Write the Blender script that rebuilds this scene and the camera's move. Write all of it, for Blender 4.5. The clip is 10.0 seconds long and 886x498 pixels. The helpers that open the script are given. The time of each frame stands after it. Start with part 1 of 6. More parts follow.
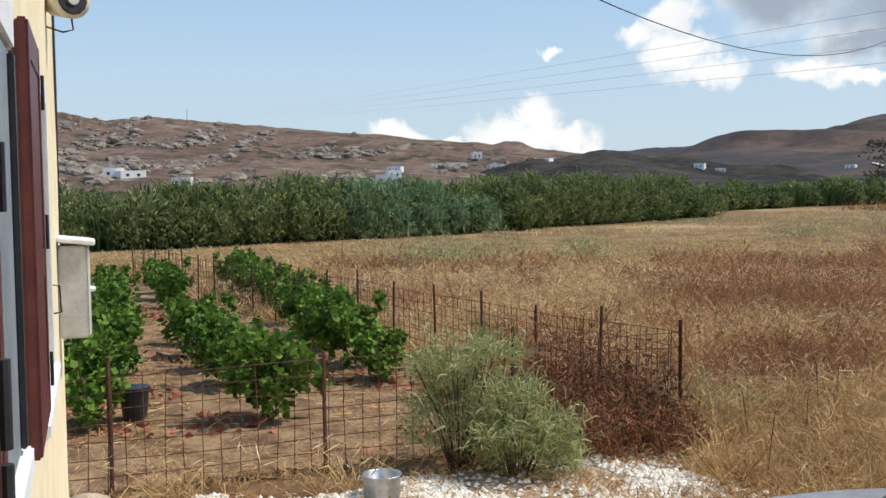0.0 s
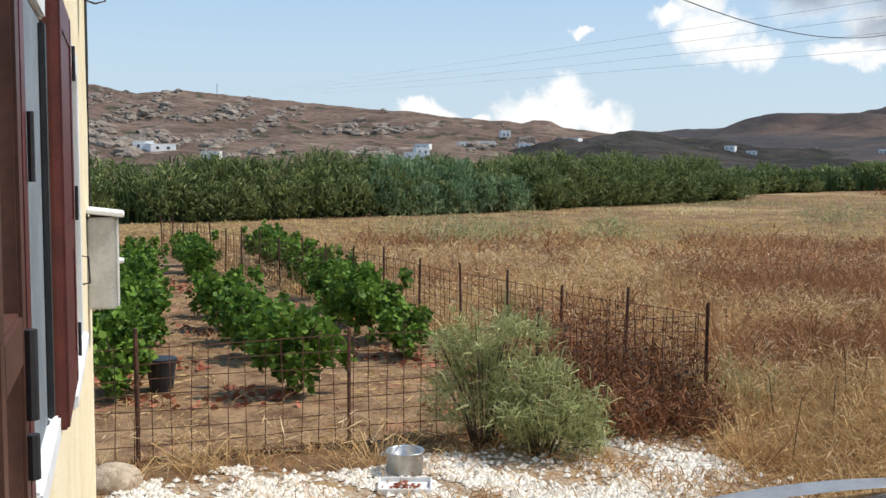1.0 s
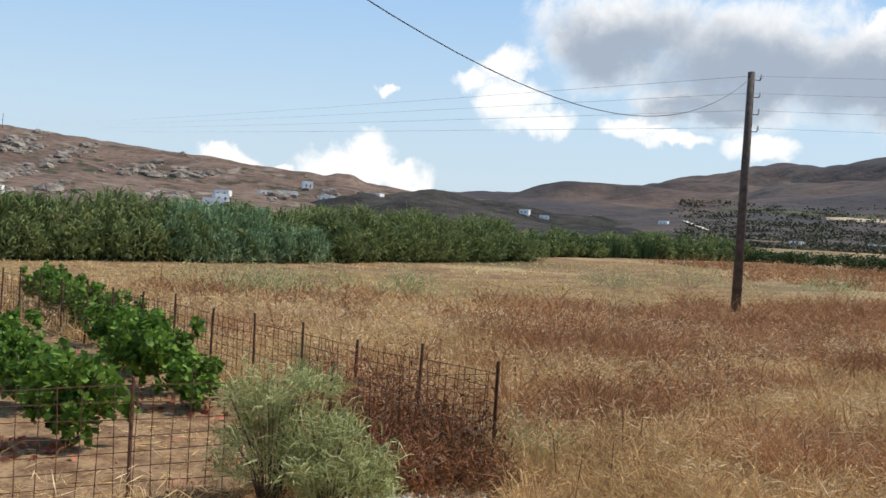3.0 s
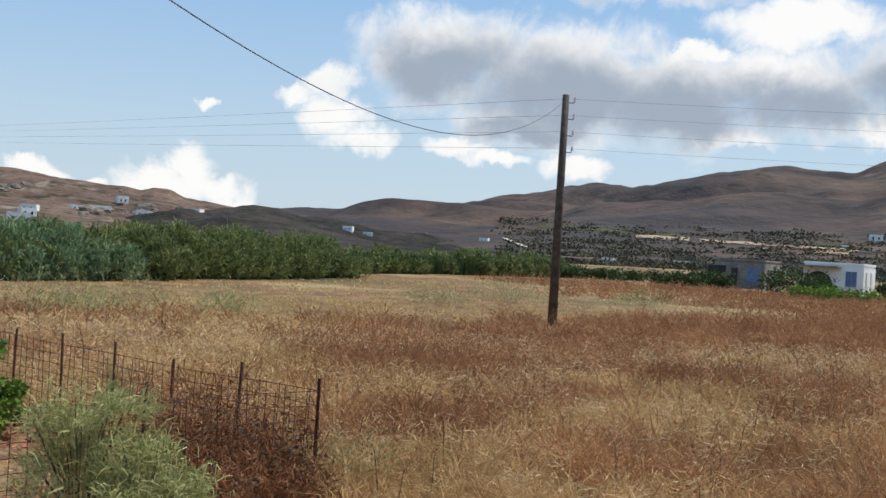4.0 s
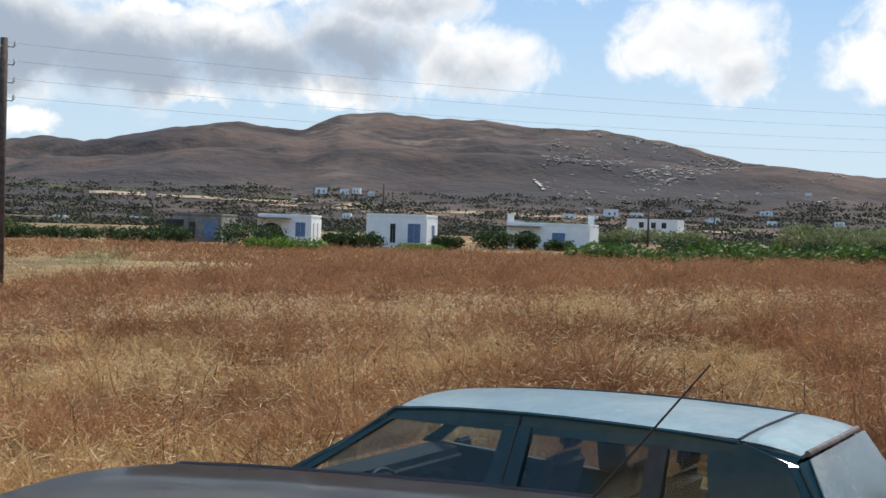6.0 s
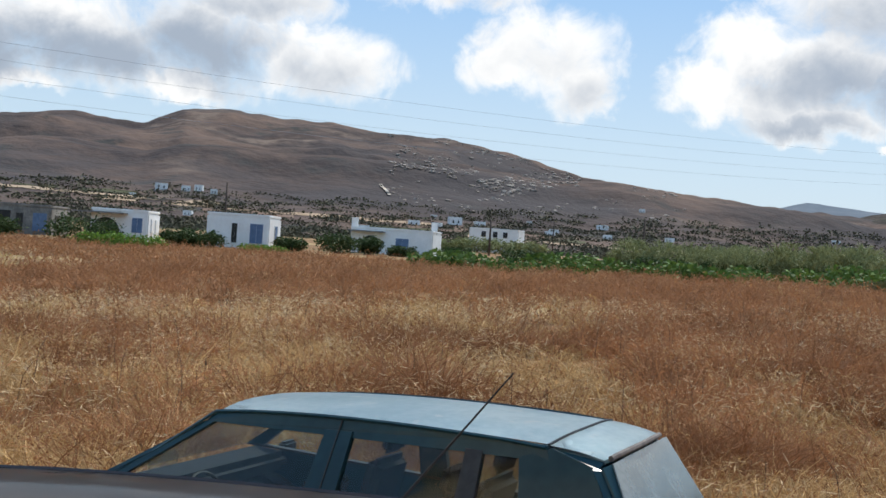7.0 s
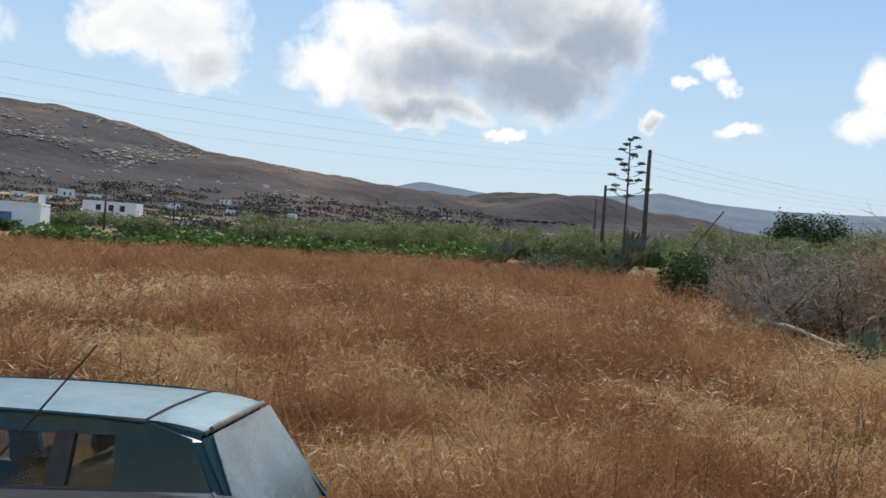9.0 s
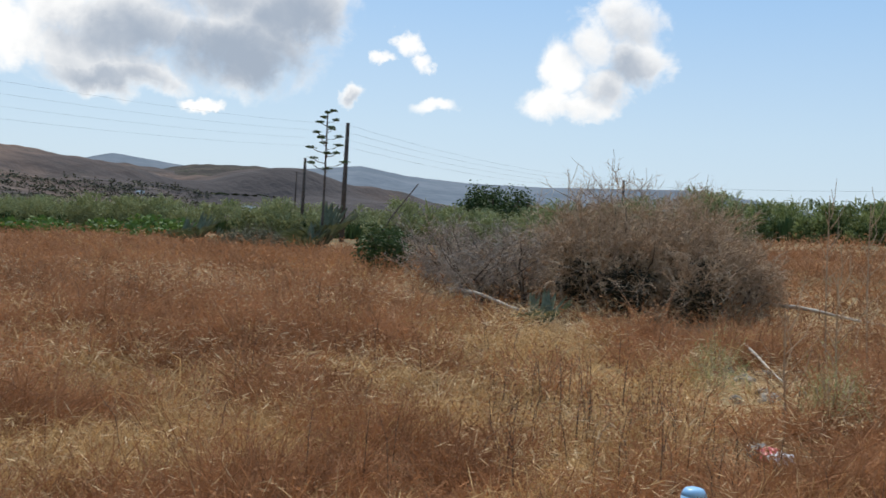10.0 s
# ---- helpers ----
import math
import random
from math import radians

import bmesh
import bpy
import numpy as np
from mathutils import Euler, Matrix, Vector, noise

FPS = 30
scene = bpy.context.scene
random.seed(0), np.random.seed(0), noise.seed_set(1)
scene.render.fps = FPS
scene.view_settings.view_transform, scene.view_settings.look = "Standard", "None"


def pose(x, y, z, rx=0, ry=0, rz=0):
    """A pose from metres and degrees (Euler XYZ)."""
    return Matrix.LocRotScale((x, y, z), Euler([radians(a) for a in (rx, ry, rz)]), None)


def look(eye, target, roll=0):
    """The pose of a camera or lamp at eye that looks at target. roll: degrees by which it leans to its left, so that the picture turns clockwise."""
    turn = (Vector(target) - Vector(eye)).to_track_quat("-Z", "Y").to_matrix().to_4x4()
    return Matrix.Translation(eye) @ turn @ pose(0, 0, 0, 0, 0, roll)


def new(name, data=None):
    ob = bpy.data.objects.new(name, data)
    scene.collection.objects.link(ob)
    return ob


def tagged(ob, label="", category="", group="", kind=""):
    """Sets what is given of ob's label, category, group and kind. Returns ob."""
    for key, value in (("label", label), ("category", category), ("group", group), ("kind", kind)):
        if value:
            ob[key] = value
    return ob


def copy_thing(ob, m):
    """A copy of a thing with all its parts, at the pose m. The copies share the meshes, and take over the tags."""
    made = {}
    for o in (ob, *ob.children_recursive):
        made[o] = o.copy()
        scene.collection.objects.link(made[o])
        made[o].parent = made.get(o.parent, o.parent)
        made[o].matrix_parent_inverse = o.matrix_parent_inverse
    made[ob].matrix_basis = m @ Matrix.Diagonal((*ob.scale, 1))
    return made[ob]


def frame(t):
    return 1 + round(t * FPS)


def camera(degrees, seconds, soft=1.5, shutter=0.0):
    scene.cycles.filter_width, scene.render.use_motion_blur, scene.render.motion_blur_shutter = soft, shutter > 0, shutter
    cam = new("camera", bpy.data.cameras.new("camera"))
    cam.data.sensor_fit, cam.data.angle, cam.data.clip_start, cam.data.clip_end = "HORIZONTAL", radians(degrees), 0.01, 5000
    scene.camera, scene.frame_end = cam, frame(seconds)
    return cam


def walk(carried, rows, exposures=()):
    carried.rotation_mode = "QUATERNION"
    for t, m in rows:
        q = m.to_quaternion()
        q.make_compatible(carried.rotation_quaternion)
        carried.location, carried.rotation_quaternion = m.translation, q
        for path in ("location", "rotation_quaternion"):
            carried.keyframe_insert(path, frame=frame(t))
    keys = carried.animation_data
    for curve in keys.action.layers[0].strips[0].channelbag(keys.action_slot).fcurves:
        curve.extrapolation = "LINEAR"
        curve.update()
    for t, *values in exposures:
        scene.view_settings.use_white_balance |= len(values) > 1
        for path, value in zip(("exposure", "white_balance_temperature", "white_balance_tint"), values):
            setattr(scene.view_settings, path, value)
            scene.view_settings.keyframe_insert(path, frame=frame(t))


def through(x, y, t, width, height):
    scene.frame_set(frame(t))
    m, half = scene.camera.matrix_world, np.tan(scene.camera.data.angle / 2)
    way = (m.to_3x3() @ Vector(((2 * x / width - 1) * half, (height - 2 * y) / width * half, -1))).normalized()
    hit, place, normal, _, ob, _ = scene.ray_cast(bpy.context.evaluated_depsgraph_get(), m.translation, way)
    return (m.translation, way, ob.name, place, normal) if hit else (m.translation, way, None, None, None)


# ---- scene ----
cam = camera(47.28, 10.0, soft=1.5, shutter=0.1)
ROWS = [
    (0.0, -0.0241, 0.0641, 2.4095, 86.48, 0.597, 6.0),
    (0.5, -0.0212, 0.0724, 2.4087, 85.469, 0.553, 7.908),
    (1.0, -0.0303, 0.0831, 2.408, 85.244, -0.371, 7.573),
    (1.5, -0.0421, 0.095, 2.4125, 85.821, -1.029, 5.974),
    (2.0, -0.0506, 0.0858, 2.4155, 86.598, -2.243, 4.077),
    (2.5, -0.0424, 0.0879, 2.4159, 87.499, -2.836, 0.833),
    (4.0, -0.0049, 0.0902, 2.4106, 90.171, -3.549, -13.615),
    (4.5, -0.0041, 0.1235, 2.3884, 89.472, -2.825, -18.947),
    (5.0, -0.0194, 0.1482, 2.3825, 88.797, -3.432, -27.924),
    (5.5, 0.012, 0.1431, 2.3729, 88.924, -1.994, -37.107),
    (7.0, 0.022, -0.0216, 2.3984, 89.781, -4.019, -52.421),
    (7.5, 0.0382, -0.0416, 2.3964, 90.069, -3.73, -57.268),
    (8.0, 0.038, -0.085, 2.4008, 90.24, -3.888, -62.337),
    (8.5, 0.0704, -0.1164, 2.3965, 90.115, -3.921, -67.074),
    (9.0, 0.0443, -0.1388, 2.3828, 89.908, -4.207, -73.552),
    (9.5, 0.1373, -0.1971, 2.3808, 89.63, -4.187, -81.578),
    (10.0, 0.1268, -0.2476, 2.395, 89.465, -3.338, -90.333),
]
walk(cam, [(r[0], pose(*r[1:])) for r in ROWS], [(0.0, 0.26), (2.0, 0.36), (4.0, 0.20), (4.5, 0.10), (5.0, 0.25), (5.5, 0.34), (7.0, 0.33), (10.0, 0.28)])

# ---- sky, sun ----
SUN_AZ, SUN_EL = -76.0, 56.0          # degrees; azimuth to the left of +y
sun = new("sun", bpy.data.lights.new("sun", "SUN"))
sun.data.energy, sun.data.angle, sun.data.color = 3.6, radians(0.55), (1.0, 0.95, 0.87)
sun_way = Vector((-math.sin(radians(SUN_AZ)) * math.cos(radians(SUN_EL)), math.cos(radians(SUN_AZ)) * math.cos(radians(SUN_EL)), math.sin(radians(SUN_EL))))
sun.matrix_world = look(sun_way * 50, (0, 0, 0))

# clouds: azimuth, elevation, half width, half height (degrees), greyness of the base
CLOUDS = [
    (8.3, 3.1, 2.0, 0.7, 0.0), (5.6, 2.6, 1.2, 0.5, 0.0), (1.3, 2.6, 3.4, 1.5, 0.0), (0.4, 3.8, 1.5, 1.5, 0.0), (-1.4, 2.4, 2.0, 1.2, 0.0), (-8.3, 6.3, 2.4, 1.1, 0.1), (-6.9, 7.4, 2.0, 1.3, 0.1), (-6.2, 9.3, 2.0, 1.4, 0.2), (-4.8, 8.2, 1.4, 0.7, 0.0),
    (0.0, 7.4, 0.7, 0.4, 0.0), (-14.0, 6.2, 2.2, 0.7, 0.1), (-16.6, 5.6, 2.0, 0.6, 0.1), (-21.2, 5.2, 2.2, 1.0, 0.1), (-13.0, 11.0, 6.0, 3.0, 1.9), (-20.0, 10.0, 7.5, 3.8, 2.0), (-26.0, 9.0, 6.0, 3.2, 2.0), (-18.0, 7.6, 5.0, 1.5, 1.8),
    (-32.5, 9.6, 6.0, 2.8, 1.9), (-38.5, 10.5, 5.0, 3.2, 1.9), (-33.0, 13.2, 5.6, 1.6, 0.0), (-27.4, 11.4, 2.4, 0.8, 0.0), (-28.6, 7.0, 3.0, 0.8, 0.3), (-37.4, 7.9, 2.6, 1.0, 0.25), (-45.0, 9.6, 5.0, 2.4, 1.0), (-45.4, 9.3, 1.6, 1.0, 0.1), (-41.0, 13.0, 5.0, 2.0, 1.2),
    (-57.4, 11.2, 4.4, 3.0, 0.65), (-59.5, 9.6, 2.6, 2.2, 0.8), (-55.0, 10.2, 2.2, 1.8, 0.5), (-66.6, 9.4, 3.0, 2.0, 0.2), (-68.2, 11.4, 3.2, 2.4, 0.3), (-72.6, 10.6, 5.6, 3.0, 1.5), (-70.0, 9.0, 3.6, 1.9, 0.8), (-78.4, 10.4, 5.2, 3.3, 1.9), (-76.5, 14.0, 7.0, 3.6, 1.3), (-81.0, 12.6, 4.2, 3.4, 1.7), (-76.6, 6.6, 1.2, 0.5, 0.0), (-72.0, 8.0, 5.0, 1.4, 1.4),
    (-86.4, 9.9, 0.6, 0.5, 0.0), (-87.6, 10.9, 0.9, 0.9, 0.0), (-88.4, 9.9, 0.8, 0.7, 0.0), (-89.3, 7.3, 1.9, 0.6, 0.0), (-84.6, 7.9, 0.8, 0.7, 1.2), (-95.6, 8.2, 1.7, 1.2, 0.0), (-96.6, 9.6, 1.8, 1.8, 0.1), (-98.0, 11.2, 2.2, 2.0, 0.5), (-100.4, 10.6, 2.2, 2.0, 1.3), (-97.6, 7.7, 2.6, 0.9, 0.5), (-100.2, 12.6, 2.4, 1.8, 0.9),
    (-99.2, 8.9, 1.9, 1.7, 1.0), (-52.0, 15.0, 7.0, 2.0, 0.8), (-24.0, 16.5, 9.0, 2.6, 1.6), (-70.0, 17.0, 9.0, 3.0, 1.4), (60.0, 12.0, 12.0, 4.0, 0.4), (150.0, 14.0, 14.0, 5.0, 0.6), (-150.0, 12.0, 12.0, 4.0, 0.6)]


class Graph:
    """Short hand for a node tree."""

    def __init__(self, tree):
        self.tree = tree
        tree.nodes.clear()

    def node(self, kind):
        return self.tree.nodes.new(kind)

    def put(self, socket, value):
        if isinstance(value, bpy.types.NodeSocket):
            self.tree.links.new(value, socket)
        else:
            socket.default_value = value

    def math(self, op, a, b=0.0, c=0.0, clamp=False):
        n = self.node("ShaderNodeMath")
        n.operation, n.use_clamp = op, clamp
        for k, v in enumerate((a, b, c)):
            self.put(n.inputs[k], v)
        return n.outputs[0]

    def mix(self, f, a, b, blend="MIX"):
        n = self.node("ShaderNodeMix")
        n.data_type, n.blend_type = "RGBA", blend
        self.put(n.inputs[0], f)
        self.put(n.inputs[6], a if isinstance(a, bpy.types.NodeSocket) else (*a, 1))
        self.put(n.inputs[7], b if isinstance(b, bpy.types.NodeSocket) else (*b, 1))
        return n.outputs[2]

    def noise(self, vector, scale, detail=4.0, rough=0.55, distort=0.0):
        n = self.node("ShaderNodeTexNoise")
        if vector is not None:
            self.put(n.inputs["Vector"], vector)
        n.inputs["Scale"].default_value, n.inputs["Detail"].default_value = scale, detail
        n.inputs["Roughness"].default_value, n.inputs["Distortion"].default_value = rough, distort
        return n.outputs[0]

    def ramp(self, f, stops):
        n = self.node("ShaderNodeValToRGB")
        self.put(n.inputs[0], f)
        while len(n.color_ramp.elements) < len(stops):
            n.color_ramp.elements.new(0.5)
        for e, (p, c) in zip(n.color_ramp.elements, stops):
            e.position, e.color = p, (*c, 1) if len(c) == 3 else c
        return n.outputs[0]

    def step(self, f, lo, hi):
        n = self.node("ShaderNodeMapRange")
        n.interpolation_type = "SMOOTHSTEP"
        self.put(n.inputs[0], f)
        n.inputs[1].default_value, n.inputs[2].default_value = lo, hi
        return n.outputs[0]


world = bpy.data.worlds.new("world")
scene.world = world
world.use_nodes = True
g = Graph(world.node_tree)
sky = g.node("ShaderNodeTexSky")
sky.sky_type, sky.sun_disc, sky.sun_elevation, sky.sun_rotation = "NISHITA", False, radians(SUN_EL), radians(-SUN_AZ)
sky.air_density, sky.dust_density, sky.ozone_density = 1.0, 1.6, 1.0
spot = g.node("ShaderNodeTexCoord").outputs["Generated"]
xyz = g.node("ShaderNodeSeparateXYZ")
g.put(xyz.inputs[0], spot)
az = g.math("MULTIPLY", g.math("ARCTAN2", g.math("MULTIPLY", xyz.outputs[0], -1.0), xyz.outputs[1]), 180 / math.pi)
el = g.math("MULTIPLY", g.math("ARCSINE", xyz.outputs[2]), 180 / math.pi)
puff = g.math("SUBTRACT", g.noise(spot, 9.0, 7.0, 0.6, 0.3), 0.5)
fine = g.math("SUBTRACT", g.noise(spot, 34.0, 6.0, 0.6, 0.2), 0.5)
az2 = g.math("ADD", az, g.math("MULTIPLY_ADD", puff, 4.0, g.math("MULTIPLY", fine, 2.2)))
lift = g.math("SUBTRACT", g.noise(spot, 13.0, 6.0, 0.6, 0.2), 0.5)
el2 = g.math("ADD", el, g.math("MULTIPLY_ADD", lift, 3.4, g.math("MULTIPLY", fine, 1.4)))
cover, shade = -1.4, 0.0
for a, e, w, h, grey in CLOUDS:
    dx = g.math("MULTIPLY", g.math("SUBTRACT", az2, a), 1 / w)
    dy = g.math("MULTIPLY", g.math("SUBTRACT", el2, e), 1 / h)
    m = g.math("SUBTRACT", 1.15, g.math("MULTIPLY_ADD", dx, dx, g.math("MULTIPLY", dy, dy)))
    cover = g.math("MAXIMUM", cover, m)
    if grey > 0:
        low = g.math("SUBTRACT", 0.75, g.math("MULTIPLY", dy, 0.75), clamp=True)
        shade = g.math("MAXIMUM", shade, g.math("MULTIPLY", g.math("MULTIPLY", m, low, clamp=True), grey))
torn = g.math("SUBTRACT", g.noise(spot, 22.0, 9.0, 0.62, 0.6), 0.5)
soft = g.math("SUBTRACT", g.noise(spot, 7.0, 3.0, 0.5), 0.5)
cover = g.math("MULTIPLY_ADD", torn, 1.7, g.math("MULTIPLY_ADD", soft, 0.8, cover))
mask = g.step(cover, 0.0, 1.0)
swell = g.math("SUBTRACT", g.noise(spot, 16.0, 6.0, 0.6, 0.4), 0.5)
dark = g.step(g.math("MULTIPLY_ADD", swell, 0.95, g.math("MULTIPLY", shade, 0.80)), 0.0, 1.45)
cloud = g.mix(dark, (10.3, 10.2, 10.0), (3.7, 4.3, 5.2))
clear = g.ramp(g.math("MULTIPLY", el, 1 / 90.0, clamp=True), [(0.0, (0.65, 0.78, 0.88)), (0.07, (0.54, 0.72, 0.89)), (0.16, (0.33, 0.57, 0.89)), (1.0, (0.15, 0.34, 0.70))])
clear = g.mix(1.0, clear, (10.0, 10.0, 10.0), "MULTIPLY")
both = g.mix(g.math("MULTIPLY", mask, 0.95), g.mix(0.82, sky.outputs[0], clear), cloud)
back = g.node("ShaderNodeBackground")
g.put(back.inputs[0], both)
back.inputs[1].default_value = 0.085
g.tree.links.new(back.outputs[0], g.node("ShaderNodeOutputWorld").inputs[0])


# ---- materials ----
def material(name, low, high, scale=6.0, rough=0.8, metal=0.0, bump=0.0, bump_scale=40.0, island=0.0, spots=None, coat=0.0, through=0.0, object_random=0.0, sheen=None):
    """Two colours mixed by coarse and fine noise; island: how far single leaves or blades differ; spots: colour, scale, lo, hi."""
    m = bpy.data.materials.new(name)
    m.use_nodes = True
    q = Graph(m.node_tree)
    place = q.node("ShaderNodeNewGeometry")
    where = place.outputs["Position"]
    f = q.math("MULTIPLY_ADD", q.noise(where, scale, 5.0), 0.65, q.math("MULTIPLY", q.noise(where, scale * 7.3, 3.0), 0.35))
    f = q.step(f, 0.36, 0.64)
    if island:
        f = q.math("MULTIPLY_ADD", f, 1 - island, q.math("MULTIPLY", place.outputs["Random Per Island"], island))
    if object_random:
        f = q.math("MULTIPLY_ADD", f, 1 - object_random, q.math("MULTIPLY", q.node("ShaderNodeObjectInfo").outputs["Random"], object_random))
    colour = q.mix(f, low, high)
    for c, sc, lo, hi in spots or ():
        colour = q.mix(q.step(q.noise(where, sc, 6.0, 0.6), lo, hi), colour, c)
    b = q.node("ShaderNodeBsdfPrincipled")
    q.put(b.inputs["Base Color"], colour)
    b.inputs["Roughness"].default_value, b.inputs["Metallic"].default_value, b.inputs["Coat Weight"].default_value = rough, metal, coat
    b.inputs["Coat Roughness"].default_value = 0.08
    if sheen is None:
        sheen = 0.12 if (island or rough > 0.92) else 0.5
    b.inputs["Specular IOR Level"].default_value = sheen
    if bump:
        n = q.node("ShaderNodeBump")
        n.inputs["Strength"].default_value, n.inputs["Distance"].default_value = bump, 0.4 / bump_scale
        q.put(n.inputs["Height"], q.noise(where, bump_scale, 5.0, 0.6))
        q.put(b.inputs["Normal"], n.outputs[0])
    last = b.outputs[0]
    if through:
        t = q.node("ShaderNodeBsdfTranslucent")
        q.put(t.inputs[0], colour)
        x = q.node("ShaderNodeMixShader")
        x.inputs[0].default_value = through
        q.tree.links.new(last, x.inputs[1])
        q.tree.links.new(t.outputs[0], x.inputs[2])
        last = x.outputs[0]
    q.tree.links.new(last, q.node("ShaderNodeOutputMaterial").inputs[0])
    return m


def glass_material(name, tint):
    m = bpy.data.materials.new(name)
    m.use_nodes = True
    q = Graph(m.node_tree)
    clear, gloss, x, fr = q.node("ShaderNodeBsdfTransparent"), q.node("ShaderNodeBsdfGlossy"), q.node("ShaderNodeMixShader"), q.node("ShaderNodeLayerWeight")
    clear.inputs[0].default_value, gloss.inputs["Roughness"].default_value = (*tint, 1), 0.03
    q.put(x.inputs[0], q.math("MULTIPLY_ADD", q.math("POWER", fr.outputs["Facing"], 4.0), 0.35, 0.03))
    q.tree.links.new(clear.outputs[0], x.inputs[1])
    q.tree.links.new(gloss.outputs[0], x.inputs[2])
    q.tree.links.new(x.outputs[0], q.node("ShaderNodeOutputMaterial").inputs[0])
    return m


STRAW = material("straw", (0.26, 0.135, 0.053), (0.83, 0.585, 0.285), 0.35, 0.75, island=0.6, through=0.25)
PALE_STRAW = material("pale_straw", (0.52, 0.34, 0.16), (0.95, 0.76, 0.47), 0.8, 0.6, island=0.75, through=0.2)
RUST = material("rust_weeds", (0.175, 0.077, 0.036), (0.57, 0.295, 0.142), 0.5, 0.85, island=0.42, through=0.2)
MOWN = material("mown_straw", (0.48, 0.33, 0.125), (0.80, 0.61, 0.29), 0.12, 0.8, island=0.5, through=0.2)
SOIL = material("soil", (0.13, 0.07, 0.035), (0.30, 0.185, 0.09), 0.6, 0.95, bump=0.6, bump_scale=9.0, spots=[((0.36, 0.26, 0.13), 0.05, 0.5, 0.62), ((0.10, 0.09, 0.04), 0.021, 0.52, 0.62)])
VINE_SOIL = material("vineyard_soil", (0.13, 0.07, 0.037), (0.34, 0.215, 0.115), 2.6, 0.95, bump=0.8, bump_scale=14.0, spots=[((0.40, 0.17, 0.10), 0.9, 0.6, 0.7)])
PEBBLE = material("white_pebbles", (0.50, 0.42, 0.32), (0.93, 0.88, 0.79), 12.0, 0.85, island=0.8)
GRAVEL = material("gravel", (0.22, 0.14, 0.08), (0.50, 0.40, 0.29), 18.0, 0.95, bump=0.8, bump_scale=45.0, spots=[((0.33, 0.21, 0.10), 1.2, 0.52, 0.66)])
REED = material("reeds", (0.034, 0.058, 0.018), (0.31, 0.345, 0.125), 0.9, 0.6, island=0.7, through=0.25)
REED_BLUE = material("cane_leaves", (0.08, 0.14, 0.06), (0.32, 0.42, 0.22), 0.3, 0.55, island=0.7, through=0.25)
FAR_VINE = material("far_vine_leaves", (0.03, 0.07, 0.016), (0.16, 0.245, 0.055), 0.4, 0.6, island=0.7, through=0.2)
VINE = material("vine_leaves", (0.022, 0.064, 0.012), (0.22, 0.35, 0.052), 1.4, 0.5, island=0.75, through=0.3)
BARK = material("vine_bark", (0.05, 0.033, 0.022), (0.16, 0.11, 0.075), 20.0, 0.9, bump=0.7)
DARK_RUST = material("dark_rust_brush", (0.08, 0.034, 0.018), (0.37, 0.165, 0.078), 0.9, 0.9, island=0.6)
SHRUB = material("greygreen_leaves", (0.15, 0.18, 0.06), (0.56, 0.56, 0.27), 2.0, 0.65, island=0.8, through=0.2)
# dark foliage; also paints the shade inside the cane belts
DARK_LEAF = material("dark_leaves_and_shade", (0.022, 0.045, 0.014), (0.095, 0.13, 0.045), 0.8, 0.6, island=0.7, through=0.15)
LIGHT_LEAF = material("light_leaves", (0.10, 0.125, 0.045), (0.38, 0.385, 0.18), 0.5, 0.6, island=0.7, through=0.2)
SCRUB = material("scrub_leaves", (0.062, 0.060, 0.036), (0.155, 0.136, 0.086), 0.03, 0.9, island=0.5)
TWIG = material("dry_twigs", (0.21, 0.138, 0.084), (0.64, 0.465, 0.30), 1.2, 0.9, island=0.7)
DRY_LEAF = material("grey_dry_leaves", (0.10, 0.095, 0.055), (0.27, 0.24, 0.15), 0.9, 0.85, island=0.7)
GREY_TWIG = material("grey_dead_twigs", (0.17, 0.13, 0.10), (0.54, 0.44, 0.335), 1.2, 0.9, island=0.7)
# near black: the thicket's inner shade lies in this colour
INNER = material("painted_inner_shade", (0.016, 0.017, 0.011), (0.07, 0.062, 0.04), 1.0, 0.95, island=0.6)
STEM_WOOD = material("dead_stems", (0.045, 0.034, 0.027), (0.14, 0.105, 0.08), 9.0, 0.95)
AGAVE = material("agave_leaves", (0.10, 0.125, 0.07), (0.36, 0.37, 0.245), 3.0, 0.8, island=0.5, sheen=0.2)
RUSTED = material("rusted_iron", (0.055, 0.028, 0.02), (0.17, 0.075, 0.045), 25.0, 0.85, 0.3)
POLE_WOOD = material("creosoted_wood", (0.045, 0.03, 0.022), (0.11, 0.08, 0.06), 5.0, 0.85, bump=0.5, bump_scale=25.0)
WIRE = material("dark_cable", (0.03, 0.03, 0.035), (0.06, 0.06, 0.065), 5.0, 0.6)
WIRE_GREY = material("weathered_wire", (0.26, 0.30, 0.33), (0.36, 0.40, 0.43), 1.0, 0.5)
STUCCO = material("yellow_stucco", (0.83, 0.69, 0.44), (0.92, 0.80, 0.56), 3.0, 0.95, bump=0.9, bump_scale=55.0)
WHITE = material("white_paint", (0.70, 0.70, 0.69), (0.84, 0.84, 0.83), 2.5, 0.7, bump=0.15, bump_scale=30.0)
LIME = material("limewash", (0.80, 0.78, 0.74), (0.88, 0.865, 0.83), 0.6, 0.9, bump=0.2, bump_scale=8.0)
CONCRETE = material("bare_concrete", (0.16, 0.15, 0.135), (0.30, 0.28, 0.25), 0.9, 0.95, bump=0.5, bump_scale=6.0)
MAROON = material("maroon_paint", (0.075, 0.012, 0.014), (0.125, 0.024, 0.024), 12.0, 0.45, bump=0.15)
BROWN = material("brown_frame", (0.06, 0.022, 0.014), (0.11, 0.042, 0.026), 9.0, 0.5)
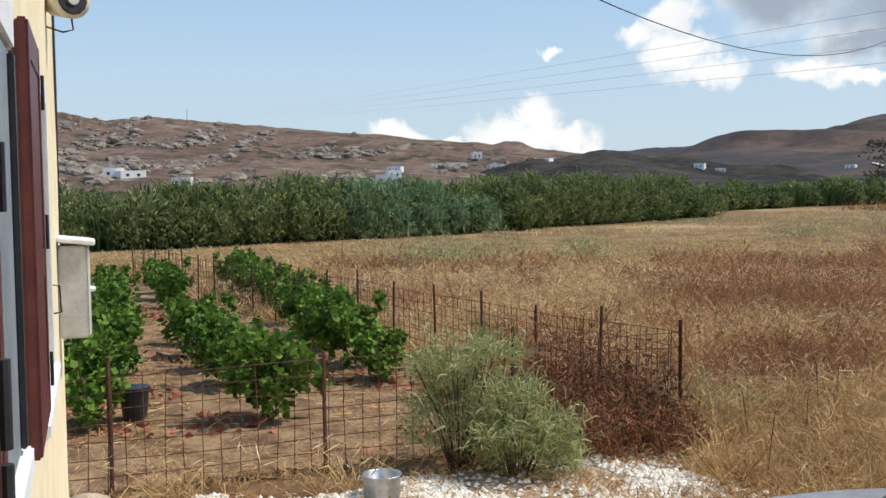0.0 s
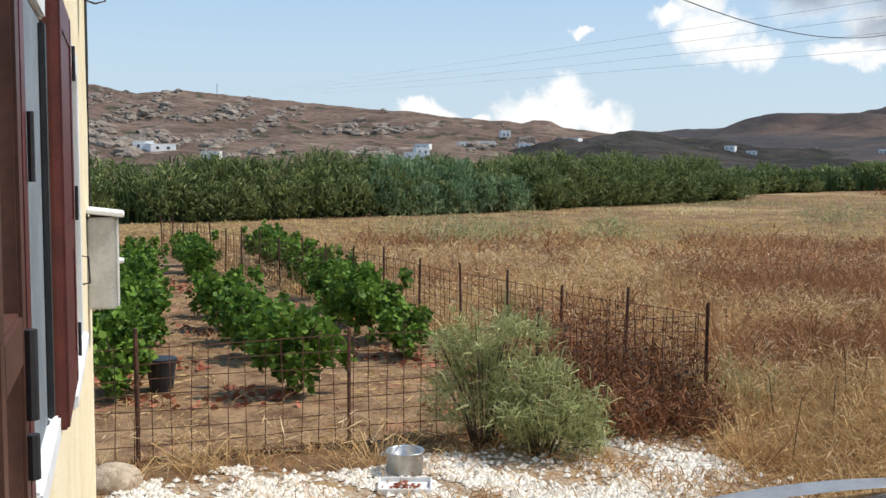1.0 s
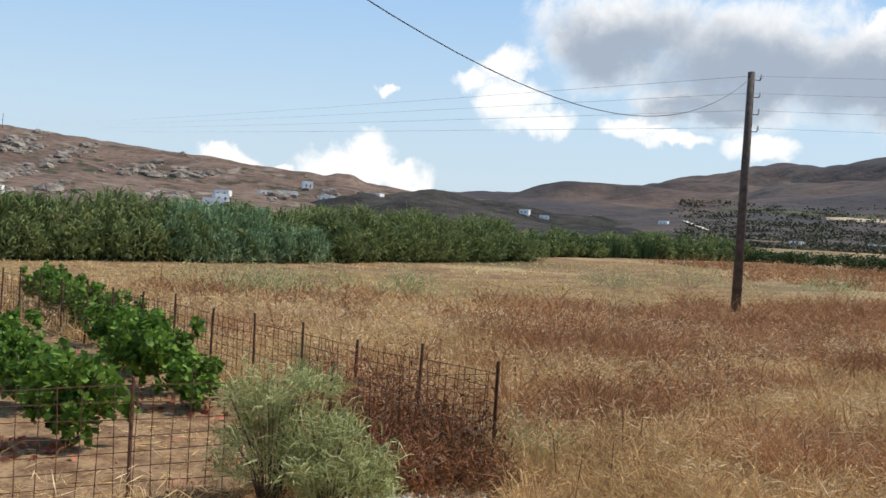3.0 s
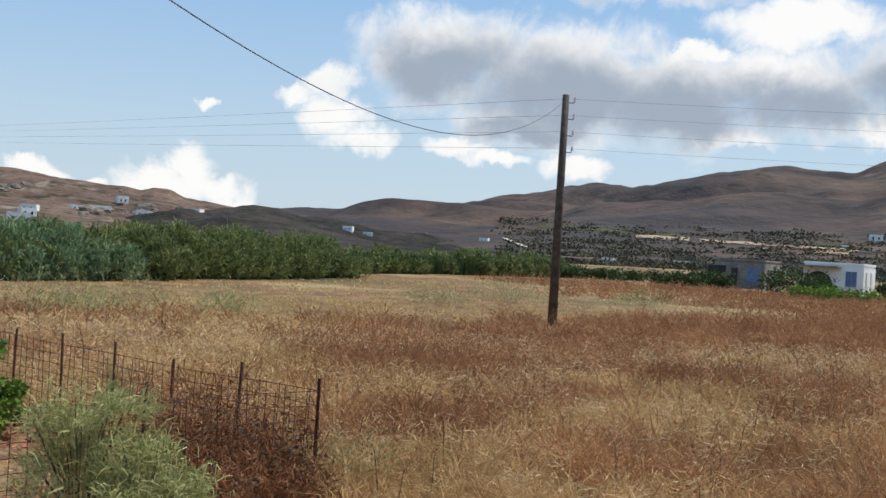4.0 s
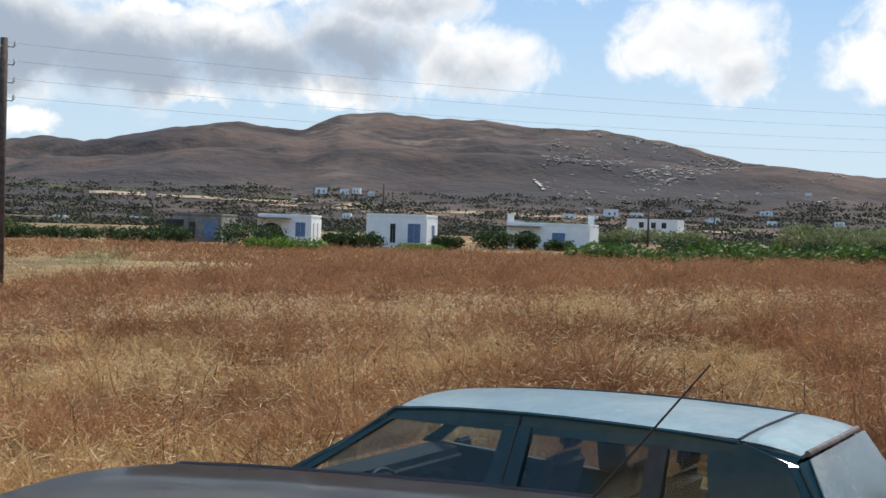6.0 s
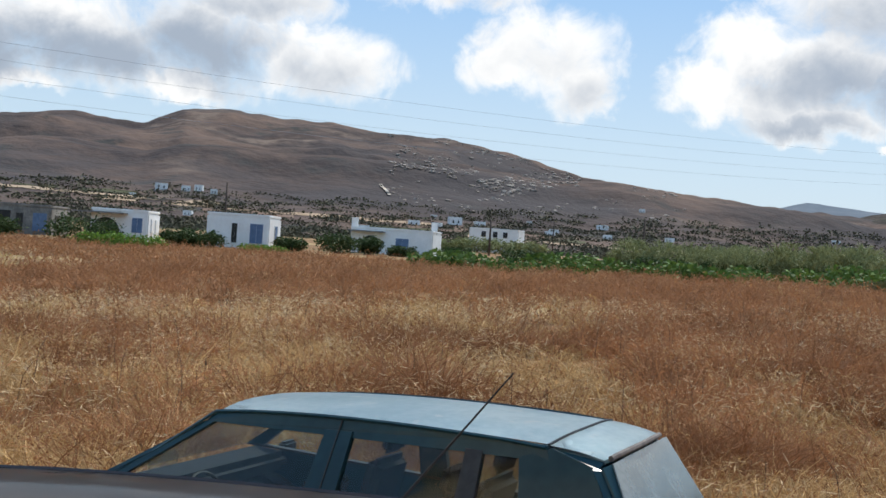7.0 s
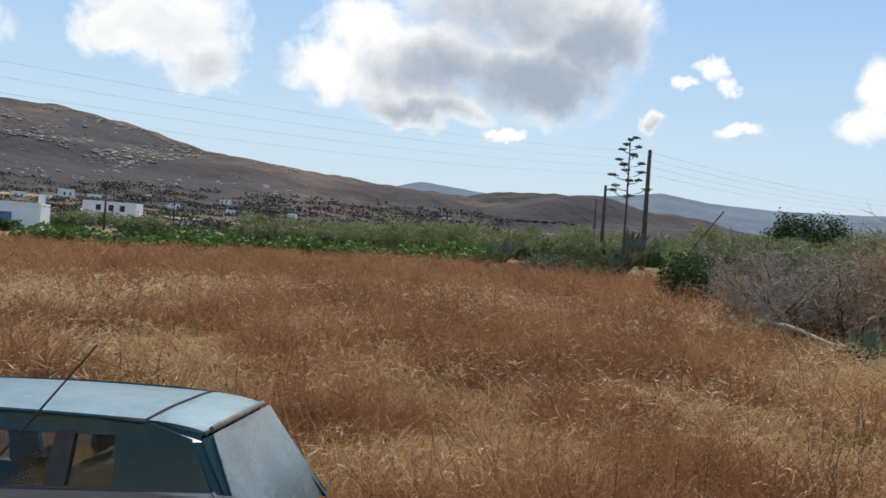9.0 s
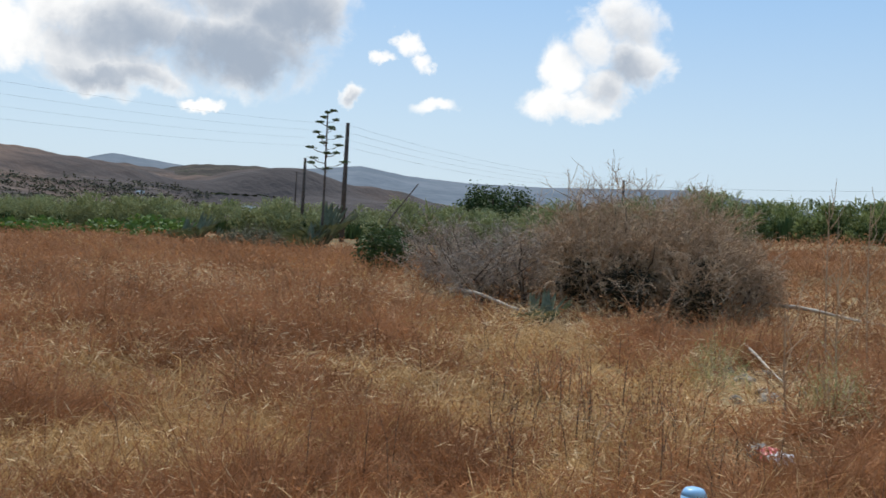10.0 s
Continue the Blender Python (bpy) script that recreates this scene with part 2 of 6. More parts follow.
GREY_BOX = material("grey_plastic", (0.42, 0.42, 0.40), (0.56, 0.56, 0.54), 6.0, 0.6)
CREAM = material("cream_plastic", (0.66, 0.62, 0.52), (0.76, 0.73, 0.64), 6.0, 0.45)
BLACK = material("black_rubber", (0.012, 0.012, 0.013), (0.03, 0.03, 0.032), 20.0, 0.7)
BLUE_PAINT = material("blue_shutters", (0.085, 0.14, 0.24), (0.13, 0.20, 0.32), 2.0, 0.6)
# near-black panels paint the darkness of unlit rooms and porches
DARK_HOLE = material("painted_interior_dark", (0.02, 0.02, 0.022), (0.05, 0.045, 0.04), 2.0, 0.9)
# one teal paint in two tones: sides coloured as shaded, roof as sunlit
CAR_BLUE = material("shaded_teal_paint", (0.007, 0.034, 0.048), (0.013, 0.050, 0.066), 1.5, 0.35, 0.0, coat=0.3, sheen=0.2)
CAR_ROOF = material("sunlit_teal_paint", (0.36, 0.50, 0.545), (0.50, 0.62, 0.645), 2.4, 0.38, 0.25, coat=0.35, spots=[((0.56, 0.62, 0.62), 5.0, 0.58, 0.72)])
CAR_DARK = material("dark_brown_car_paint", (0.016, 0.010, 0.008), (0.026, 0.017, 0.014), 3.0, 0.32, 0.0, coat=0.7, sheen=0.3)
# pale tone paints the sky's reflection on the dark car's bonnet
BONNET_GLARE = material("bonnet_sky_glare", (0.50, 0.49, 0.48), (0.62, 0.61, 0.60), 5.0, 0.25, 0.3, coat=0.6)
TRIM = material("black_trim", (0.015, 0.015, 0.017), (0.03, 0.03, 0.032), 15.0, 0.5)
CHROME = material("chrome", (0.6, 0.6, 0.6), (0.7, 0.7, 0.7), 9.0, 0.2, 1.0)
SEAL = material("faded_seal", (0.10, 0.085, 0.078), (0.19, 0.165, 0.15), 14.0, 0.8)
SEAT = material("grey_seat_cloth", (0.03, 0.032, 0.036), (0.06, 0.06, 0.065), 20.0, 0.95)
STEEL = material("dull_steel", (0.42, 0.42, 0.42), (0.6, 0.6, 0.6), 14.0, 0.38, 0.85)
GLASS = glass_material("car_glass", (0.84, 0.88, 0.87))
# opaque grey for the dust and, painted in, the sky mirrored by the glass
DUSTY = material("dusty_sky_glass", (0.05, 0.075, 0.08), (0.125, 0.155, 0.16), 3.5, 0.2, coat=0.6, spots=[((0.05, 0.06, 0.065), 2.0, 0.56, 0.66)])
PALE_STONE = material("pale_stone", (0.17, 0.14, 0.108), (0.40, 0.345, 0.275), 9.0, 0.95, bump=0.8, bump_scale=20.0)
ROCK = material("granite", (0.14, 0.108, 0.086), (0.32, 0.265, 0.21), 0.25, 0.95, bump=0.5, bump_scale=0.8)
HILL_A = material("rocky_hill", (0.10, 0.064, 0.046), (0.195, 0.130, 0.094), 0.03, 0.97, bump=1.0, bump_scale=0.12, spots=[((0.05, 0.05, 0.026), 0.09, 0.56, 0.62), ((0.27, 0.215, 0.165), 0.055, 0.58, 0.68)])
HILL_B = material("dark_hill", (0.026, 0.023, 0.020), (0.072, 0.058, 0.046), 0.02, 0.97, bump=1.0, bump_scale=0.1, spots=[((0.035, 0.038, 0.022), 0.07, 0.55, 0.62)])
# base tones darkened to hold the cloud shadow on the mountain
HILL_C = material("mountain", (0.054, 0.042, 0.039), (0.15, 0.101, 0.076), 0.006, 0.97, bump=0.55, bump_scale=0.03, spots=[((0.052, 0.05, 0.045), 0.02, 0.54, 0.68), ((0.20, 0.15, 0.115), 0.011, 0.58, 0.72), ((0.062, 0.054, 0.053), 0.0021, 0.46, 0.6)])
# distance haze is put into this bluish colour
HILL_D = material("hill_painted_haze", (0.10, 0.125, 0.15), (0.15, 0.175, 0.20), 0.004, 1.0)
FIELD_TAN = material("tan_field", (0.28, 0.195, 0.125), (0.40, 0.295, 0.195), 0.03, 0.97)
ROAD_PALE = material("pale_track", (0.46, 0.39, 0.31), (0.62, 0.55, 0.45), 0.1, 0.97)


# ---- building helpers ----
def np_mesh(name, verts, faces, mat, smooth=False):
    """An object from numpy vertices and equal-sized faces."""
    me = bpy.data.meshes.new(name)
    n, k = faces.shape
    me.vertices.add(len(verts))
    me.vertices.foreach_set("co", np.ascontiguousarray(verts, dtype=np.float32).ravel())
    me.loops.add(n * k)
    me.loops.foreach_set("vertex_index", np.ascontiguousarray(faces, dtype=np.int32).ravel())
    me.polygons.add(n)
    me.polygons.foreach_set("loop_start", np.arange(0, n * k, k, dtype=np.int32))
    me.polygons.foreach_set("loop_total", np.full(n, k, dtype=np.int32))
    me.polygons.foreach_set("use_smooth", np.full(n, smooth, dtype=bool))
    me.materials.append(mat)
    me.update(calc_edges=True)
    return new(name, me)


def part(name, bm, mat, parent=None, label="", smooth=False):
    me = bpy.data.meshes.new(name)
    bmesh.ops.recalc_face_normals(bm, faces=bm.faces)
    bm.to_mesh(me)
    bm.free()
    me.materials.append(mat)
    for p in me.polygons:
        p.use_smooth = smooth
    ob = new(name, me)
    if parent:
        ob.parent = parent
    if label:
        tagged(ob, label)
    return ob


def adopt(ob, parent):
    ob.parent = parent
    return ob


def box(bm, size, m=None, bevel=0.0):
    """A bevelled box of that size round the pose m."""
    m = m or Matrix.Identity(4)
    made = bmesh.ops.create_cube(bm, size=1.0, matrix=m @ Matrix.Diagonal((*size, 1)))
    if bevel:
        edges = {e for v in made["verts"] for e in v.link_edges}
        bmesh.ops.bevel(bm, geom=list(edges), offset=bevel, segments=2, affect="EDGES")
    return bm


def boxes(*specs, bevel=0.0):
    bm = bmesh.new()
    for size, place in specs:
        box(bm, size, place if isinstance(place, Matrix) else Matrix.Translation(place), bevel)
    return bm


def tube(bm, pts, r0, r1=None, sides=6):
    """A tapered tube along points."""
    r1 = r0 if r1 is None else r1
    pts = [Vector(p) for p in pts]
    rings = []
    for k, p in enumerate(pts):
        way = (pts[min(k + 1, len(pts) - 1)] - pts[max(k - 1, 0)]).normalized()
        a = way.orthogonal().normalized()
        b = way.cross(a)
        r = r0 + (r1 - r0) * k / (len(pts) - 1)
        rings.append([bm.verts.new(p + r * (math.cos(2 * math.pi * j / sides) * a + math.sin(2 * math.pi * j / sides) * b)) for j in range(sides)])
    for u, v in zip(rings, rings[1:]):
        off = min(range(sides), key=lambda o: (v[o].co - u[0].co).length)
        for j in range(sides):
            bm.faces.new((u[j], u[(j + 1) % sides], v[(j + 1 + off) % sides], v[(j + off) % sides]))
    bm.faces.new(rings[0][::-1])
    bm.faces.new(rings[-1])
    return bm


def prism(bm, pts, depth):
    """A flat polygon given thickness along depth."""
    a = [bm.verts.new(p) for p in pts]
    b = [bm.verts.new(Vector(p) + Vector(depth)) for p in pts]
    bm.faces.new(a)
    bm.faces.new(b[::-1])
    for k in range(len(a)):
        j = (k + 1) % len(a)
        bm.faces.new((a[k], b[k], b[j], a[j]))
    return bm


rng = np.random.default_rng(7)


def smooth(x, lo, hi):
    u = np.clip((np.asarray(x, float) - lo) / (hi - lo), 0, 1)
    return u * u * (3 - 2 * u)


def ground_z(x, y):
    x, y = np.asarray(x, float), np.asarray(y, float)
    base = 0.0105 * np.clip(x, -150, 150)
    rise = smooth(x, 6, 30) * np.exp(-(np.clip(y - 2, 0, None) / 30.0) ** 2)
    bank = 1.8 * smooth(-y, 4, 22) * smooth(x, 15, 50)
    ripple = 0.035 * np.sin(x * 0.9 + 1.3 * np.sin(y * 0.5)) * np.sin(y * 0.7 + x * 0.2) * smooth(np.hypot(x, y), 8, 14)
    return base + rise + bank + ripple


def gz(x, y):
    return float(ground_z(x, y))


def wobble(x, y, scale, seed=0.0):
    """Cheap smooth noise, -1 to 1."""
    s = scale
    return (np.sin(x * s + 1.7 * np.sin(y * s * 0.8 + seed) + seed) + np.sin(y * s * 1.3 + 2.1 * np.sin(x * s * 0.7 + 2 * seed)) + np.sin((x + y) * s * 2.3 + seed * 3) * 0.6) / 2.6


def blades(name, root, height, width, lean, mat, droop=0.35, heading=None):
    """Bent tapering blades, one island each."""
    n = len(root)
    turn = rng.uniform(0, 2 * np.pi, n)
    side = np.stack([np.cos(turn), np.sin(turn), np.zeros(n)], 1)
    la = rng.uniform(0, 2 * np.pi, n) if heading is None else heading
    out = np.stack([np.cos(la), np.sin(la), np.zeros(n)], 1) * (lean * height)[:, None]
    up = np.array([0, 0, 1.0])
    mid = root + out * 0.35 + up * (height * 0.6)[:, None]
    tip = root + out * (1 + droop) + up * (height * rng.uniform(0.85, 1.0, n))[:, None]
    w = side * (width / 2)[:, None]
    v = np.stack([root - w, root + w, mid - w * 0.8, mid + w * 0.8, tip], 1).reshape(-1, 3)
    base = (np.arange(n) * 5)[:, None]
    f = np.stack([base + np.array([0, 1, 3]), base + np.array([0, 3, 2]), base + np.array([2, 3, 4])], 1).reshape(-1, 3)
    return np_mesh(name, v, f, mat)


def strips(name, root, mid, tip, width, mat):
    """Thin bent strips through three points, one island each."""
    n = len(root)
    side = np.cross(tip - root, rng.normal(size=(n, 3)))
    side /= np.linalg.norm(side, axis=1)[:, None] + 1e-9
    w = side * (np.asarray(width) / 2)[:, None]
    v = np.stack([root - w, root + w, mid - w * 0.8, mid + w * 0.8, tip], 1).reshape(-1, 3)
    base = (np.arange(n) * 5)[:, None]
    f = np.stack([base + np.array([0, 1, 3]), base + np.array([0, 3, 2]), base + np.array([2, 3, 4])], 1).reshape(-1, 3)
    return np_mesh(name, v, f, mat)


def bent(root, length, heading, rise, curl, turn=0.5):
    """Middle and tip of strips that set off at an angle of rise and curl over (radians)."""
    def way(a, e):
        return np.stack([np.cos(a) * np.cos(e), np.sin(a) * np.cos(e), np.sin(e)], 1)
    mid = root + way(heading, rise) * (length * 0.55)[:, None]
    tip = mid + way(heading + rng.normal(0, turn, len(root)), rise - curl) * (length * 0.5)[:, None]
    return mid, tip


def leaf_quads(centre, size, flat=0.4, slim=0.36):
    """Kite-shaped leaves, turned at random."""
    n = len(centre)
    a = rng.normal(size=(n, 3))
    a[:, 2] *= 1 - flat
    a /= np.linalg.norm(a, axis=1)[:, None] + 1e-9
    b = np.cross(a, rng.normal(size=(n, 3)))
    b /= np.linalg.norm(b, axis=1)[:, None] + 1e-9
    s = size[:, None]
    v = np.stack([centre - a * s * 0.5, centre + b * s * slim, centre + a * s * 0.6, centre - b * s * slim], 1).reshape(-1, 3)
    f = (np.arange(n) * 4)[:, None] + np.array([0, 1, 2, 3])
    return v, f


def crown_points(blobs, n):
    """Points in ellipsoids (x, y, z, rx, ry, rz), thick towards the skin, with lumps and gaps."""
    blobs = np.array(blobs, float)
    weight = np.prod(blobs[:, 3:], axis=1) ** 0.67
    pick = rng.choice(len(blobs), n, p=weight / weight.sum())
    d = rng.normal(size=(n, 3))
    d /= np.linalg.norm(d, axis=1)[:, None]
    lump = 1 + 0.22 * np.sin(d[:, 0] * 5 + pick) * np.sin(d[:, 1] * 6 + 2 * pick) + 0.15 * np.sin(d[:, 2] * 9 + pick * 3)
    r = rng.uniform(0.15, 1, n) ** 0.45 * lump * rng.uniform(0.85, 1.1, n)
    return blobs[pick, :3] + d * blobs[pick, 3:] * r[:, None]


def leafy(name, blobs, n, size, mat, flat=0.4, slim=0.36):
    v, f = leaf_quads(crown_points(blobs, n), rng.uniform(0.6, 1.3, n) * size, flat, slim)
    return np_mesh(name, v, f, mat)


def empty(name, m, label, category, group="", kind=""):
    ob = new(name)
    ob.matrix_world = m
    return tagged(ob, label, category, group, kind)


def polar(azimuth, d):
    return -math.sin(radians(azimuth)) * d, math.cos(radians(azimuth)) * d


# ---- plan of the vineyard and the ground's uses ----
CORNER, FRONT, SIDE = np.array([1.22, 9.9]), np.array([0.906, 0.423]), np.array([-0.6, 0.8])


def in_vineyard(x, y, grow=0.0):
    return ((x - CORNER[0]) * 0.8 + (y - CORNER[1]) * 0.6 < grow) & ((x - CORNER[0]) * -0.423 + (y - CORNER[1]) * 0.906 > -grow) & (y < 30 + 0.3 * x)


def gravel_amount(x, y):
    """1 on the pebbled yard before the fence and under the cars, 0 in the field."""
    before = (x - CORNER[0]) * 0.423 - (y - CORNER[1]) * 0.906
    strip = smooth(before + 0.25 * wobble(x, y, 2.9, 2.0), 0.35, 0.9) * smooth(1.7 + 0.6 * wobble(x, y, 1.9) - x, 0, 0.8)
    yard = smooth(6.4 + 0.5 * wobble(x, y, 1.4) - np.hypot(x, y), 0, 0.8)
    return np.maximum(strip, yard)


# ---- ground: one sheet out to the horizon ----
def polar_sheet(name, radii, azimuths, height, mat):
    r, a = np.meshgrid(radii, np.radians(azimuths), indexing="ij")
    x, y = -np.sin(a) * r, np.cos(a) * r
    v = np.stack([x, y, height(x, y)], -1).reshape(-1, 3)
    nr, na = r.shape
    i, j = np.meshgrid(np.arange(nr - 1), np.arange(na - 1), indexing="ij")
    q = i * na + j
    f = np.stack([q, q + 1, q + na + 1, q + na], -1).reshape(-1, 4)
    return np_mesh(name, v, f, mat, smooth=True)


ground = polar_sheet("ground", np.concatenate([[0.01], np.geomspace(1.5, 4600, 130)]), np.linspace(-180, 180, 361), ground_z, SOIL)
tagged(ground, "dry brown earth with straw litter reaching the hills", "ground", kind="structure")


def patch(name, inside, step, x0, x1, y0, y1, lift, mat, label):
    """A thin layer of another soil, following the ground."""
    xs, ys = np.arange(x0, x1, step), np.arange(y0, y1, step)
    x, y = np.meshgrid(xs, ys, indexing="ij")
    keep = inside(x, y)
    v = np.stack([x, y, ground_z(x, y) + lift], -1).reshape(-1, 3)
    n = len(ys)
    i, j = np.nonzero(keep[:-1, :-1] & keep[1:, :-1] & keep[:-1, 1:] & keep[1:, 1:])
    q = i * n + j
    ob = np_mesh(name, v, np.stack([q, q + n, q + n + 1, q + 1], -1), mat, smooth=True)
    return tagged(ob, label, "ground", kind="structure")


patch("vineyard_soil", lambda x, y: in_vineyard(x, y, 0.1), 0.3, -26, 4, 4, 32, 0.02, VINE_SOIL, "bare pale brown vineyard soil with dry litter")
patch("gravel_yard", lambda x, y: gravel_amount(x, y) > 0.3, 0.12, -8, 8, -7, 10, 0.012, GRAVEL, "pale gravel yard mixed with brown earth")


# ---- hills ----
class Hill:
    """A range from its foot to its crest; the skyline is given by azimuth and elevation."""

    def __init__(self, skyline, foot, crest, power, rough_m, seed):
        self.az, self.el = np.array(sorted(skyline)).T
        self.foot, self.crest, self.power, self.rough, self.seed = foot, crest, power, rough_m, seed

    def top(self, a):
        return 2.4 + self.crest * np.tan(np.radians(np.interp(a, self.az, self.el)))

    def height(self, a, r):
        s = np.clip((r - self.foot) / (self.crest - self.foot), 0, 1)
        over = np.clip((r - self.crest) / (self.crest - self.foot), 0, 1)
        x, y = -np.sin(np.radians(a)) * r, np.cos(np.radians(a)) * r
        k = 6.0 / (self.crest - self.foot)
        fold = wobble(x, y, k, self.seed) + 0.6 * wobble(x, y, 2.7 * k, self.seed + 2) + 0.35 * wobble(x, y, 6.5 * k, self.seed + 5)
        fine = 0.12 * wobble(x, y, 19 * k, self.seed + 7)
        z0 = 1.0
        z = z0 + (self.top(a) - z0) * (s ** self.power - 0.9 * over) + self.rough * (fold * 4 * s * (1 - s) * smooth(s, 0.02, 0.45) * (over == 0) + fine * s)
        return z - 3.0 * (s <= 0)

    def place(self, a, e):
        """The spot on the slope that is seen at that azimuth and elevation."""
        r = np.linspace(self.foot, self.crest, 400)
        k = np.argmax(np.degrees(np.arctan2(self.height(np.full(400, a), r) - 2.4, r)) >= e)
        k = k if k else 399
        x, y = polar(a, r[k])
        return x, y, float(self.height(a, r[k])), r[k]

    def build(self, name, mat, label, da=0.12, rows=90):
        a = np.arange(self.az[0], self.az[-1] + da, da)
        r = np.concatenate([np.linspace(self.foot, self.crest, rows), np.linspace(self.crest, 1.5 * self.crest - 0.5 * self.foot, 12)[1:]])
        rr, aa = np.meshgrid(r, a, indexing="ij")
        v = np.stack([-np.sin(np.radians(aa)) * rr, np.cos(np.radians(aa)) * rr, self.height(aa, rr)], -1).reshape(-1, 3)
        nr, na = rr.shape
        i, j = np.meshgrid(np.arange(nr - 1), np.arange(na - 1), indexing="ij")
        q = i * na + j
        return tagged(np_mesh(name, v, np.stack([q, q + na, q + na + 1, q + 1], -1).reshape(-1, 4), mat, smooth=True), label, "hill", kind="structure")


hill_a = Hill([(60, 3.0), (40, 4.3), (26.5, 4.1), (24.3, 3.7), (22, 3.95), (19, 3.7), (13.4, 3.23), (8, 2.75), (4.5, 2.36), (3.2, 2.3), (2.5, 2.5), (1.6, 2.4), (0.75, 1.93), (-1.1, 1.68), (-4, 1.2), (-9, 0.2)], 330, 760, 0.95, 5.0, 1.0)
hill_a.build("rocky_hill", HILL_A, "rocky brown hillside with boulders and dry scrub", da=0.16)
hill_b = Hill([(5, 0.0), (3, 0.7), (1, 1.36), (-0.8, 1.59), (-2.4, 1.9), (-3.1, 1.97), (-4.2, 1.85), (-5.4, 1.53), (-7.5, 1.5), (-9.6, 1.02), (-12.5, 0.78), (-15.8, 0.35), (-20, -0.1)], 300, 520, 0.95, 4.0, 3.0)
hill_b.build("dark_hill", HILL_B, "low dark hill with scrub")
hill_c = Hill([(4, 1.0), (-1, 1.5), (-5.6, 1.78), (-9.2, 2.24), (-12.8, 2.48), (-15.9, 3.1), (-17.7, 3.44), (-20, 4.0), (-22, 4.37), (-24, 4.15), (-28.4, 5.17), (-32, 5.7), (-33.8, 5.5), (-35.7, 5.36), (-37.6, 6.32), (-39.5, 6.64), (-42.3, 6.4),
               (-46.3, 6.35), (-47.8, 6.05), (-52.4, 5.97), (-56.3, 5.3), (-60.6, 4.16), (-65.9, 3.67), (-70.4, 3.25), (-75.1, 2.9), (-77.1, 2.3), (-84, 1.6), (-92, 1.0)], 330, 1500, 1.25, 20.0, 5.0)
hill_c.build("mountain", HILL_C, "long grey-brown mountain with scrub slopes", da=0.2, rows=120)
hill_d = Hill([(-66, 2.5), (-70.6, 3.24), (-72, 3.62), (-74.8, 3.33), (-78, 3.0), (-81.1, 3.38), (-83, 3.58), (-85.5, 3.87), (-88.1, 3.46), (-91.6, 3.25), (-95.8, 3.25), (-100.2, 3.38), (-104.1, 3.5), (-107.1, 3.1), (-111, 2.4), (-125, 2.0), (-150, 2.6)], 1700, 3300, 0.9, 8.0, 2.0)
hill_d.build("far_hills", HILL_D, "far hills painted bluish with haze on the horizon", da=0.3, rows=40)
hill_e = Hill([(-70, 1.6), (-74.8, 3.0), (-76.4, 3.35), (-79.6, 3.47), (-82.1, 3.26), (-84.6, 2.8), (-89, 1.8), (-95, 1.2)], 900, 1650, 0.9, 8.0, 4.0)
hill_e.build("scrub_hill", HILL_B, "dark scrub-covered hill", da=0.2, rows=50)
hill_f = Hill([(60, 3.0), (80, 2.6), (110, 2.2), (140, 2.5), (180, 2.0), (209, 2.4)], 900, 1600, 1.0, 10.0, 6.0)
hill_f.build("hills_behind", HILL_A, "brown hills closing the valley", da=1.5, rows=20)


# ---- poles and wires ----
def sag_line(a, b, sag, n=24):
    a, b = Vector(a), Vector(b)
    return [a.lerp(b, k / n) - Vector((0, 0, 4 * sag * (k / n) * (1 - k / n))) for k in range(n + 1)]


def pole(x, y, top, r, label, arms=True, lean=(0.0, 0.0), base=None):
    z0 = gz(x, y) if base is None else base
    ob = empty("utility_pole", pose(x, y, z0), label, "pole", "utility poles")
    h = top - z0
    part("shaft", tube(bmesh.new(), [(0, 0, -0.6), (lean[0] * 0.5, lean[1] * 0.5, h * 0.5), (lean[0], lean[1], h)], r * 1.25, r * 0.85, 10), POLE_WOOD, ob, smooth=True)
    if arms:
        for k in range(4):
            z = h - 0.25 - 0.55 * k
            bm = tube(bmesh.new(), [(0.0, 0, z), (r + 0.16, 0, z), (r + 0.2, 0, z + 0.1)], 0.018, 0.018, 5)
            part("insulator_pin", bm, RUSTED, ob)
            bm = tube(bmesh.new(), [(r + 0.2, 0, z + 0.06), (r + 0.2, 0, z + 0.13), (r + 0.2, 0, z + 0.2)], 0.055, 0.03, 8)
            part("insulator", bm, WHITE, ob, "white porcelain insulator")
    return ob


P1, P6 = (11.57, 31.9), polar(-84.8, 77.0)
pole(*P1, 7.88, 0.13, "tall dark creosoted wooden utility pole in the weeds")
pole(*P6, 2.4 + 77.0 * math.tan(radians(6.2)), 0.17, "dark wooden utility pole beside a flowering agave")
for a, d, e in [(-82.5, 95.0, 4.1), (-100.37, 115.0, 3.87), (-40.2, 170.0, 2.64), (-55.05, 150.0, 1.63), (-63.6, 150.0, 2.22), (-82.0, 170, 3.3), (-58.6, 300, 2.1)]:
    x, y = polar(a, d)
    pole(x, y, 2.4 + d * math.tan(radians(e)), 0.15, "distant dark wooden utility pole", arms=d < 120)
tx, ty, tz, tr = hill_a.place(20.07, 3.6)
pole(tx, ty, tz + 9.5, 0.16, "thin wooden pole on the ridge", arms=False, base=tz)

wire_set = empty("overhead_wires", pose(0, 0, 0), "four thin overhead wires between wooden poles", "wires")
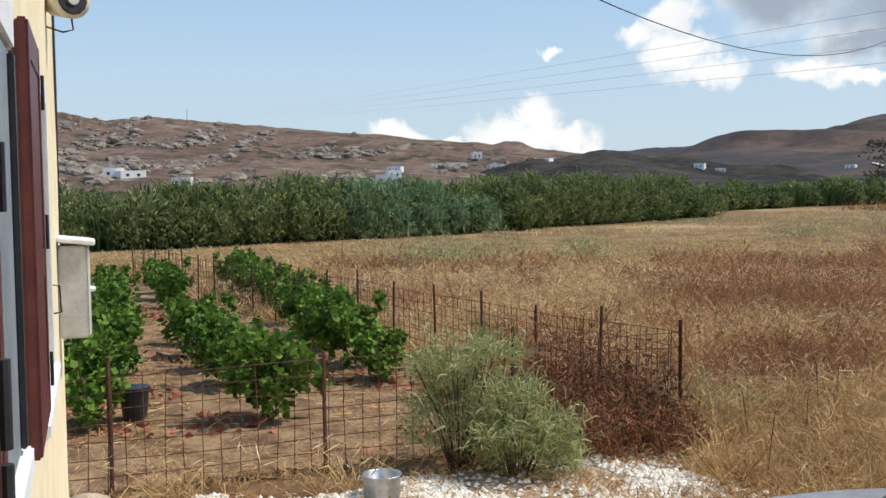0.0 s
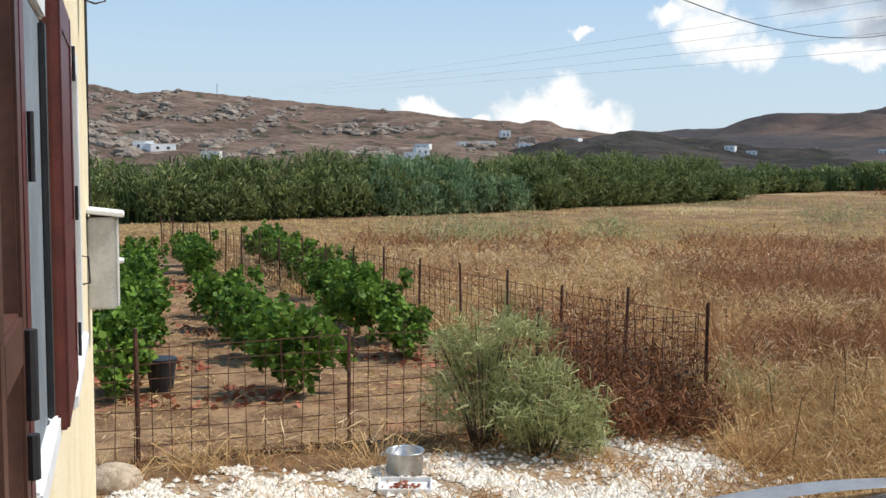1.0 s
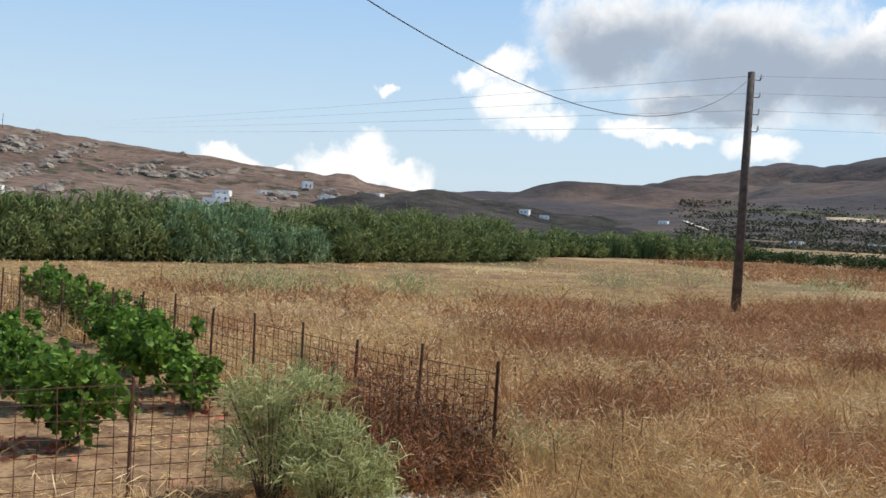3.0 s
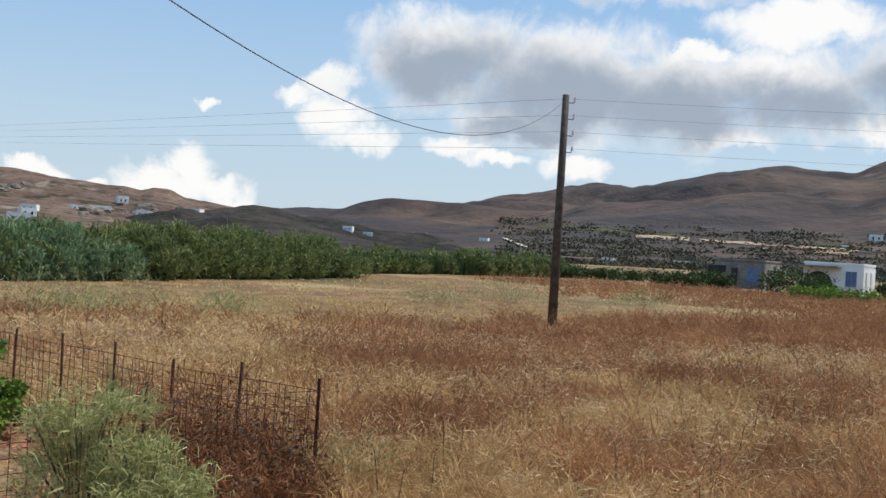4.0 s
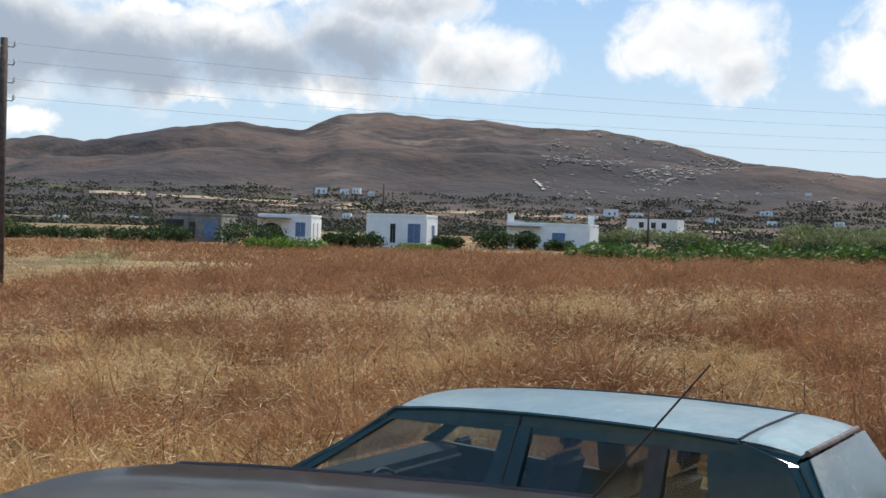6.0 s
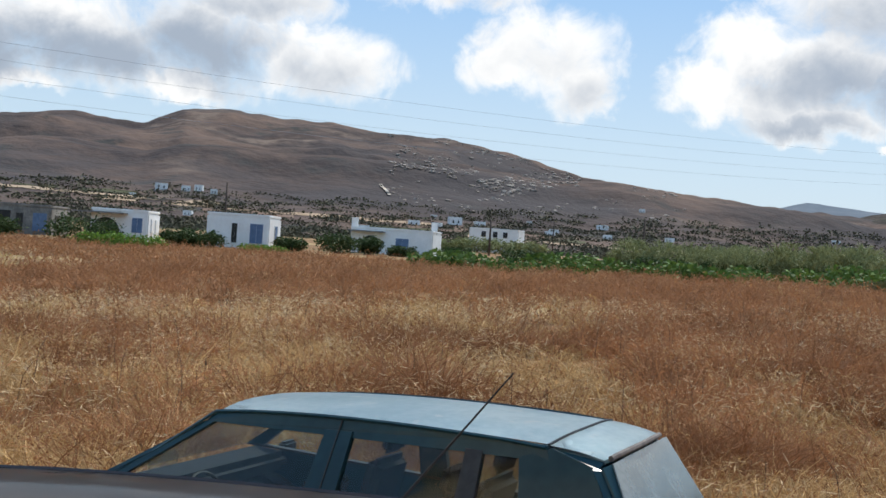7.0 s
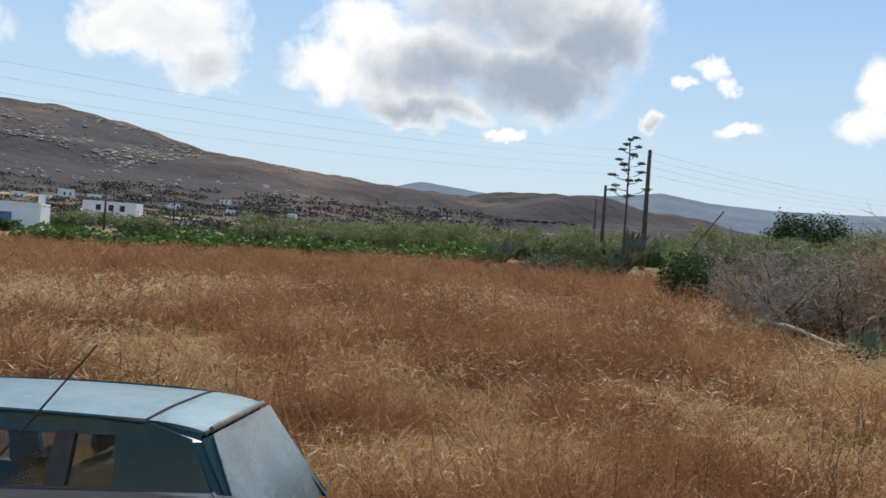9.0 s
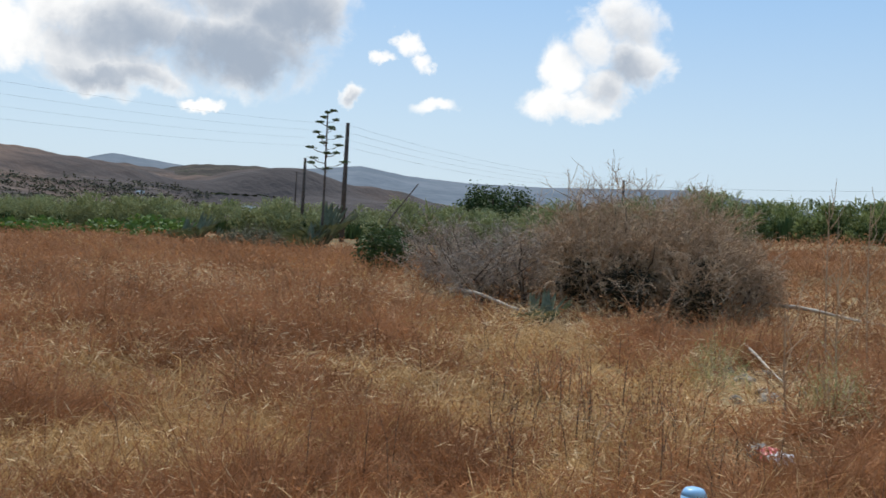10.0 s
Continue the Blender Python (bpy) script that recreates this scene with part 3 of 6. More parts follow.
for k in range(4):
    z = 7.75 - 0.55 * k
    p6z = 2.4 + 77.0 * math.tan(radians(6.2)) - 0.15 - 0.55 * k
    p7 = polar(-100.37, 115.0)
    for a, b, sag, thick in [((tx, ty, tz + 9 - 0.7 * k), (P1[0], P1[1], z), 3.0, 0.007), ((P1[0], P1[1], z), (P6[0], P6[1], p6z), 1.0, 0.0045), ((P6[0], P6[1], p6z), (p7[0], p7[1], 10.2 - 0.3 * k), 0.8, 0.007)]:
        part("wire", tube(bmesh.new(), sag_line(a, b, sag), thick, thick, 4), WIRE_GREY, wire_set)
part("wire", tube(bmesh.new(), sag_line((*polar(-100.37, 115.0), 9.6), (*polar(-125, 115.0), 11.0), 0.5), 0.012, 0.012, 4), WIRE_GREY, wire_set)
drop = part("service_cable", tube(bmesh.new(), sag_line((-7.0, 0.0, 7.75), (P1[0], P1[1], 7.7), 3.1, 40), 0.008, 0.008, 6), WIRE)
tagged(drop, "thick black service cable sagging from house to pole", "cable")


# ---- the house beside the camera: yellow stucco wall with windows ----
V = 25.3
WALL = Matrix.Translation((-0.17 * math.cos(radians(V)), -0.17 * math.sin(radians(V)), 0)) @ Matrix.Rotation(radians(V), 4, "Z")
# in the wall's own axes: y along the wall away from the camera, x out of the wall, z up
house = empty("stucco_house", WALL, "yellow stucco house with maroon shutters and white trim", "house")
LENGTH = 6.9
openings = [(3.35, 4.35, 1.72, 2.74), (0.55, 1.45, 1.72, 2.95)]


def wall_with_openings(y0, y1, z0, z1, holes, thick):
    bm = bmesh.new()
    ys = sorted({y0, y1, *[h[0] for h in holes], *[h[1] for h in holes]})
    for a, b in zip(ys, ys[1:]):
        mine = [h for h in holes if h[0] <= a and h[1] >= b]
        spans = [(z0, z1)] if not mine else [(z0, mine[0][2]), (mine[0][3], z1)]
        for lo, hi in spans:
            box(bm, (thick, b - a, hi - lo), Matrix.Translation((-thick / 2, (a + b) / 2, (lo + hi) / 2)))
    bmesh.ops.remove_doubles(bm, verts=bm.verts, dist=1e-4)
    return bm


part("wall_front", wall_with_openings(-8.0, LENGTH, -0.3, 5.2, openings, 0.3), STUCCO, house)
part("wall_end", boxes(((4.0, 0.3, 5.5), (-2.3, LENGTH - 0.15, 2.45))), STUCCO, house)
part("wall_back", boxes(((0.3, LENGTH + 8.0, 5.5), (-4.45, LENGTH / 2 - 4.0, 2.45))), STUCCO, house)
part("wall_near_end", boxes(((4.0, 0.3, 5.5), (-2.3, -7.85, 2.45))), STUCCO, house)
part("roof", boxes(((4.8, LENGTH + 8.3, 0.18), (-2.2, LENGTH / 2 - 4.0, 5.3)), bevel=0.03), WHITE, house)


def shutter(y0, y1, z0, z1, x0=0.012, t=0.042):
    """A panelled shutter folded back against the wall."""
    mid, cz = (y0 + y1) / 2, (z0 + z1) / 2
    made = part("shutter", boxes(((0.012, y1 - y0 - 0.02, z1 - z0 - 0.02), (x0 + 0.006, mid, cz))), MAROON, house, "maroon-painted wooden shutter folded back")
    for y in (y0 + 0.0375, y1 - 0.0375):
        part("stile", boxes(((t - 0.012, 0.075, z1 - z0), (x0 + 0.006 + t / 2, y, cz)), bevel=0.006), MAROON, made)
    for z, w in ((z1 - 0.045, 0.09), (z0 + 0.055, 0.11), (z0 + (z1 - z0) * 0.42, 0.09)):
        part("rail", boxes(((t - 0.014, y1 - y0 - 0.15, w), (x0 + 0.006 + t / 2, mid, z)), bevel=0.004), MAROON, made)
    for lo, hi in ((z0 + 0.11, z0 + (z1 - z0) * 0.42 - 0.045), (z0 + (z1 - z0) * 0.42 + 0.045, z1 - 0.09)):
        part("panel", boxes(((0.016, y1 - y0 - 0.15, hi - lo), (x0 + t * 0.72, (y0 + y1) / 2, (lo + hi) / 2)), bevel=0.003), MAROON, made)
    for k in (0.12, 0.5, 0.88):
        z = z0 + (z1 - z0) * k
        part("hinge", tube(bmesh.new(), [(x0 + t + 0.006, y1 - 0.012, z - 0.05), (x0 + t + 0.006, y1 - 0.012, z), (x0 + t + 0.006, y1 - 0.012, z + 0.05)], 0.005, 0.005, 8), TRIM, made)
    return made


for y0, y1, z0, z1 in openings:
    b = 0.09
    trim = boxes(((0.03, b, z1 - z0 + 2 * b), (0.015, y0 - b / 2, (z0 + z1) / 2)), ((0.03, b, z1 - z0 + 2 * b), (0.015, y1 + b / 2, (z0 + z1) / 2)),
                 ((0.03, y1 - y0, b), (0.015, (y0 + y1) / 2, z1 + b / 2)), bevel=0.004)
    part("window_surround", trim, WHITE, house, "white painted window surround")
    part("window_sill", boxes(((0.22, y1 - y0 + 0.2, 0.05), (-0.06, (y0 + y1) / 2, z0 - 0.026)), bevel=0.008), WHITE, house)
    win = part("window", boxes(((0.05, 0.06, z1 - z0), (-0.2, y0 + 0.03, (z0 + z1) / 2)), ((0.05, 0.06, z1 - z0), (-0.2, y1 - 0.03, (z0 + z1) / 2)), ((0.05, 0.06, z1 - z0), (-0.2, (y0 + y1) / 2, (z0 + z1) / 2)),
                               ((0.05, y1 - y0, 0.06), (-0.2, (y0 + y1) / 2, z1 - 0.03)), ((0.05, y1 - y0, 0.06), (-0.2, (y0 + y1) / 2, z0 + 0.03)), bevel=0.004), WHITE, house)
    part("pane", boxes(((0.006, y1 - y0 - 0.1, z1 - z0 - 0.1), (-0.2, (y0 + y1) / 2, (z0 + z1) / 2))), GLASS, win)
    # dark board behind the pane stands in for the unlit room
    part("dark_room_panel", boxes(((0.02, y1 - y0 - 0.05, z1 - z0), (-0.27, (y0 + y1) / 2, (z0 + z1) / 2))), DARK_HOLE, win)
shutter(2.66, 3.25, 1.76, 2.82)
shutter(1.50, 1.66, 1.66, 3.2)
# one blue-grey slab stands in for the strip between the shutters
BLUE_GREY = material("blue_grey_strip", (0.17, 0.20, 0.22), (0.25, 0.28, 0.30), 7.0, 0.6, bump=0.2)
board = part("jamb_board", boxes(((0.04, 0.44, 0.76), (0.022, 1.93, 2.295)), bevel=0.004), BLUE_GREY, house, "blue-grey stand-in board beside the window")
# black strip standing for the louvre's dark edge
part("seal", boxes(((0.012, 0.045, 0.74), (0.048, 2.12, 2.295)), bevel=0.003), TRIM, board)
part("lintel", boxes(((0.05, 0.5, 0.12), (0.026, 1.93, 2.738)), bevel=0.005), WHITE, house)
part("ledge", boxes(((0.06, 0.5, 0.05), (0.031, 1.93, 1.888)), bevel=0.005), WHITE, house)
# half-open brown casement of the nearest window
leaf = part("casement", boxes(((0.045, 0.05, 1.5), (0.035, 1.50, 2.3)), ((0.045, 0.05, 1.5), (0.035, 1.24, 2.3)), ((0.045, 0.22, 0.07), (0.035, 1.37, 2.18)), bevel=0.005), BROWN, house, "brown wooden casement frame with iron hinge")
for z in (2.02, 2.10, 2.16):
    part("hinge", tube(bmesh.new(), [(0.064, 1.5, z - 0.03), (0.064, 1.5, z), (0.064, 1.5, z + 0.03)], 0.009, 0.009, 8), TRIM, leaf)
part("shutter_hook", tube(bmesh.new(), [(0.0, 4.6, 2.02), (0.05, 4.6, 2.01), (0.055, 4.6, 1.9), (0.0, 4.6, 1.89)], 0.005, 0.005, 5), TRIM, house)

meter = empty("meter_box", WALL @ pose(0.0, 6.25, 1.58), "grey electricity meter box with sloped lid on the stucco wall", "meter box")
part("case", boxes(((0.155, 0.34, 0.52), (0.08, 0, 0.26)), bevel=0.01), GREY_BOX, meter)
part("lid", boxes(((0.21, 0.40, 0.025), Matrix.Translation((0.10, 0, 0.545)) @ Matrix.Rotation(radians(7), 4, "Y")), bevel=0.006), WHITE, meter)
mdoor = part("door", boxes(((0.014, 0.32, 0.49), (0.166, 0, 0.26)), bevel=0.004), WHITE, meter)
part("knob", tube(bmesh.new(), [(0.172, -0.1, 0.27), (0.19, -0.1, 0.27), (0.2, -0.1, 0.27)], 0.018, 0.012, 8), WHITE, mdoor)
part("conduit", tube(bmesh.new(), [(0.012, 6.45, 2.1), (0.012, 6.46, 3.0), (0.012, 6.44, 4.6)], 0.008, 0.008, 6), TRIM, house)

siren = empty("wall_floodlight", WALL @ pose(0, 5.6, 3.36), "cream round wall lamp on an iron bracket", "wall lamp")
part("housing", tube(bmesh.new(), [(0.05, 0.1, 0.02), (0.09, 0.0, 0.01), (0.13, -0.10, 0.0)], 0.075, 0.095, 14), CREAM, siren, smooth=True)
part("lens", tube(bmesh.new(), [(0.13, -0.101, 0.0), (0.134, -0.11, 0.0), (0.136, -0.115, 0.0)], 0.075, 0.07, 14), BLACK, siren, "dark round front")
part("lens_ring", tube(bmesh.new(), [(0.135, -0.114, 0.0), (0.137, -0.119, 0.0), (0.138, -0.121, 0.0)], 0.03, 0.028, 12), GREY_BOX, siren)
part("bracket", tube(bmesh.new(), [(-0.01, 0.0, -0.12), (0.08, -0.01, -0.15), (0.13, -0.04, -0.14), (0.12, -0.02, -0.06)], 0.005, 0.005, 6), RUSTED, siren)
rock = bmesh.new()
bmesh.ops.create_icosphere(rock, subdivisions=3, radius=0.21)
for v in rock.verts:
    v.co *= 1 + 0.18 * noise.noise(v.co * 4)
    v.co.z *= 0.6
TAN_STONE = material("tan_stone", (0.32, 0.24, 0.16), (0.55, 0.44, 0.32), 9.0, 0.95, bump=0.8, bump_scale=25.0)
stone = part("corner_stone", rock, TAN_STONE, smooth=True)
sx, sy = -3.46, 7.15
stone.location = (sx, sy, gz(sx, sy) + 0.06)
tagged(stone, "rounded pale stone at the foot of the wall", "stone")


# ---- vineyard fence ----
def fence_run(a, way, steps, spacing, skip=()):
    ob = empty("mesh_fence", pose(0, 0, 0), "rusty welded-mesh fence on thin iron posts", "fence")
    total = spacing * steps
    for k in range(steps + 1):
        x, y = a + way * spacing * k
        if k in skip:
            continue
        h = 1.10 + 0.05 * math.sin(k * 2.3)
        z = gz(x, y)
        part("post", tube(bmesh.new(), [(x, y, z - 0.2), (x + 0.01 * math.sin(k * 5), y, z + h * 0.5), (x + 0.03 * math.sin(k * 3.1), y + 0.02 * math.sin(k * 1.7), z + h)], 0.019, 0.017, 6), RUSTED, ob)
    step_h = 0.15
    rod = None
    for k in range(int(total / step_h) + 1):
        x, y = a + way * (step_h * k)
        if rod is None:
            rod = part("upright_wire", tube(bmesh.new(), [(0, 0, 0.0), (0.008, 0.006, 0.5), (0, 0, 0.98)], 0.0046, 0.0046, 3), RUSTED, ob)
            one = rod
        else:
            one = new("upright_wire", rod.data)
            one.parent = ob
        one.matrix_local = pose(x, y, gz(x, y) + 0.01, 1.2 * math.sin(k * 1.9), 1.2 * math.sin(k * 2.7), 40 * k)
    for r in range(8):
        z = 0.04 + 0.133 * r
        pts = [(*(a + way * d), gz(*(a + way * d)) + z + 0.012 * math.sin(d * 2 + r)) for d in np.linspace(0, total, max(6, int(total * 2)))]
        part("line_wire", tube(bmesh.new(), pts, 0.0044, 0.0044, 3), RUSTED, ob)
    return ob


fence_run(CORNER, -FRONT, 5, 1.74)
fence_run(CORNER, SIDE, 18, 1.17)


# ---- vines ----
def vine(variant):
    ob = empty("grape_vine", pose(0, 0, 0), "bushy green grape vine on a short gnarled trunk", "vine", "vines in the vineyard")
    bm = bmesh.new()
    tube(bm, [(0, 0, -0.05), (0.04, 0.02, 0.15), (-0.02, 0.03, 0.32)], 0.045, 0.035, 7)
    for k in range(5):
        t = k * 1.26 + variant
        tube(bm, [(-0.02, 0.03, 0.3), (0.2 * math.cos(t), 0.2 * math.sin(t), 0.5), (0.42 * math.cos(t), 0.42 * math.sin(t), 0.75 + 0.1 * math.sin(3 * t))], 0.022, 0.008, 5)
    part("trunk", bm, BARK, ob)
    blobs = [(0, 0, 0.52, 0.34, 0.34, 0.30)]
    for k in range(6):
        t = k * 1.05 + variant * 1.7
        blobs.append((0.36 * math.cos(t), 0.36 * math.sin(t), 0.50 + 0.2 * math.sin(t * 2 + variant), 0.21, 0.21, 0.24))
    blobs += [(0.1 * math.cos(variant * 2), 0.12, 0.88, 0.2, 0.2, 0.2), (-0.2, -0.1 * variant, 0.82, 0.18, 0.2, 0.17)]
    for k in range(9):
        t = k * 0.7 + variant * 2.3
        q = 0.3 + 0.25 * ((k * 0.37 + variant * 0.2) % 1)
        blobs.append((q * 1.25 * math.cos(t), q * 1.25 * math.sin(t), 0.40 + 0.62 * ((k * 0.618 + variant * 0.3) % 1), 0.10, 0.10, 0.17))
    adopt(leafy("foliage", blobs, 1400, 0.108, VINE, 0.5, 0.42), ob)
    return ob


kinds = [vine(k) for k in range(4)]
vine_spots = [(-4.79, 9.95, 1.0), (-5.3, 11.2, 1.05), (-5.75, 12.5, 1.0), (-6.35, 13.9, 1.0), (-7.0, 15.3, 1.0), (-7.7, 16.9, 0.95), (-8.4, 18.5, 0.95), (-9.2, 20.4, 0.9), (-2.97, 10.3, 1.0), (-3.85, 12.0, 0.92), (-4.45, 13.1, 0.85), (-5.06, 14.2, 0.9),
              (-5.75, 15.5, 0.85), (-7.9, 20.4, 0.9), (-8.67, 22.0, 0.9), (-9.3, 23.4, 0.9), (-2.18, 12.6, 0.78), (-2.82, 13.6, 1.1), (-3.35, 14.8, 1.0), (-3.95, 16.3, 1.0), (-4.6, 18.0, 1.0), (-5.3, 19.5, 0.95), (-6.0, 21.0, 1.0), (-6.7, 22.4, 1.0), (-7.4, 23.8, 1.0), (-8.05, 25.1, 1.0), (-7.2, 11.4, 1.0), (-8.4, 13.4, 1.0)]
for k, (x, y, size) in enumerate(vine_spots):
    size *= 0.92
    m = pose(x, y, gz(x, y) + 0.02, 0, 0, 67 * k) @ Matrix.Diagonal((size * (0.86 + 0.14 * math.sin(k * 4.1)), size * (0.86 + 0.14 * math.cos(k * 2.7)), size * (0.96 + 0.08 * math.sin(k * 1.9)), 1))
    if k < 4:
        kinds[k].matrix_basis = m
    else:
        copy_thing(kinds[k % 4], Matrix.Identity(4)).matrix_basis = m

# fallen red leaves and white stones on the vineyard soil
n = 7000
c = np.stack([rng.uniform(-9, 0.5, n), rng.uniform(9.5, 21, n), np.zeros(n)], 1)
c = c[in_vineyard(c[:, 0], c[:, 1], -0.3) & (wobble(c[:, 0], c[:, 1], 1.7, 4.0) > 0.15)]
c[:, 2] = ground_z(c[:, 0], c[:, 1]) + 0.045
v, f = leaf_quads(c, rng.uniform(0.05, 0.12, len(c)), 0.9)
RED_LEAF = material("red_dry_leaves", (0.22, 0.06, 0.035), (0.42, 0.16, 0.09), 3.0, 0.8, island=0.7)
tagged(np_mesh("fallen_leaves", v, f, RED_LEAF), "reddish fallen leaves on the vineyard soil", "leaf litter", kind="stuff")

n = 16000
c = np.stack([rng.uniform(-10, 1, n), rng.uniform(8, 22, n), np.zeros(n)], 1)
c = c[in_vineyard(c[:, 0], c[:, 1], -0.05) & (wobble(c[:, 0], c[:, 1], 2.2, 6.0) + 0.6 * wobble(c[:, 0], c[:, 1], 5.1, 1.0) > -0.25)]
c[:, 2] = ground_z(c[:, 0], c[:, 1]) + rng.uniform(0.025, 0.06, len(c))
v, f = leaf_quads(c, rng.uniform(0.05, 0.16, len(c)), 0.93, 0.06)
tagged(np_mesh("dry_litter", v, f, STRAW), "dry straw litter on the vineyard soil", "litter", kind="stuff")
bucket = empty("dark_bucket", pose(-4.42, 10.3, gz(-4.42, 10.3) + 0.02), "dark brown plastic bucket among the vines", "bucket")
part("pail", tube(bmesh.new(), [(0, 0, 0), (0, 0, 0.17), (0, 0, 0.34)], 0.12, 0.16, 16), TRIM, bucket, smooth=False)
part("rim", tube(bmesh.new(), [(0, 0, 0.325), (0, 0, 0.34), (0, 0, 0.352)], 0.17, 0.168, 16), TRIM, bucket)


# ---- yard things ----
pot = empty("steel_pot", pose(-1.33, 7.72, gz(-1.33, 7.72) + 0.02), "dull steel cooking pot on white gravel", "pot")
bm = bmesh.new()
rings = []
for r, z in [(0.0, 0.0), (0.135, 0.0), (0.145, 0.02), (0.145, 0.17), (0.155, 0.178), (0.152, 0.184), (0.138, 0.175), (0.136, 0.02), (0.0, 0.012)]:
    rings.append([bm.verts.new((r * math.cos(2 * math.pi * k / 24), r * math.sin(2 * math.pi * k / 24), z)) for k in range(24)] if r else [bm.verts.new((0, 0, z))])
for u, v in zip(rings, rings[1:]):
    for k in range(24):
        j = (k + 1) % 24
        if len(u) == 1:
            bm.faces.new((u[0], v[k], v[j]))
        elif len(v) == 1:
            bm.faces.new((u[k], u[j], v[0]))
        else:
            bm.faces.new((u[k], u[j], v[j], v[k]))
part("bowl", bm, STEEL, pot, smooth=True)
for s in (-1, 1):
    part("handle", tube(bmesh.new(), [(s * 0.145, -0.04, 0.14), (s * 0.185, -0.035, 0.145), (s * 0.185, 0.035, 0.145), (s * 0.145, 0.04, 0.14)], 0.006, 0.006, 6), STEEL, pot)
tray = empty("white_tray", pose(-1.26, 7.32, gz(-1.26, 7.32) + 0.03, 4, 0, 8), "white tray with reddish food scraps on gravel", "tray")
bm = boxes(((0.40, 0.24, 0.012), (0, 0, 0)), ((0.40, 0.016, 0.04), (0, 0.116, 0.02)), ((0.40, 0.016, 0.04), (0, -0.116, 0.02)), ((0.016, 0.216, 0.04), (0.192, 0, 0.02)), ((0.016, 0.216, 0.04), (-0.192, 0, 0.02)), bevel=0.004)
part("dish", bm, WHITE, tray)
v, f = leaf_quads(np.stack([rng.normal(0, 0.07, 60), rng.normal(0, 0.04, 60), np.full(60, 0.016)], 1), np.full(60, 0.035), 0.95)
adopt(np_mesh("food_scraps", v, f, RED_LEAF), tray)

n = 60000
c = np.stack([rng.uniform(-4.4, 3.2, n), rng.uniform(5.6, 10.0, n)], 1)
keep = (rng.uniform(0, 1, n) < 0.06 + 0.94 * smooth(wobble(c[:, 0], c[:, 1], 2.6, 1.0) + 0.5 * wobble(c[:, 0], c[:, 1], 6.0, 3.0) - 0.45 * smooth(c[:, 0], -0.9, 0.8), -0.5, 0.2)) & (gravel_amount(c[:, 0], c[:, 1]) > 0.3) & (np.hypot(c[:, 0], c[:, 1]) > 5.9) & ~in_vineyard(c[:, 0], c[:, 1], 0.1)
c = c[keep]
n = len(c)
octa = np.array([(1, 0, 0), (0, 1, 0), (-1, 0, 0), (0, -1, 0), (0, 0, 1), (0, 0, -0.4)], float)
size = rng.uniform(0.012, 0.04, n)
v = octa[None] * rng.uniform(0.6, 1.3, (n, 6, 1)) * size[:, None, None] * np.array([1, 1, 0.7])
t = rng.uniform(0, 6.3, n)
v = np.stack([v[..., 0] * np.cos(t)[:, None] - v[..., 1] * np.sin(t)[:, None], v[..., 0] * np.sin(t)[:, None] + v[..., 1] * np.cos(t)[:, None], v[..., 2]], -1)
v += np.concatenate([c, (ground_z(c[:, 0], c[:, 1]) + 0.02)[:, None]], 1)[:, None]
tri = np.array([(0, 1, 4), (1, 2, 4), (2, 3, 4), (3, 0, 4), (1, 0, 5), (2, 1, 5), (3, 2, 5), (0, 3, 5)])
f = ((np.arange(n) * 6)[:, None, None] + tri).reshape(-1, 3)
tagged(np_mesh("white_pebbles", v.reshape(-1, 3), f, PEBBLE), "loose white pebbles along the fence", "pebbles", kind="stuff")


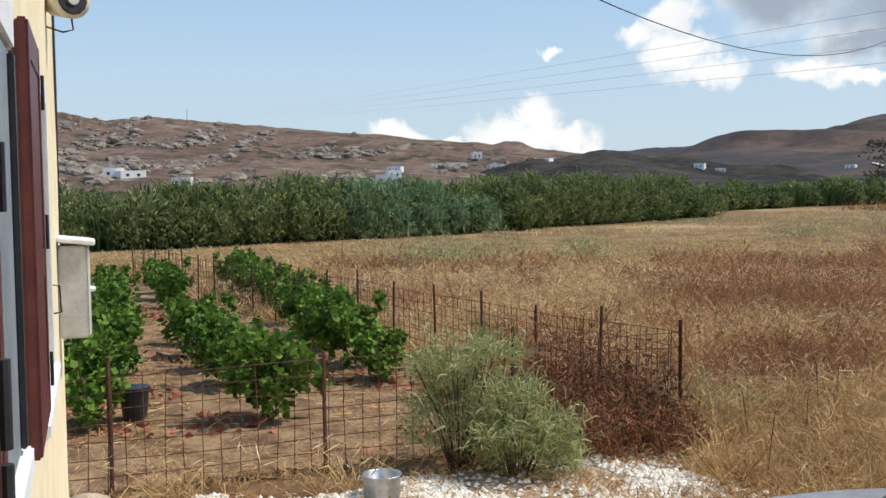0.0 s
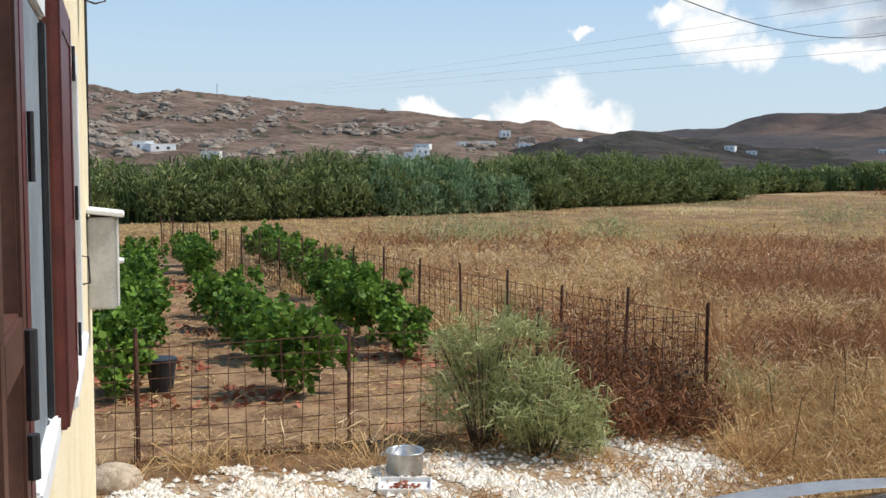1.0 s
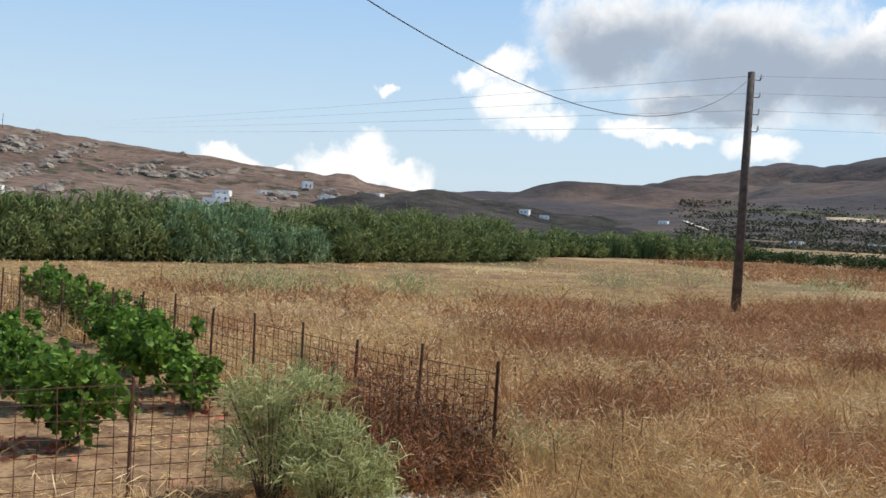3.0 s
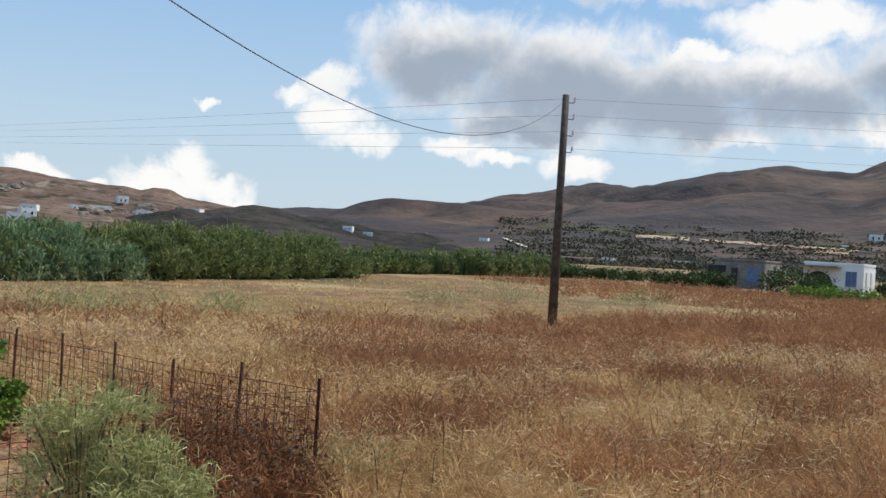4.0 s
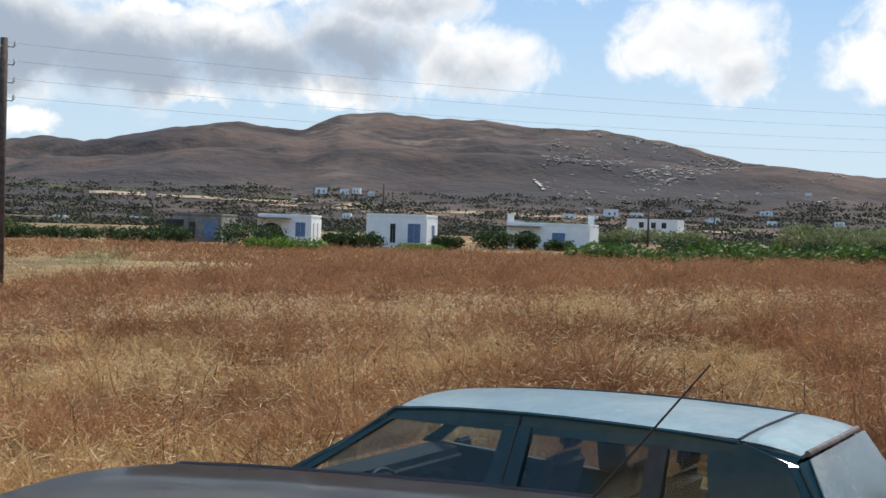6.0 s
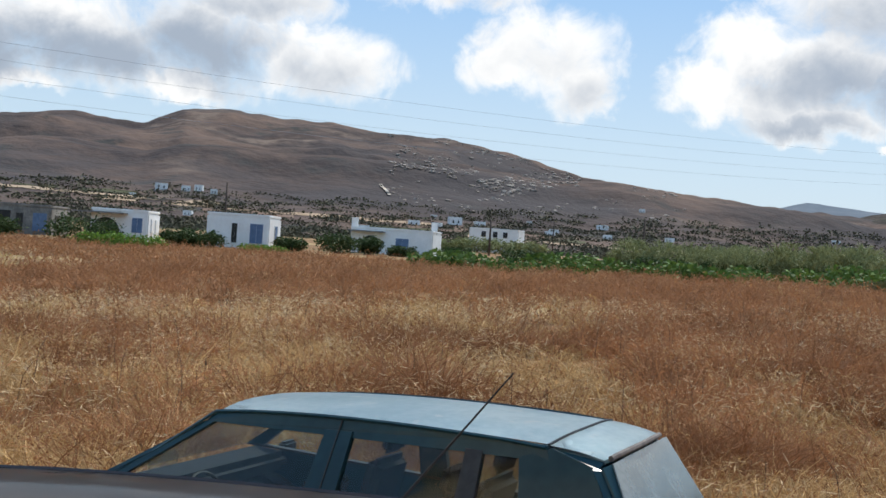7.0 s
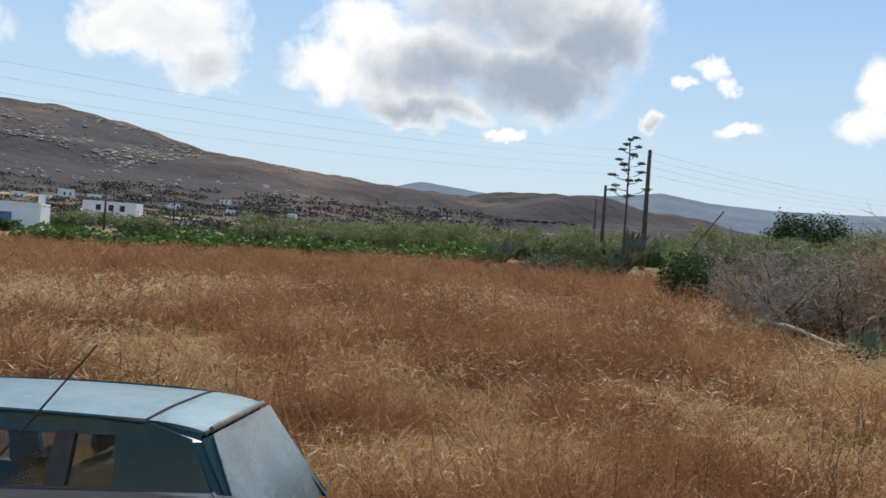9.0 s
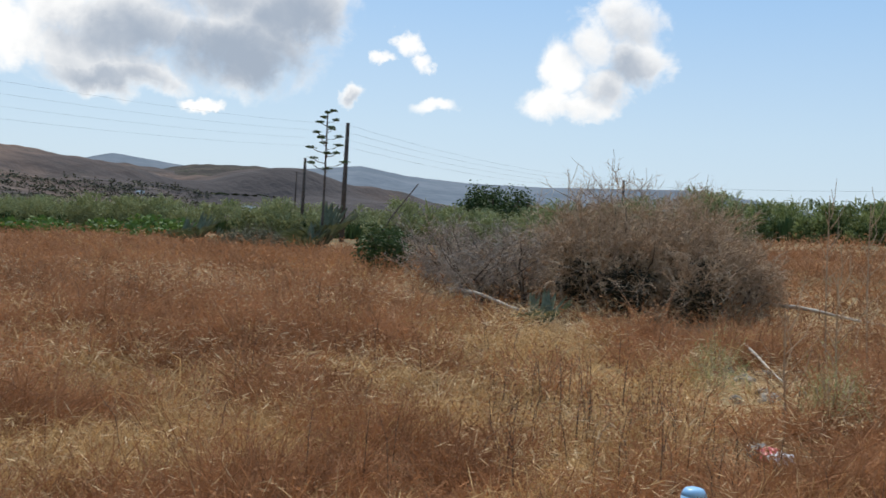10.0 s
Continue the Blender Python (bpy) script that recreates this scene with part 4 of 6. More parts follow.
# ---- parked cars ----
def car(m, label, paint, roof_paint, belt, roof_z, hw_belt, hw_roof, a_belt, a_roof, b_x, c_roof, hatch_top, hatch_belt, nose, tail, crown=0.05, dip=0.10, quarter=True, bonnet=0.83, bow=0.07, bonnet_paint=None):
    """A hatchback: x forward, y to its left, z up; numbers are the plan of its glass and roof."""
    ob = empty("parked_car", m, label, "car", "parked cars")
    def fall(x):
        """How far the roof line has come down at x, towards the front."""
        return dip * min(max((x - c_roof) / (a_roof - c_roof), 0), 1.1) ** 2.5

    # lower body, lofted over stations from nose to tail
    st = [(nose, 0.62, 0.42, min(0.70, bonnet - 0.25)), (nose - 0.1, 0.74, 0.28, min(0.77, bonnet - 0.2)), (nose - 0.5, hw_belt - 0.02, 0.2, bonnet), (a_belt + 0.1, hw_belt + 0.02, 0.18, max(bonnet + 0.02, belt - 0.1)), (a_belt - 0.3, hw_belt + 0.04, 0.18, belt), (0, hw_belt + 0.05, 0.18, belt),
          (hatch_belt + 0.35, hw_belt + 0.03, 0.2, belt), (hatch_belt + 0.05, hw_belt - 0.01, 0.24, belt), (tail + 0.06, hw_belt - 0.06, 0.3, belt - 0.1), (tail, hw_belt - 0.14, 0.36, 0.6)]
    bm = bmesh.new()
    loops = []
    for x, w, z0, z1 in st:
        ring = [(w * 0.86, z0), (w, z0 + 0.1), (w + 0.01, (z0 + z1) / 2), (w - 0.02, z1 - 0.06), (w - 0.07, z1)]
        loops.append([bm.verts.new((x, y, z)) for y, z in ring] + [bm.verts.new((x, -y, z)) for y, z in ring[::-1]])
    for u, v in zip(loops, loops[1:]):
        for k in range(10):
            j = (k + 1) % 10
            if k == 4 and u[0].co.x < a_belt + 0.2 and v[0].co.x > hatch_belt - 0.1:
                continue
            bm.faces.new((u[k], u[j], v[j], v[k]))
    bm.faces.new(loops[0])
    bm.faces.new(loops[-1][::-1])
    part("body", bm, paint, ob, smooth=True)
    # roof panel with a crown across and along
    bm = bmesh.new()
    xs = np.linspace(a_roof, c_roof, 14)
    ys = np.linspace(-1, 1, 11)
    grid = []
    for x in xs:
        u = (x - c_roof) / (a_roof - c_roof)
        grid.append([bm.verts.new((x + (0.07 * (u - 0.5) + (bow - 0.035) * u) * (1 - y * y), y * hw_roof * (1 - 0.03 * (2 * u - 1) ** 2), roof_z - fall(x) + crown * (1 - abs(y) ** 2.6) * (1 - 0.3 * u ** 3))) for y in ys])
    for u, v in zip(grid, grid[1:]):
        for k in range(10):
            bm.faces.new((u[k], u[k + 1], v[k + 1], v[k]))
    bmesh.ops.solidify(bm, geom=bm.faces[:], thickness=0.02)
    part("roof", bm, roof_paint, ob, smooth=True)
    # tailgate: top strip, glass and lower frame
    gate = part("tailgate", prism(bmesh.new(), [(c_roof - 0.012, -hw_roof + 0.06, roof_z - 0.06), (c_roof - 0.012, hw_roof - 0.06, roof_z - 0.06), (hatch_top, hw_roof - 0.08, roof_z - 0.09), (hatch_top, -hw_roof + 0.08, roof_z - 0.09)], (0, 0, 0.02)), paint, ob)
    bm = bmesh.new()
    rows = []
    for u in np.linspace(0, 1, 5):
        x = c_roof - 0.014 + (hatch_top - c_roof) * u
        rows.append([bm.verts.new((x - 0.035 * (1 - y * y), y * (hw_roof - 0.02 * u), roof_z - 0.003 + crown * (1 - abs(y) ** 2.6) * (1 - 0.4 * u) - 0.035 * u * u)) for y in ys])
    for u, v in zip(rows, rows[1:]):
        for k in range(10):
            bm.faces.new((u[k], u[k + 1], v[k + 1], v[k]))
    bmesh.ops.solidify(bm, geom=bm.faces[:], thickness=0.015)
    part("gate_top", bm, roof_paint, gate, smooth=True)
    part("gate_seal", tube(bmesh.new(), [(c_roof - 0.006 - 0.035 * (1 - y * y), y * hw_roof, roof_z + 0.001 + crown * (1 - abs(y) ** 2.6)) for y in ys], 0.007, 0.007, 5), TRIM, gate)
    gt, gb = hw_roof - 0.02, hw_belt - 0.07
    part("rear_window", prism(bmesh.new(), [(hatch_top - 0.055, -gt, roof_z - 0.05), (hatch_top - 0.055, gt, roof_z - 0.05), (hatch_belt - 0.02, gb, belt + 0.02), (hatch_belt - 0.02, -gb, belt + 0.02)], (-0.006, 0, 0.004)), DUSTY, gate)
    bm = tube(bmesh.new(), [(hatch_top - 0.032 - 0.03 * (1 - y * y), y * (gt - 0.05), roof_z - 0.034 + 0.5 * crown * (1 - abs(y) ** 2.6)) for y in ys], 0.016, 0.016, 8)
    part("gate_frame", bm, SEAL, gate, "faded brownish seal above the rear window")
    # windscreen
    part("windscreen", prism(bmesh.new(), [(a_roof + 0.03, -hw_roof + 0.05, roof_z - 0.01 - dip), (a_roof + 0.03, hw_roof - 0.05, roof_z - 0.01 - dip), (a_belt + 0.02, hw_belt - 0.1, belt + 0.01), (a_belt + 0.02, -hw_belt + 0.1, belt + 0.01)], (0.006, 0, 0.005)), GLASS, ob)
    for s in (1, -1):
        def at(x, u):
            """A point of the side at height u, 0 at the belt and 1 at the roof."""
            return Vector((x, s * (hw_belt - 0.04 + (hw_roof + 0.015 - hw_belt + 0.04) * u), belt + (roof_z - fall(x) - 0.012 - belt) * u))

        def slant(x0, x1, u):
            return x0 + (x1 - x0) * u
        inward = (0, -s * 0.045, -0.004)
        rail = 0.89
        part("roof_rail", prism(bmesh.new(), [at(a_roof + 0.03, 1)] + [at(a_roof + (c_roof - a_roof) * w / 12, 1) + Vector((0, 0, 0.008)) for w in range(1, 13)] + [ at(c_roof - 0.03, rail), at(slant(a_belt, a_roof, rail), rail)], inward), paint, ob)
        part("gutter", tube(bmesh.new(), [at(a_belt - 0.02, 0.02), at(slant(a_belt, a_roof, 0.5), 0.5), at(a_roof + 0.02, 1.0) + Vector((0, s * 0.008, 0.004)), *[at(a_roof + (c_roof - a_roof) * w / 9, 1.0) + Vector((0, s * 0.010, 0.008)) for w in range(1, 9)], at(c_roof, 1.0) + Vector((0, s * 0.008, 0.0))], 0.011, 0.011, 5), paint, ob)
        part("pillar", prism(bmesh.new(), [at(a_belt + 0.06, 0), at(a_belt - 0.09, 0), at(slant(a_belt, a_roof, rail) - 0.07, rail), at(slant(a_belt, a_roof, rail) + 0.01, rail)], inward), paint, ob)
        part("pillar", prism(bmesh.new(), [at(b_x + 0.10, 0), at(b_x - 0.12, 0), at(b_x - 0.13, rail), at(b_x + 0.05, rail)], inward), paint, ob)
        part("door_gap", tube(bmesh.new(), [at(b_x - 0.015, 0.0) + Vector((0, s * 0.002, 0)), at(b_x - 0.03, 0.5) + Vector((0, s * 0.002, 0)), at(b_x - 0.045, 0.99) + Vector((0, s * 0.002, 0))], 0.006, 0.006, 4), TRIM, ob)
        q0 = c_roof + 0.36
        if quarter:
            part("pillar", prism(bmesh.new(), [at(q0 + 0.09, 0), at(q0 - 0.03, 0), at(q0 - 0.01, rail), at(q0 + 0.09, rail)], inward), TRIM, ob)
        part("pillar", prism(bmesh.new(), [at(c_roof + 0.02, 0), at(hatch_belt + 0.03, 0), at(hatch_top + 0.03, 0.9), at(c_roof - 0.03, 1), at(c_roof + 0.14, rail)], inward), paint, ob)
        part("gate_side", prism(bmesh.new(), [at(hatch_belt + 0.02, 0), at(hatch_belt - 0.06, 0) - Vector((0, s * 0.06, 0)), at(hatch_top - 0.03, 0.88) - Vector((0, s * 0.03, 0)), at(c_roof - 0.02, 0.99), at(hatch_top + 0.02, 0.88)], (0, -s * 0.03, 0)), paint, gate)
        part("gate_post", prism(bmesh.new(), [(hatch_top - 0.05, s * (gt - 0.02), roof_z - 0.055), (hatch_belt - 0.014, s * (gb - 0.02), belt + 0.02), at(hatch_belt - 0.03, 0.03) - Vector((0, s * 0.02, 0)), at(hatch_top - 0.012, 0.9) - Vector((0, s * 0.015, 0))], (-0.01, 0, 0.006)), paint, gate)
        part("gate_corner", prism(bmesh.new(), [Vector((c_roof - 0.022, s * (hw_roof - 0.004), roof_z - 0.016)), Vector((hatch_top - 0.01, s * (hw_roof - 0.024), roof_z - 0.05)), at(hatch_top + 0.01, 0.84), at(c_roof - 0.022, 0.84)], (0, -s * 0.03, 0)), paint, gate)
        part("waist_strip", prism(bmesh.new(), [at(a_belt, 0.0), at(hatch_belt + 0.05, 0.0), at(hatch_belt + 0.05, 0.04), at(a_belt - 0.05, 0.04)], (0, -s * 0.05, 0)), TRIM, ob)
        off = Vector((0, -s * 0.022, 0))
        part("side_window", prism(bmesh.new(), [at(a_belt - 0.08, 0.03) + off, at(b_x + 0.09, 0.03) + off, at(b_x + 0.05, rail) + off, at(slant(a_belt, a_roof, rail) - 0.07, rail) + off], (0, -s * 0.005, 0)), GLASS, ob)
        part("side_window", prism(bmesh.new(), [at(b_x - 0.11, 0.03) + off, at(c_roof + 0.04, 0.03) + off, at(c_roof + 0.14, rail) + off, at(b_x - 0.12, rail) + off], (0, -s * 0.005, 0)), GLASS, ob)
        door = part("door_mirror", boxes(((0.07, 0.17, 0.11), (a_belt - 0.2, s * (hw_belt + 0.10), belt - 0.02)), bevel=0.02), TRIM, ob)
        for x in (nose - 0.75, tail + 0.72):
            wheel = part("wheel", tube(bmesh.new(), [(x, s * (hw_belt - 0.16), 0.29), (x, s * (hw_belt - 0.04), 0.29), (x, s * (hw_belt + 0.062), 0.29)], 0.24, 0.22, 20), BLACK, ob)
            part("tyre", tube(bmesh.new(), [(x, s * (hw_belt - 0.14), 0.29), (x, s * (hw_belt - 0.04), 0.29), (x, s * (hw_belt + 0.058), 0.29)], 0.29, 0.285, 24), BLACK, wheel)
            part("rim", tube(bmesh.new(), [(x, s * (hw_belt + 0.04), 0.29), (x, s * (hw_belt + 0.06), 0.29), (x, s * (hw_belt + 0.068), 0.29)], 0.17, 0.15, 16), STEEL, wheel)
        for x, w in ((a_roof - 0.55, 0.42), (a_roof - 1.35, 0.5)):
            seat = part("seat", boxes(((0.5, w, 0.16), (x + 0.2, s * 0.36, 0.52)), ((0.12, w, 0.5), Matrix.Translation((x - 0.1, s * 0.36, 0.74)) @ Matrix.Rotation(radians(-14), 4, "Y")), bevel=0.05), SEAT, ob)
            part("headrest", boxes(((0.08, 0.24, 0.17), Matrix.Translation((x - 0.19, s * 0.36, 1.09)) @ Matrix.Rotation(radians(-10), 4, "Y")), bevel=0.035), SEAT, seat)
        part("headlight", boxes(((0.06, 0.3, 0.13), (nose - 0.02, s * 0.46, 0.6)), bevel=0.02), GLASS, ob)
        part("tail_light", boxes(((0.05, 0.24, 0.16), (tail + 0.01, s * (hw_belt - 0.26), 0.68)), bevel=0.02), MAROON, ob)
    part("floor_pan", boxes(((a_belt - hatch_belt, 2 * hw_belt - 0.2, 0.05), ((a_belt + hatch_belt) / 2, 0, 0.3))), TRIM, ob)
    part("cabin_lining", boxes(((a_belt - hatch_belt - 0.1, 2 * hw_belt - 0.2, 0.012), ((a_belt + hatch_belt) / 2, 0, 0.42))), SEAT, ob)
    part("dashboard", boxes(((0.35, 2 * hw_belt - 0.25, 0.14), (a_belt - 0.22, 0, belt - 0.05)), bevel=0.05), SEAT, ob)
    part("front_bumper", boxes(((0.14, 1.5, 0.2), (nose + 0.01, 0, 0.42)), bevel=0.05), TRIM, ob)
    part("rear_bumper", boxes(((0.14, 1.5, 0.2), (tail - 0.02, 0, 0.45)), bevel=0.05), TRIM, ob)
    # extra pale panel that carries the painted sky reflection
    if bonnet_paint:
        bm = bmesh.new()
        rows = [[bm.verts.new((x + 0.05 * (1 - y * y), y * (hw_belt - 0.08), bonnet + 0.02 + 0.035 * (1 - y * y) - 0.16 * max(0, (x - a_belt - 0.25) / 0.45) ** 2)) for y in ys] for x in np.linspace(a_belt + 0.04, nose - 0.46, 8)]
        for u, v in zip(rows, rows[1:]):
            for k in range(10):
                bm.faces.new((u[k], u[k + 1], v[k + 1], v[k]))
        bmesh.ops.solidify(bm, geom=bm.faces[:], thickness=0.015)
        part("bonnet", bm, bonnet_paint, ob, "bonnet painted pale as a sky reflection", smooth=True)
    ring = bmesh.new()
    pts = [(a_belt - 0.52 + 0.08 * math.sin(t), 0.36 + 0.17 * math.cos(t), belt - 0.10 + 0.14 * math.sin(t)) for t in np.linspace(0, 2 * math.pi, 21)]
    tube(ring, pts, 0.013, 0.013, 5)
    part("steering_wheel", ring, BLACK, ob)
    return ob


teal = car(pose(4.834, 4.221, gz(4.8, 4.2) - 0.05, 0, 0, 100.25), "old teal hatchback with its roof painted pale as sunlit, on gravel", CAR_BLUE, CAR_ROOF, 0.78, 1.40, 0.83, 0.53, 1.42, 0.70, -0.15, -1.45, -1.74, -2.10, 2.05, -2.25, crown=0.035, dip=0.11, bonnet=0.66)
dark_car = car(pose(1.98, 2.92, 0.0, 0, 0, 116.2), "glossy dark brown estate car with a whip antenna", CAR_DARK, CAR_DARK, 0.92, 1.42, 0.88, 0.70, 1.95, 0.86, -0.35, -1.75, -1.95, -2.25, 2.6, -2.35, crown=0.05, dip=0.07, bonnet=0.88, bow=0.2, bonnet_paint=BONNET_GLARE)
aerial = part("antenna", tube(bmesh.new(), [(-0.93, -0.59, 1.42), (-1.13, -0.50, 1.68), (-1.36, -0.38, 1.98)], 0.006, 0.003, 6), BLACK, dark_car, "black whip antenna leaning back")


# ---- houses ----
def flat_house(name, x, y, z, yaw, w, d, h, wall_mat, label, front=(), right=(), arch=None, parapet=0.25, group="village houses", base=None):
    """A cubic island house; front and right: openings (along, up, width, height, material)."""
    ob = empty(name, pose(x, y, z, 0, 0, yaw), label, "house", group)
    bm = boxes(((w, d, h + 2), (0, 0, h / 2 - 1)), bevel=0.12)
    part("wall", bm, wall_mat, ob)
    part("roof", boxes(((w - 0.5, d - 0.5, 0.12), (0, 0, h + 0.061))), wall_mat, ob)
    for sx2, sy2, px, py in ((w, 0.25, 0, -d / 2 + 0.125), (w, 0.25, 0, d / 2 - 0.125), (0.25, d - 0.5, w / 2 - 0.125, 0), (0.25, d - 0.5, -w / 2 + 0.125, 0)):
        part("parapet", boxes(((sx2, sy2, parapet), (px, py, h + parapet / 2 + 0.002)), bevel=0.05), wall_mat, ob)
    for along, up, ww, hh, mm in front:
        win = part("window", boxes(((ww + 0.16, 0.08, hh + 0.16), (along, -d / 2 - 0.02, up))), wall_mat, ob)
        # in DARK_HOLE these flat panels paint dark openings instead of shutters
        part("shutters", boxes(((ww / 2 - 0.02, 0.06, hh), (along - ww / 4, -d / 2 - 0.07, up)), ((ww / 2 - 0.02, 0.06, hh), (along + ww / 4, -d / 2 - 0.07, up))), mm, win)
    for along, up, ww, hh, mm in right:
        win = part("window", boxes(((0.08, ww + 0.16, hh + 0.16), (w / 2 + 0.02, along, up))), wall_mat, ob)
        part("shutters", boxes(((0.06, ww, hh), (w / 2 + 0.07, along, up))), mm, win)
    if arch:
        ax, aw, ah = arch
        pts = [(ax - aw / 2, -d / 2 - 0.02, -0.5), (ax + aw / 2, -d / 2 - 0.02, -0.5)] + [(ax + aw / 2 * math.cos(t), -d / 2 - 0.02, ah - aw / 2 + aw / 2 * math.sin(t)) for t in np.linspace(0, math.pi, 13)]
        # flat panel on the wall paints the porch's shade; no recess is cut
        part("porch_shade_panel", prism(bmesh.new(), pts, (0, -0.03, 0)), DARK_HOLE, ob, "dark panel painted as the shaded arched porch")
        part("pergola", boxes(((aw + 2.2, 1.2, 0.14), (ax - 0.4, -d / 2 - 0.6, ah + 0.45))), CONCRETE, ob)
    return ob


def facing(azimuth, turn=0.0):
    """The yaw of a house whose front (-y) looks at the camera."""
    return azimuth + turn


def house_at(name, azimuth, d, top_el, base_el, w, depth, label, mat=LIME, turn=0.0, **more):
    x, y = polar(azimuth, d)
    z0 = 2.4 + d * math.tan(radians(base_el))
    h = 2.4 + d * math.tan(radians(top_el)) - z0
    return flat_house(name, x, y, z0, facing(azimuth, turn), w, depth, h - 0.25, mat, label, **more)


D = DARK_HOLE
house_at("ruin_house", -30.4, 112.0, 0.62, -1.3, 5.3, 5.6, "unfinished grey concrete house shell with open porch", CONCRETE, turn=-20, front=[(-2.3, 1.9, 2.0, 2.2, D), (-0.4, 1.9, 0.7, 1.8, D), (1.6, 2.0, 1.4, 1.8, BLUE_PAINT)], right=[(-1.2, 2.0, 0.8, 1.5, D), (1.2, 2.0, 0.8, 1.5, D)])
house_at("white_house", -35.0, 104.0, 0.72, -1.2, 5.5, 4.6, "white cubic house with arched porch and blue shutters", turn=-15, front=[(1.7, 2.0, 1.0, 1.4, BLUE_PAINT)], right=[(-0.9, 2.0, 0.8, 1.3, LIME), (0.8, 2.0, 0.8, 1.3, LIME)], arch=(-1.3, 2.7, 2.6))
house_at("white_house", -41.3, 104.0, 0.94, -1.2, 6.3, 5.0, "white cubic house with blue door and shutters", turn=-15, front=[(-0.3, 1.95, 0.55, 1.9, D), (1.9, 2.0, 1.3, 1.9, BLUE_PAINT)], right=[(0.2, 2.2, 0.9, 1.3, BLUE_PAINT)])
house_at("white_house", -49.8, 118.0, 0.72, -1.0, 9.6, 6.0, "long white house with dark arch and chimneys", turn=-12, front=[(1.3, 1.6, 1.5, 1.7, BLUE_PAINT)], arch=(-2.4, 2.0, 2.6))
for a, e0, e1, w in [(-47.4, 0.6, 1.05, 0.8), (-51.9, 0.6, 1.15, 0.7)]:
    x, y = polar(a, 117)
    ch = part("chimney", boxes(((w, w, 1.3), (0, 0, 0.5)), ((w + 0.15, w + 0.15, 0.1), (0, 0, 1.2)), bevel=0.04), LIME)
    ch.matrix_world = pose(x, y, 2.4 + 117 * math.tan(radians(e0)), 0, 0, a)
    tagged(ch, "white chimney on the roof of the long house", "chimney")
house_at("white_house", -55.45, 200.0, 1.12, 0.35, 9.8, 6.5, "white two-windowed house behind the vines", turn=-12, front=[(-2, 1.5, 0.9, 1.1, D), (0.3, 1.5, 0.9, 1.1, D), (2.3, 1.5, 0.9, 1.1, D)])

# small white houses on the slopes: hill, azimuth, elevation of the foot, width, height
FAR = [(hill_a, 24.0, 0.75, 12, 5), (hill_a, 23.1, 0.70, 15, 4), (hill_a, 20.4, 0.20, 10, 5), (hill_a, 9.2, 0.15, 12, 6), (hill_a, 8.8, 0.55, 9, 5), (hill_a, 8.7, 0.85, 10, 4), (hill_a, 5.2, 1.05, 14, 4), (hill_a, 4.1, 1.55, 8, 6), (hill_a, 0.5, 1.2, 18, 5), (hill_a, 3.0, 0.95, 9, 4), (hill_a, 6.4, 1.1, 9, 3),
       (hill_b, -8.2, 0.9, 9, 4), (hill_b, -9.3, 0.7, 9, 3), (hill_c, -12.2, 0.75, 14, 6), (hill_c, -15.9, 0.75, 10, 4), (hill_c, -36.7, 1.95, 18, 10), (hill_c, -38.0, 1.95, 12, 9), (hill_c, -38.7, 2.0, 12, 10), (hill_c, -39.5, 1.9, 10, 8), (hill_c, -35.2, 1.5, 10, 5), (hill_c, -38.2, 0.65, 8, 5),
       (hill_c, -50.7, 1.0, 12, 6), (hill_c, -53.0, 1.2, 14, 9), (hill_c, -52.0, 1.0, 10, 5), (hill_c, -57.2, 1.5, 9, 5), (hill_c, -58.6, 1.1, 10, 5), (hill_c, -61.3, 1.5, 16, 7), (hill_c, -61.6, 0.95, 10, 6), (hill_c, -58.4, 0.9, 10, 6), (hill_c, -65.0, 1.05, 9, 5), (hill_c, -51.8, 1.5, 10, 5), (hill_c, -26.9, 0.1, 12, 4), (hill_c, -22.9, 0.1, 10, 3),
       (hill_c, -63.4, 2.6, 9, 5), (hill_c, -54.4, 1.2, 12, 6), (hill_c, -56.6, 0.9, 9, 5), (hill_c, -73.6, 1.5, 12, 6), (hill_c, -47.9, 0.6, 9, 4), (hill_c, -79.4, 0.95, 14, 6)]
for k, (hill, a, e, w, h) in enumerate(FAR):
    x, y, z, r = hill.place(a, e)
    s = max(0.55, r / 900) * (0.72 if hill is hill_c and e > 1.4 else 1.0)
    w, h = w * s * (1.1 if hill is hill_a else 0.8), h * s * (1.1 if hill is hill_a else 0.75)
    flat_house("far_house", x, y, z - 0.5, facing(a, 20 * math.sin(k * 2.1)), w, w * 0.7, h, LIME, "small white cubic house on the slope", front=[(-w * 0.22, h * 0.5, w * 0.12, h * 0.35, D), (w * 0.2, h * 0.5, w * 0.12, h * 0.35, D)], group="far houses")


# tan plots and a pale track on the mountain's foot
def slope_strip(name, hill, pts, width, mat, label, lift=0.8):
    """A ribbon laid on a slope through azimuth and elevation."""
    bm = bmesh.new()
    prev = None
    fine = []
    for (a0, e0), (a1, e1) in zip(pts, pts[1:]):
        fine += [(a0 + (a1 - a0) * u, e0 + (e1 - e0) * u) for u in np.linspace(0, 1, 10, endpoint=False)]
    for a, e in fine + [pts[-1]]:
        x, y, z, r = hill.place(a, e)
        da = math.degrees(width / r) / 2
        lo = [bm.verts.new((*polar(a + s * da, r), float(hill.height(a + s * da, r)) + lift)) for s in (1, -1)]
        if prev:
            bm.faces.new((prev[0], prev[1], lo[1], lo[0]))
        prev = lo
    return tagged(part(name, bm, mat, smooth=True), label, "track", kind="structure")


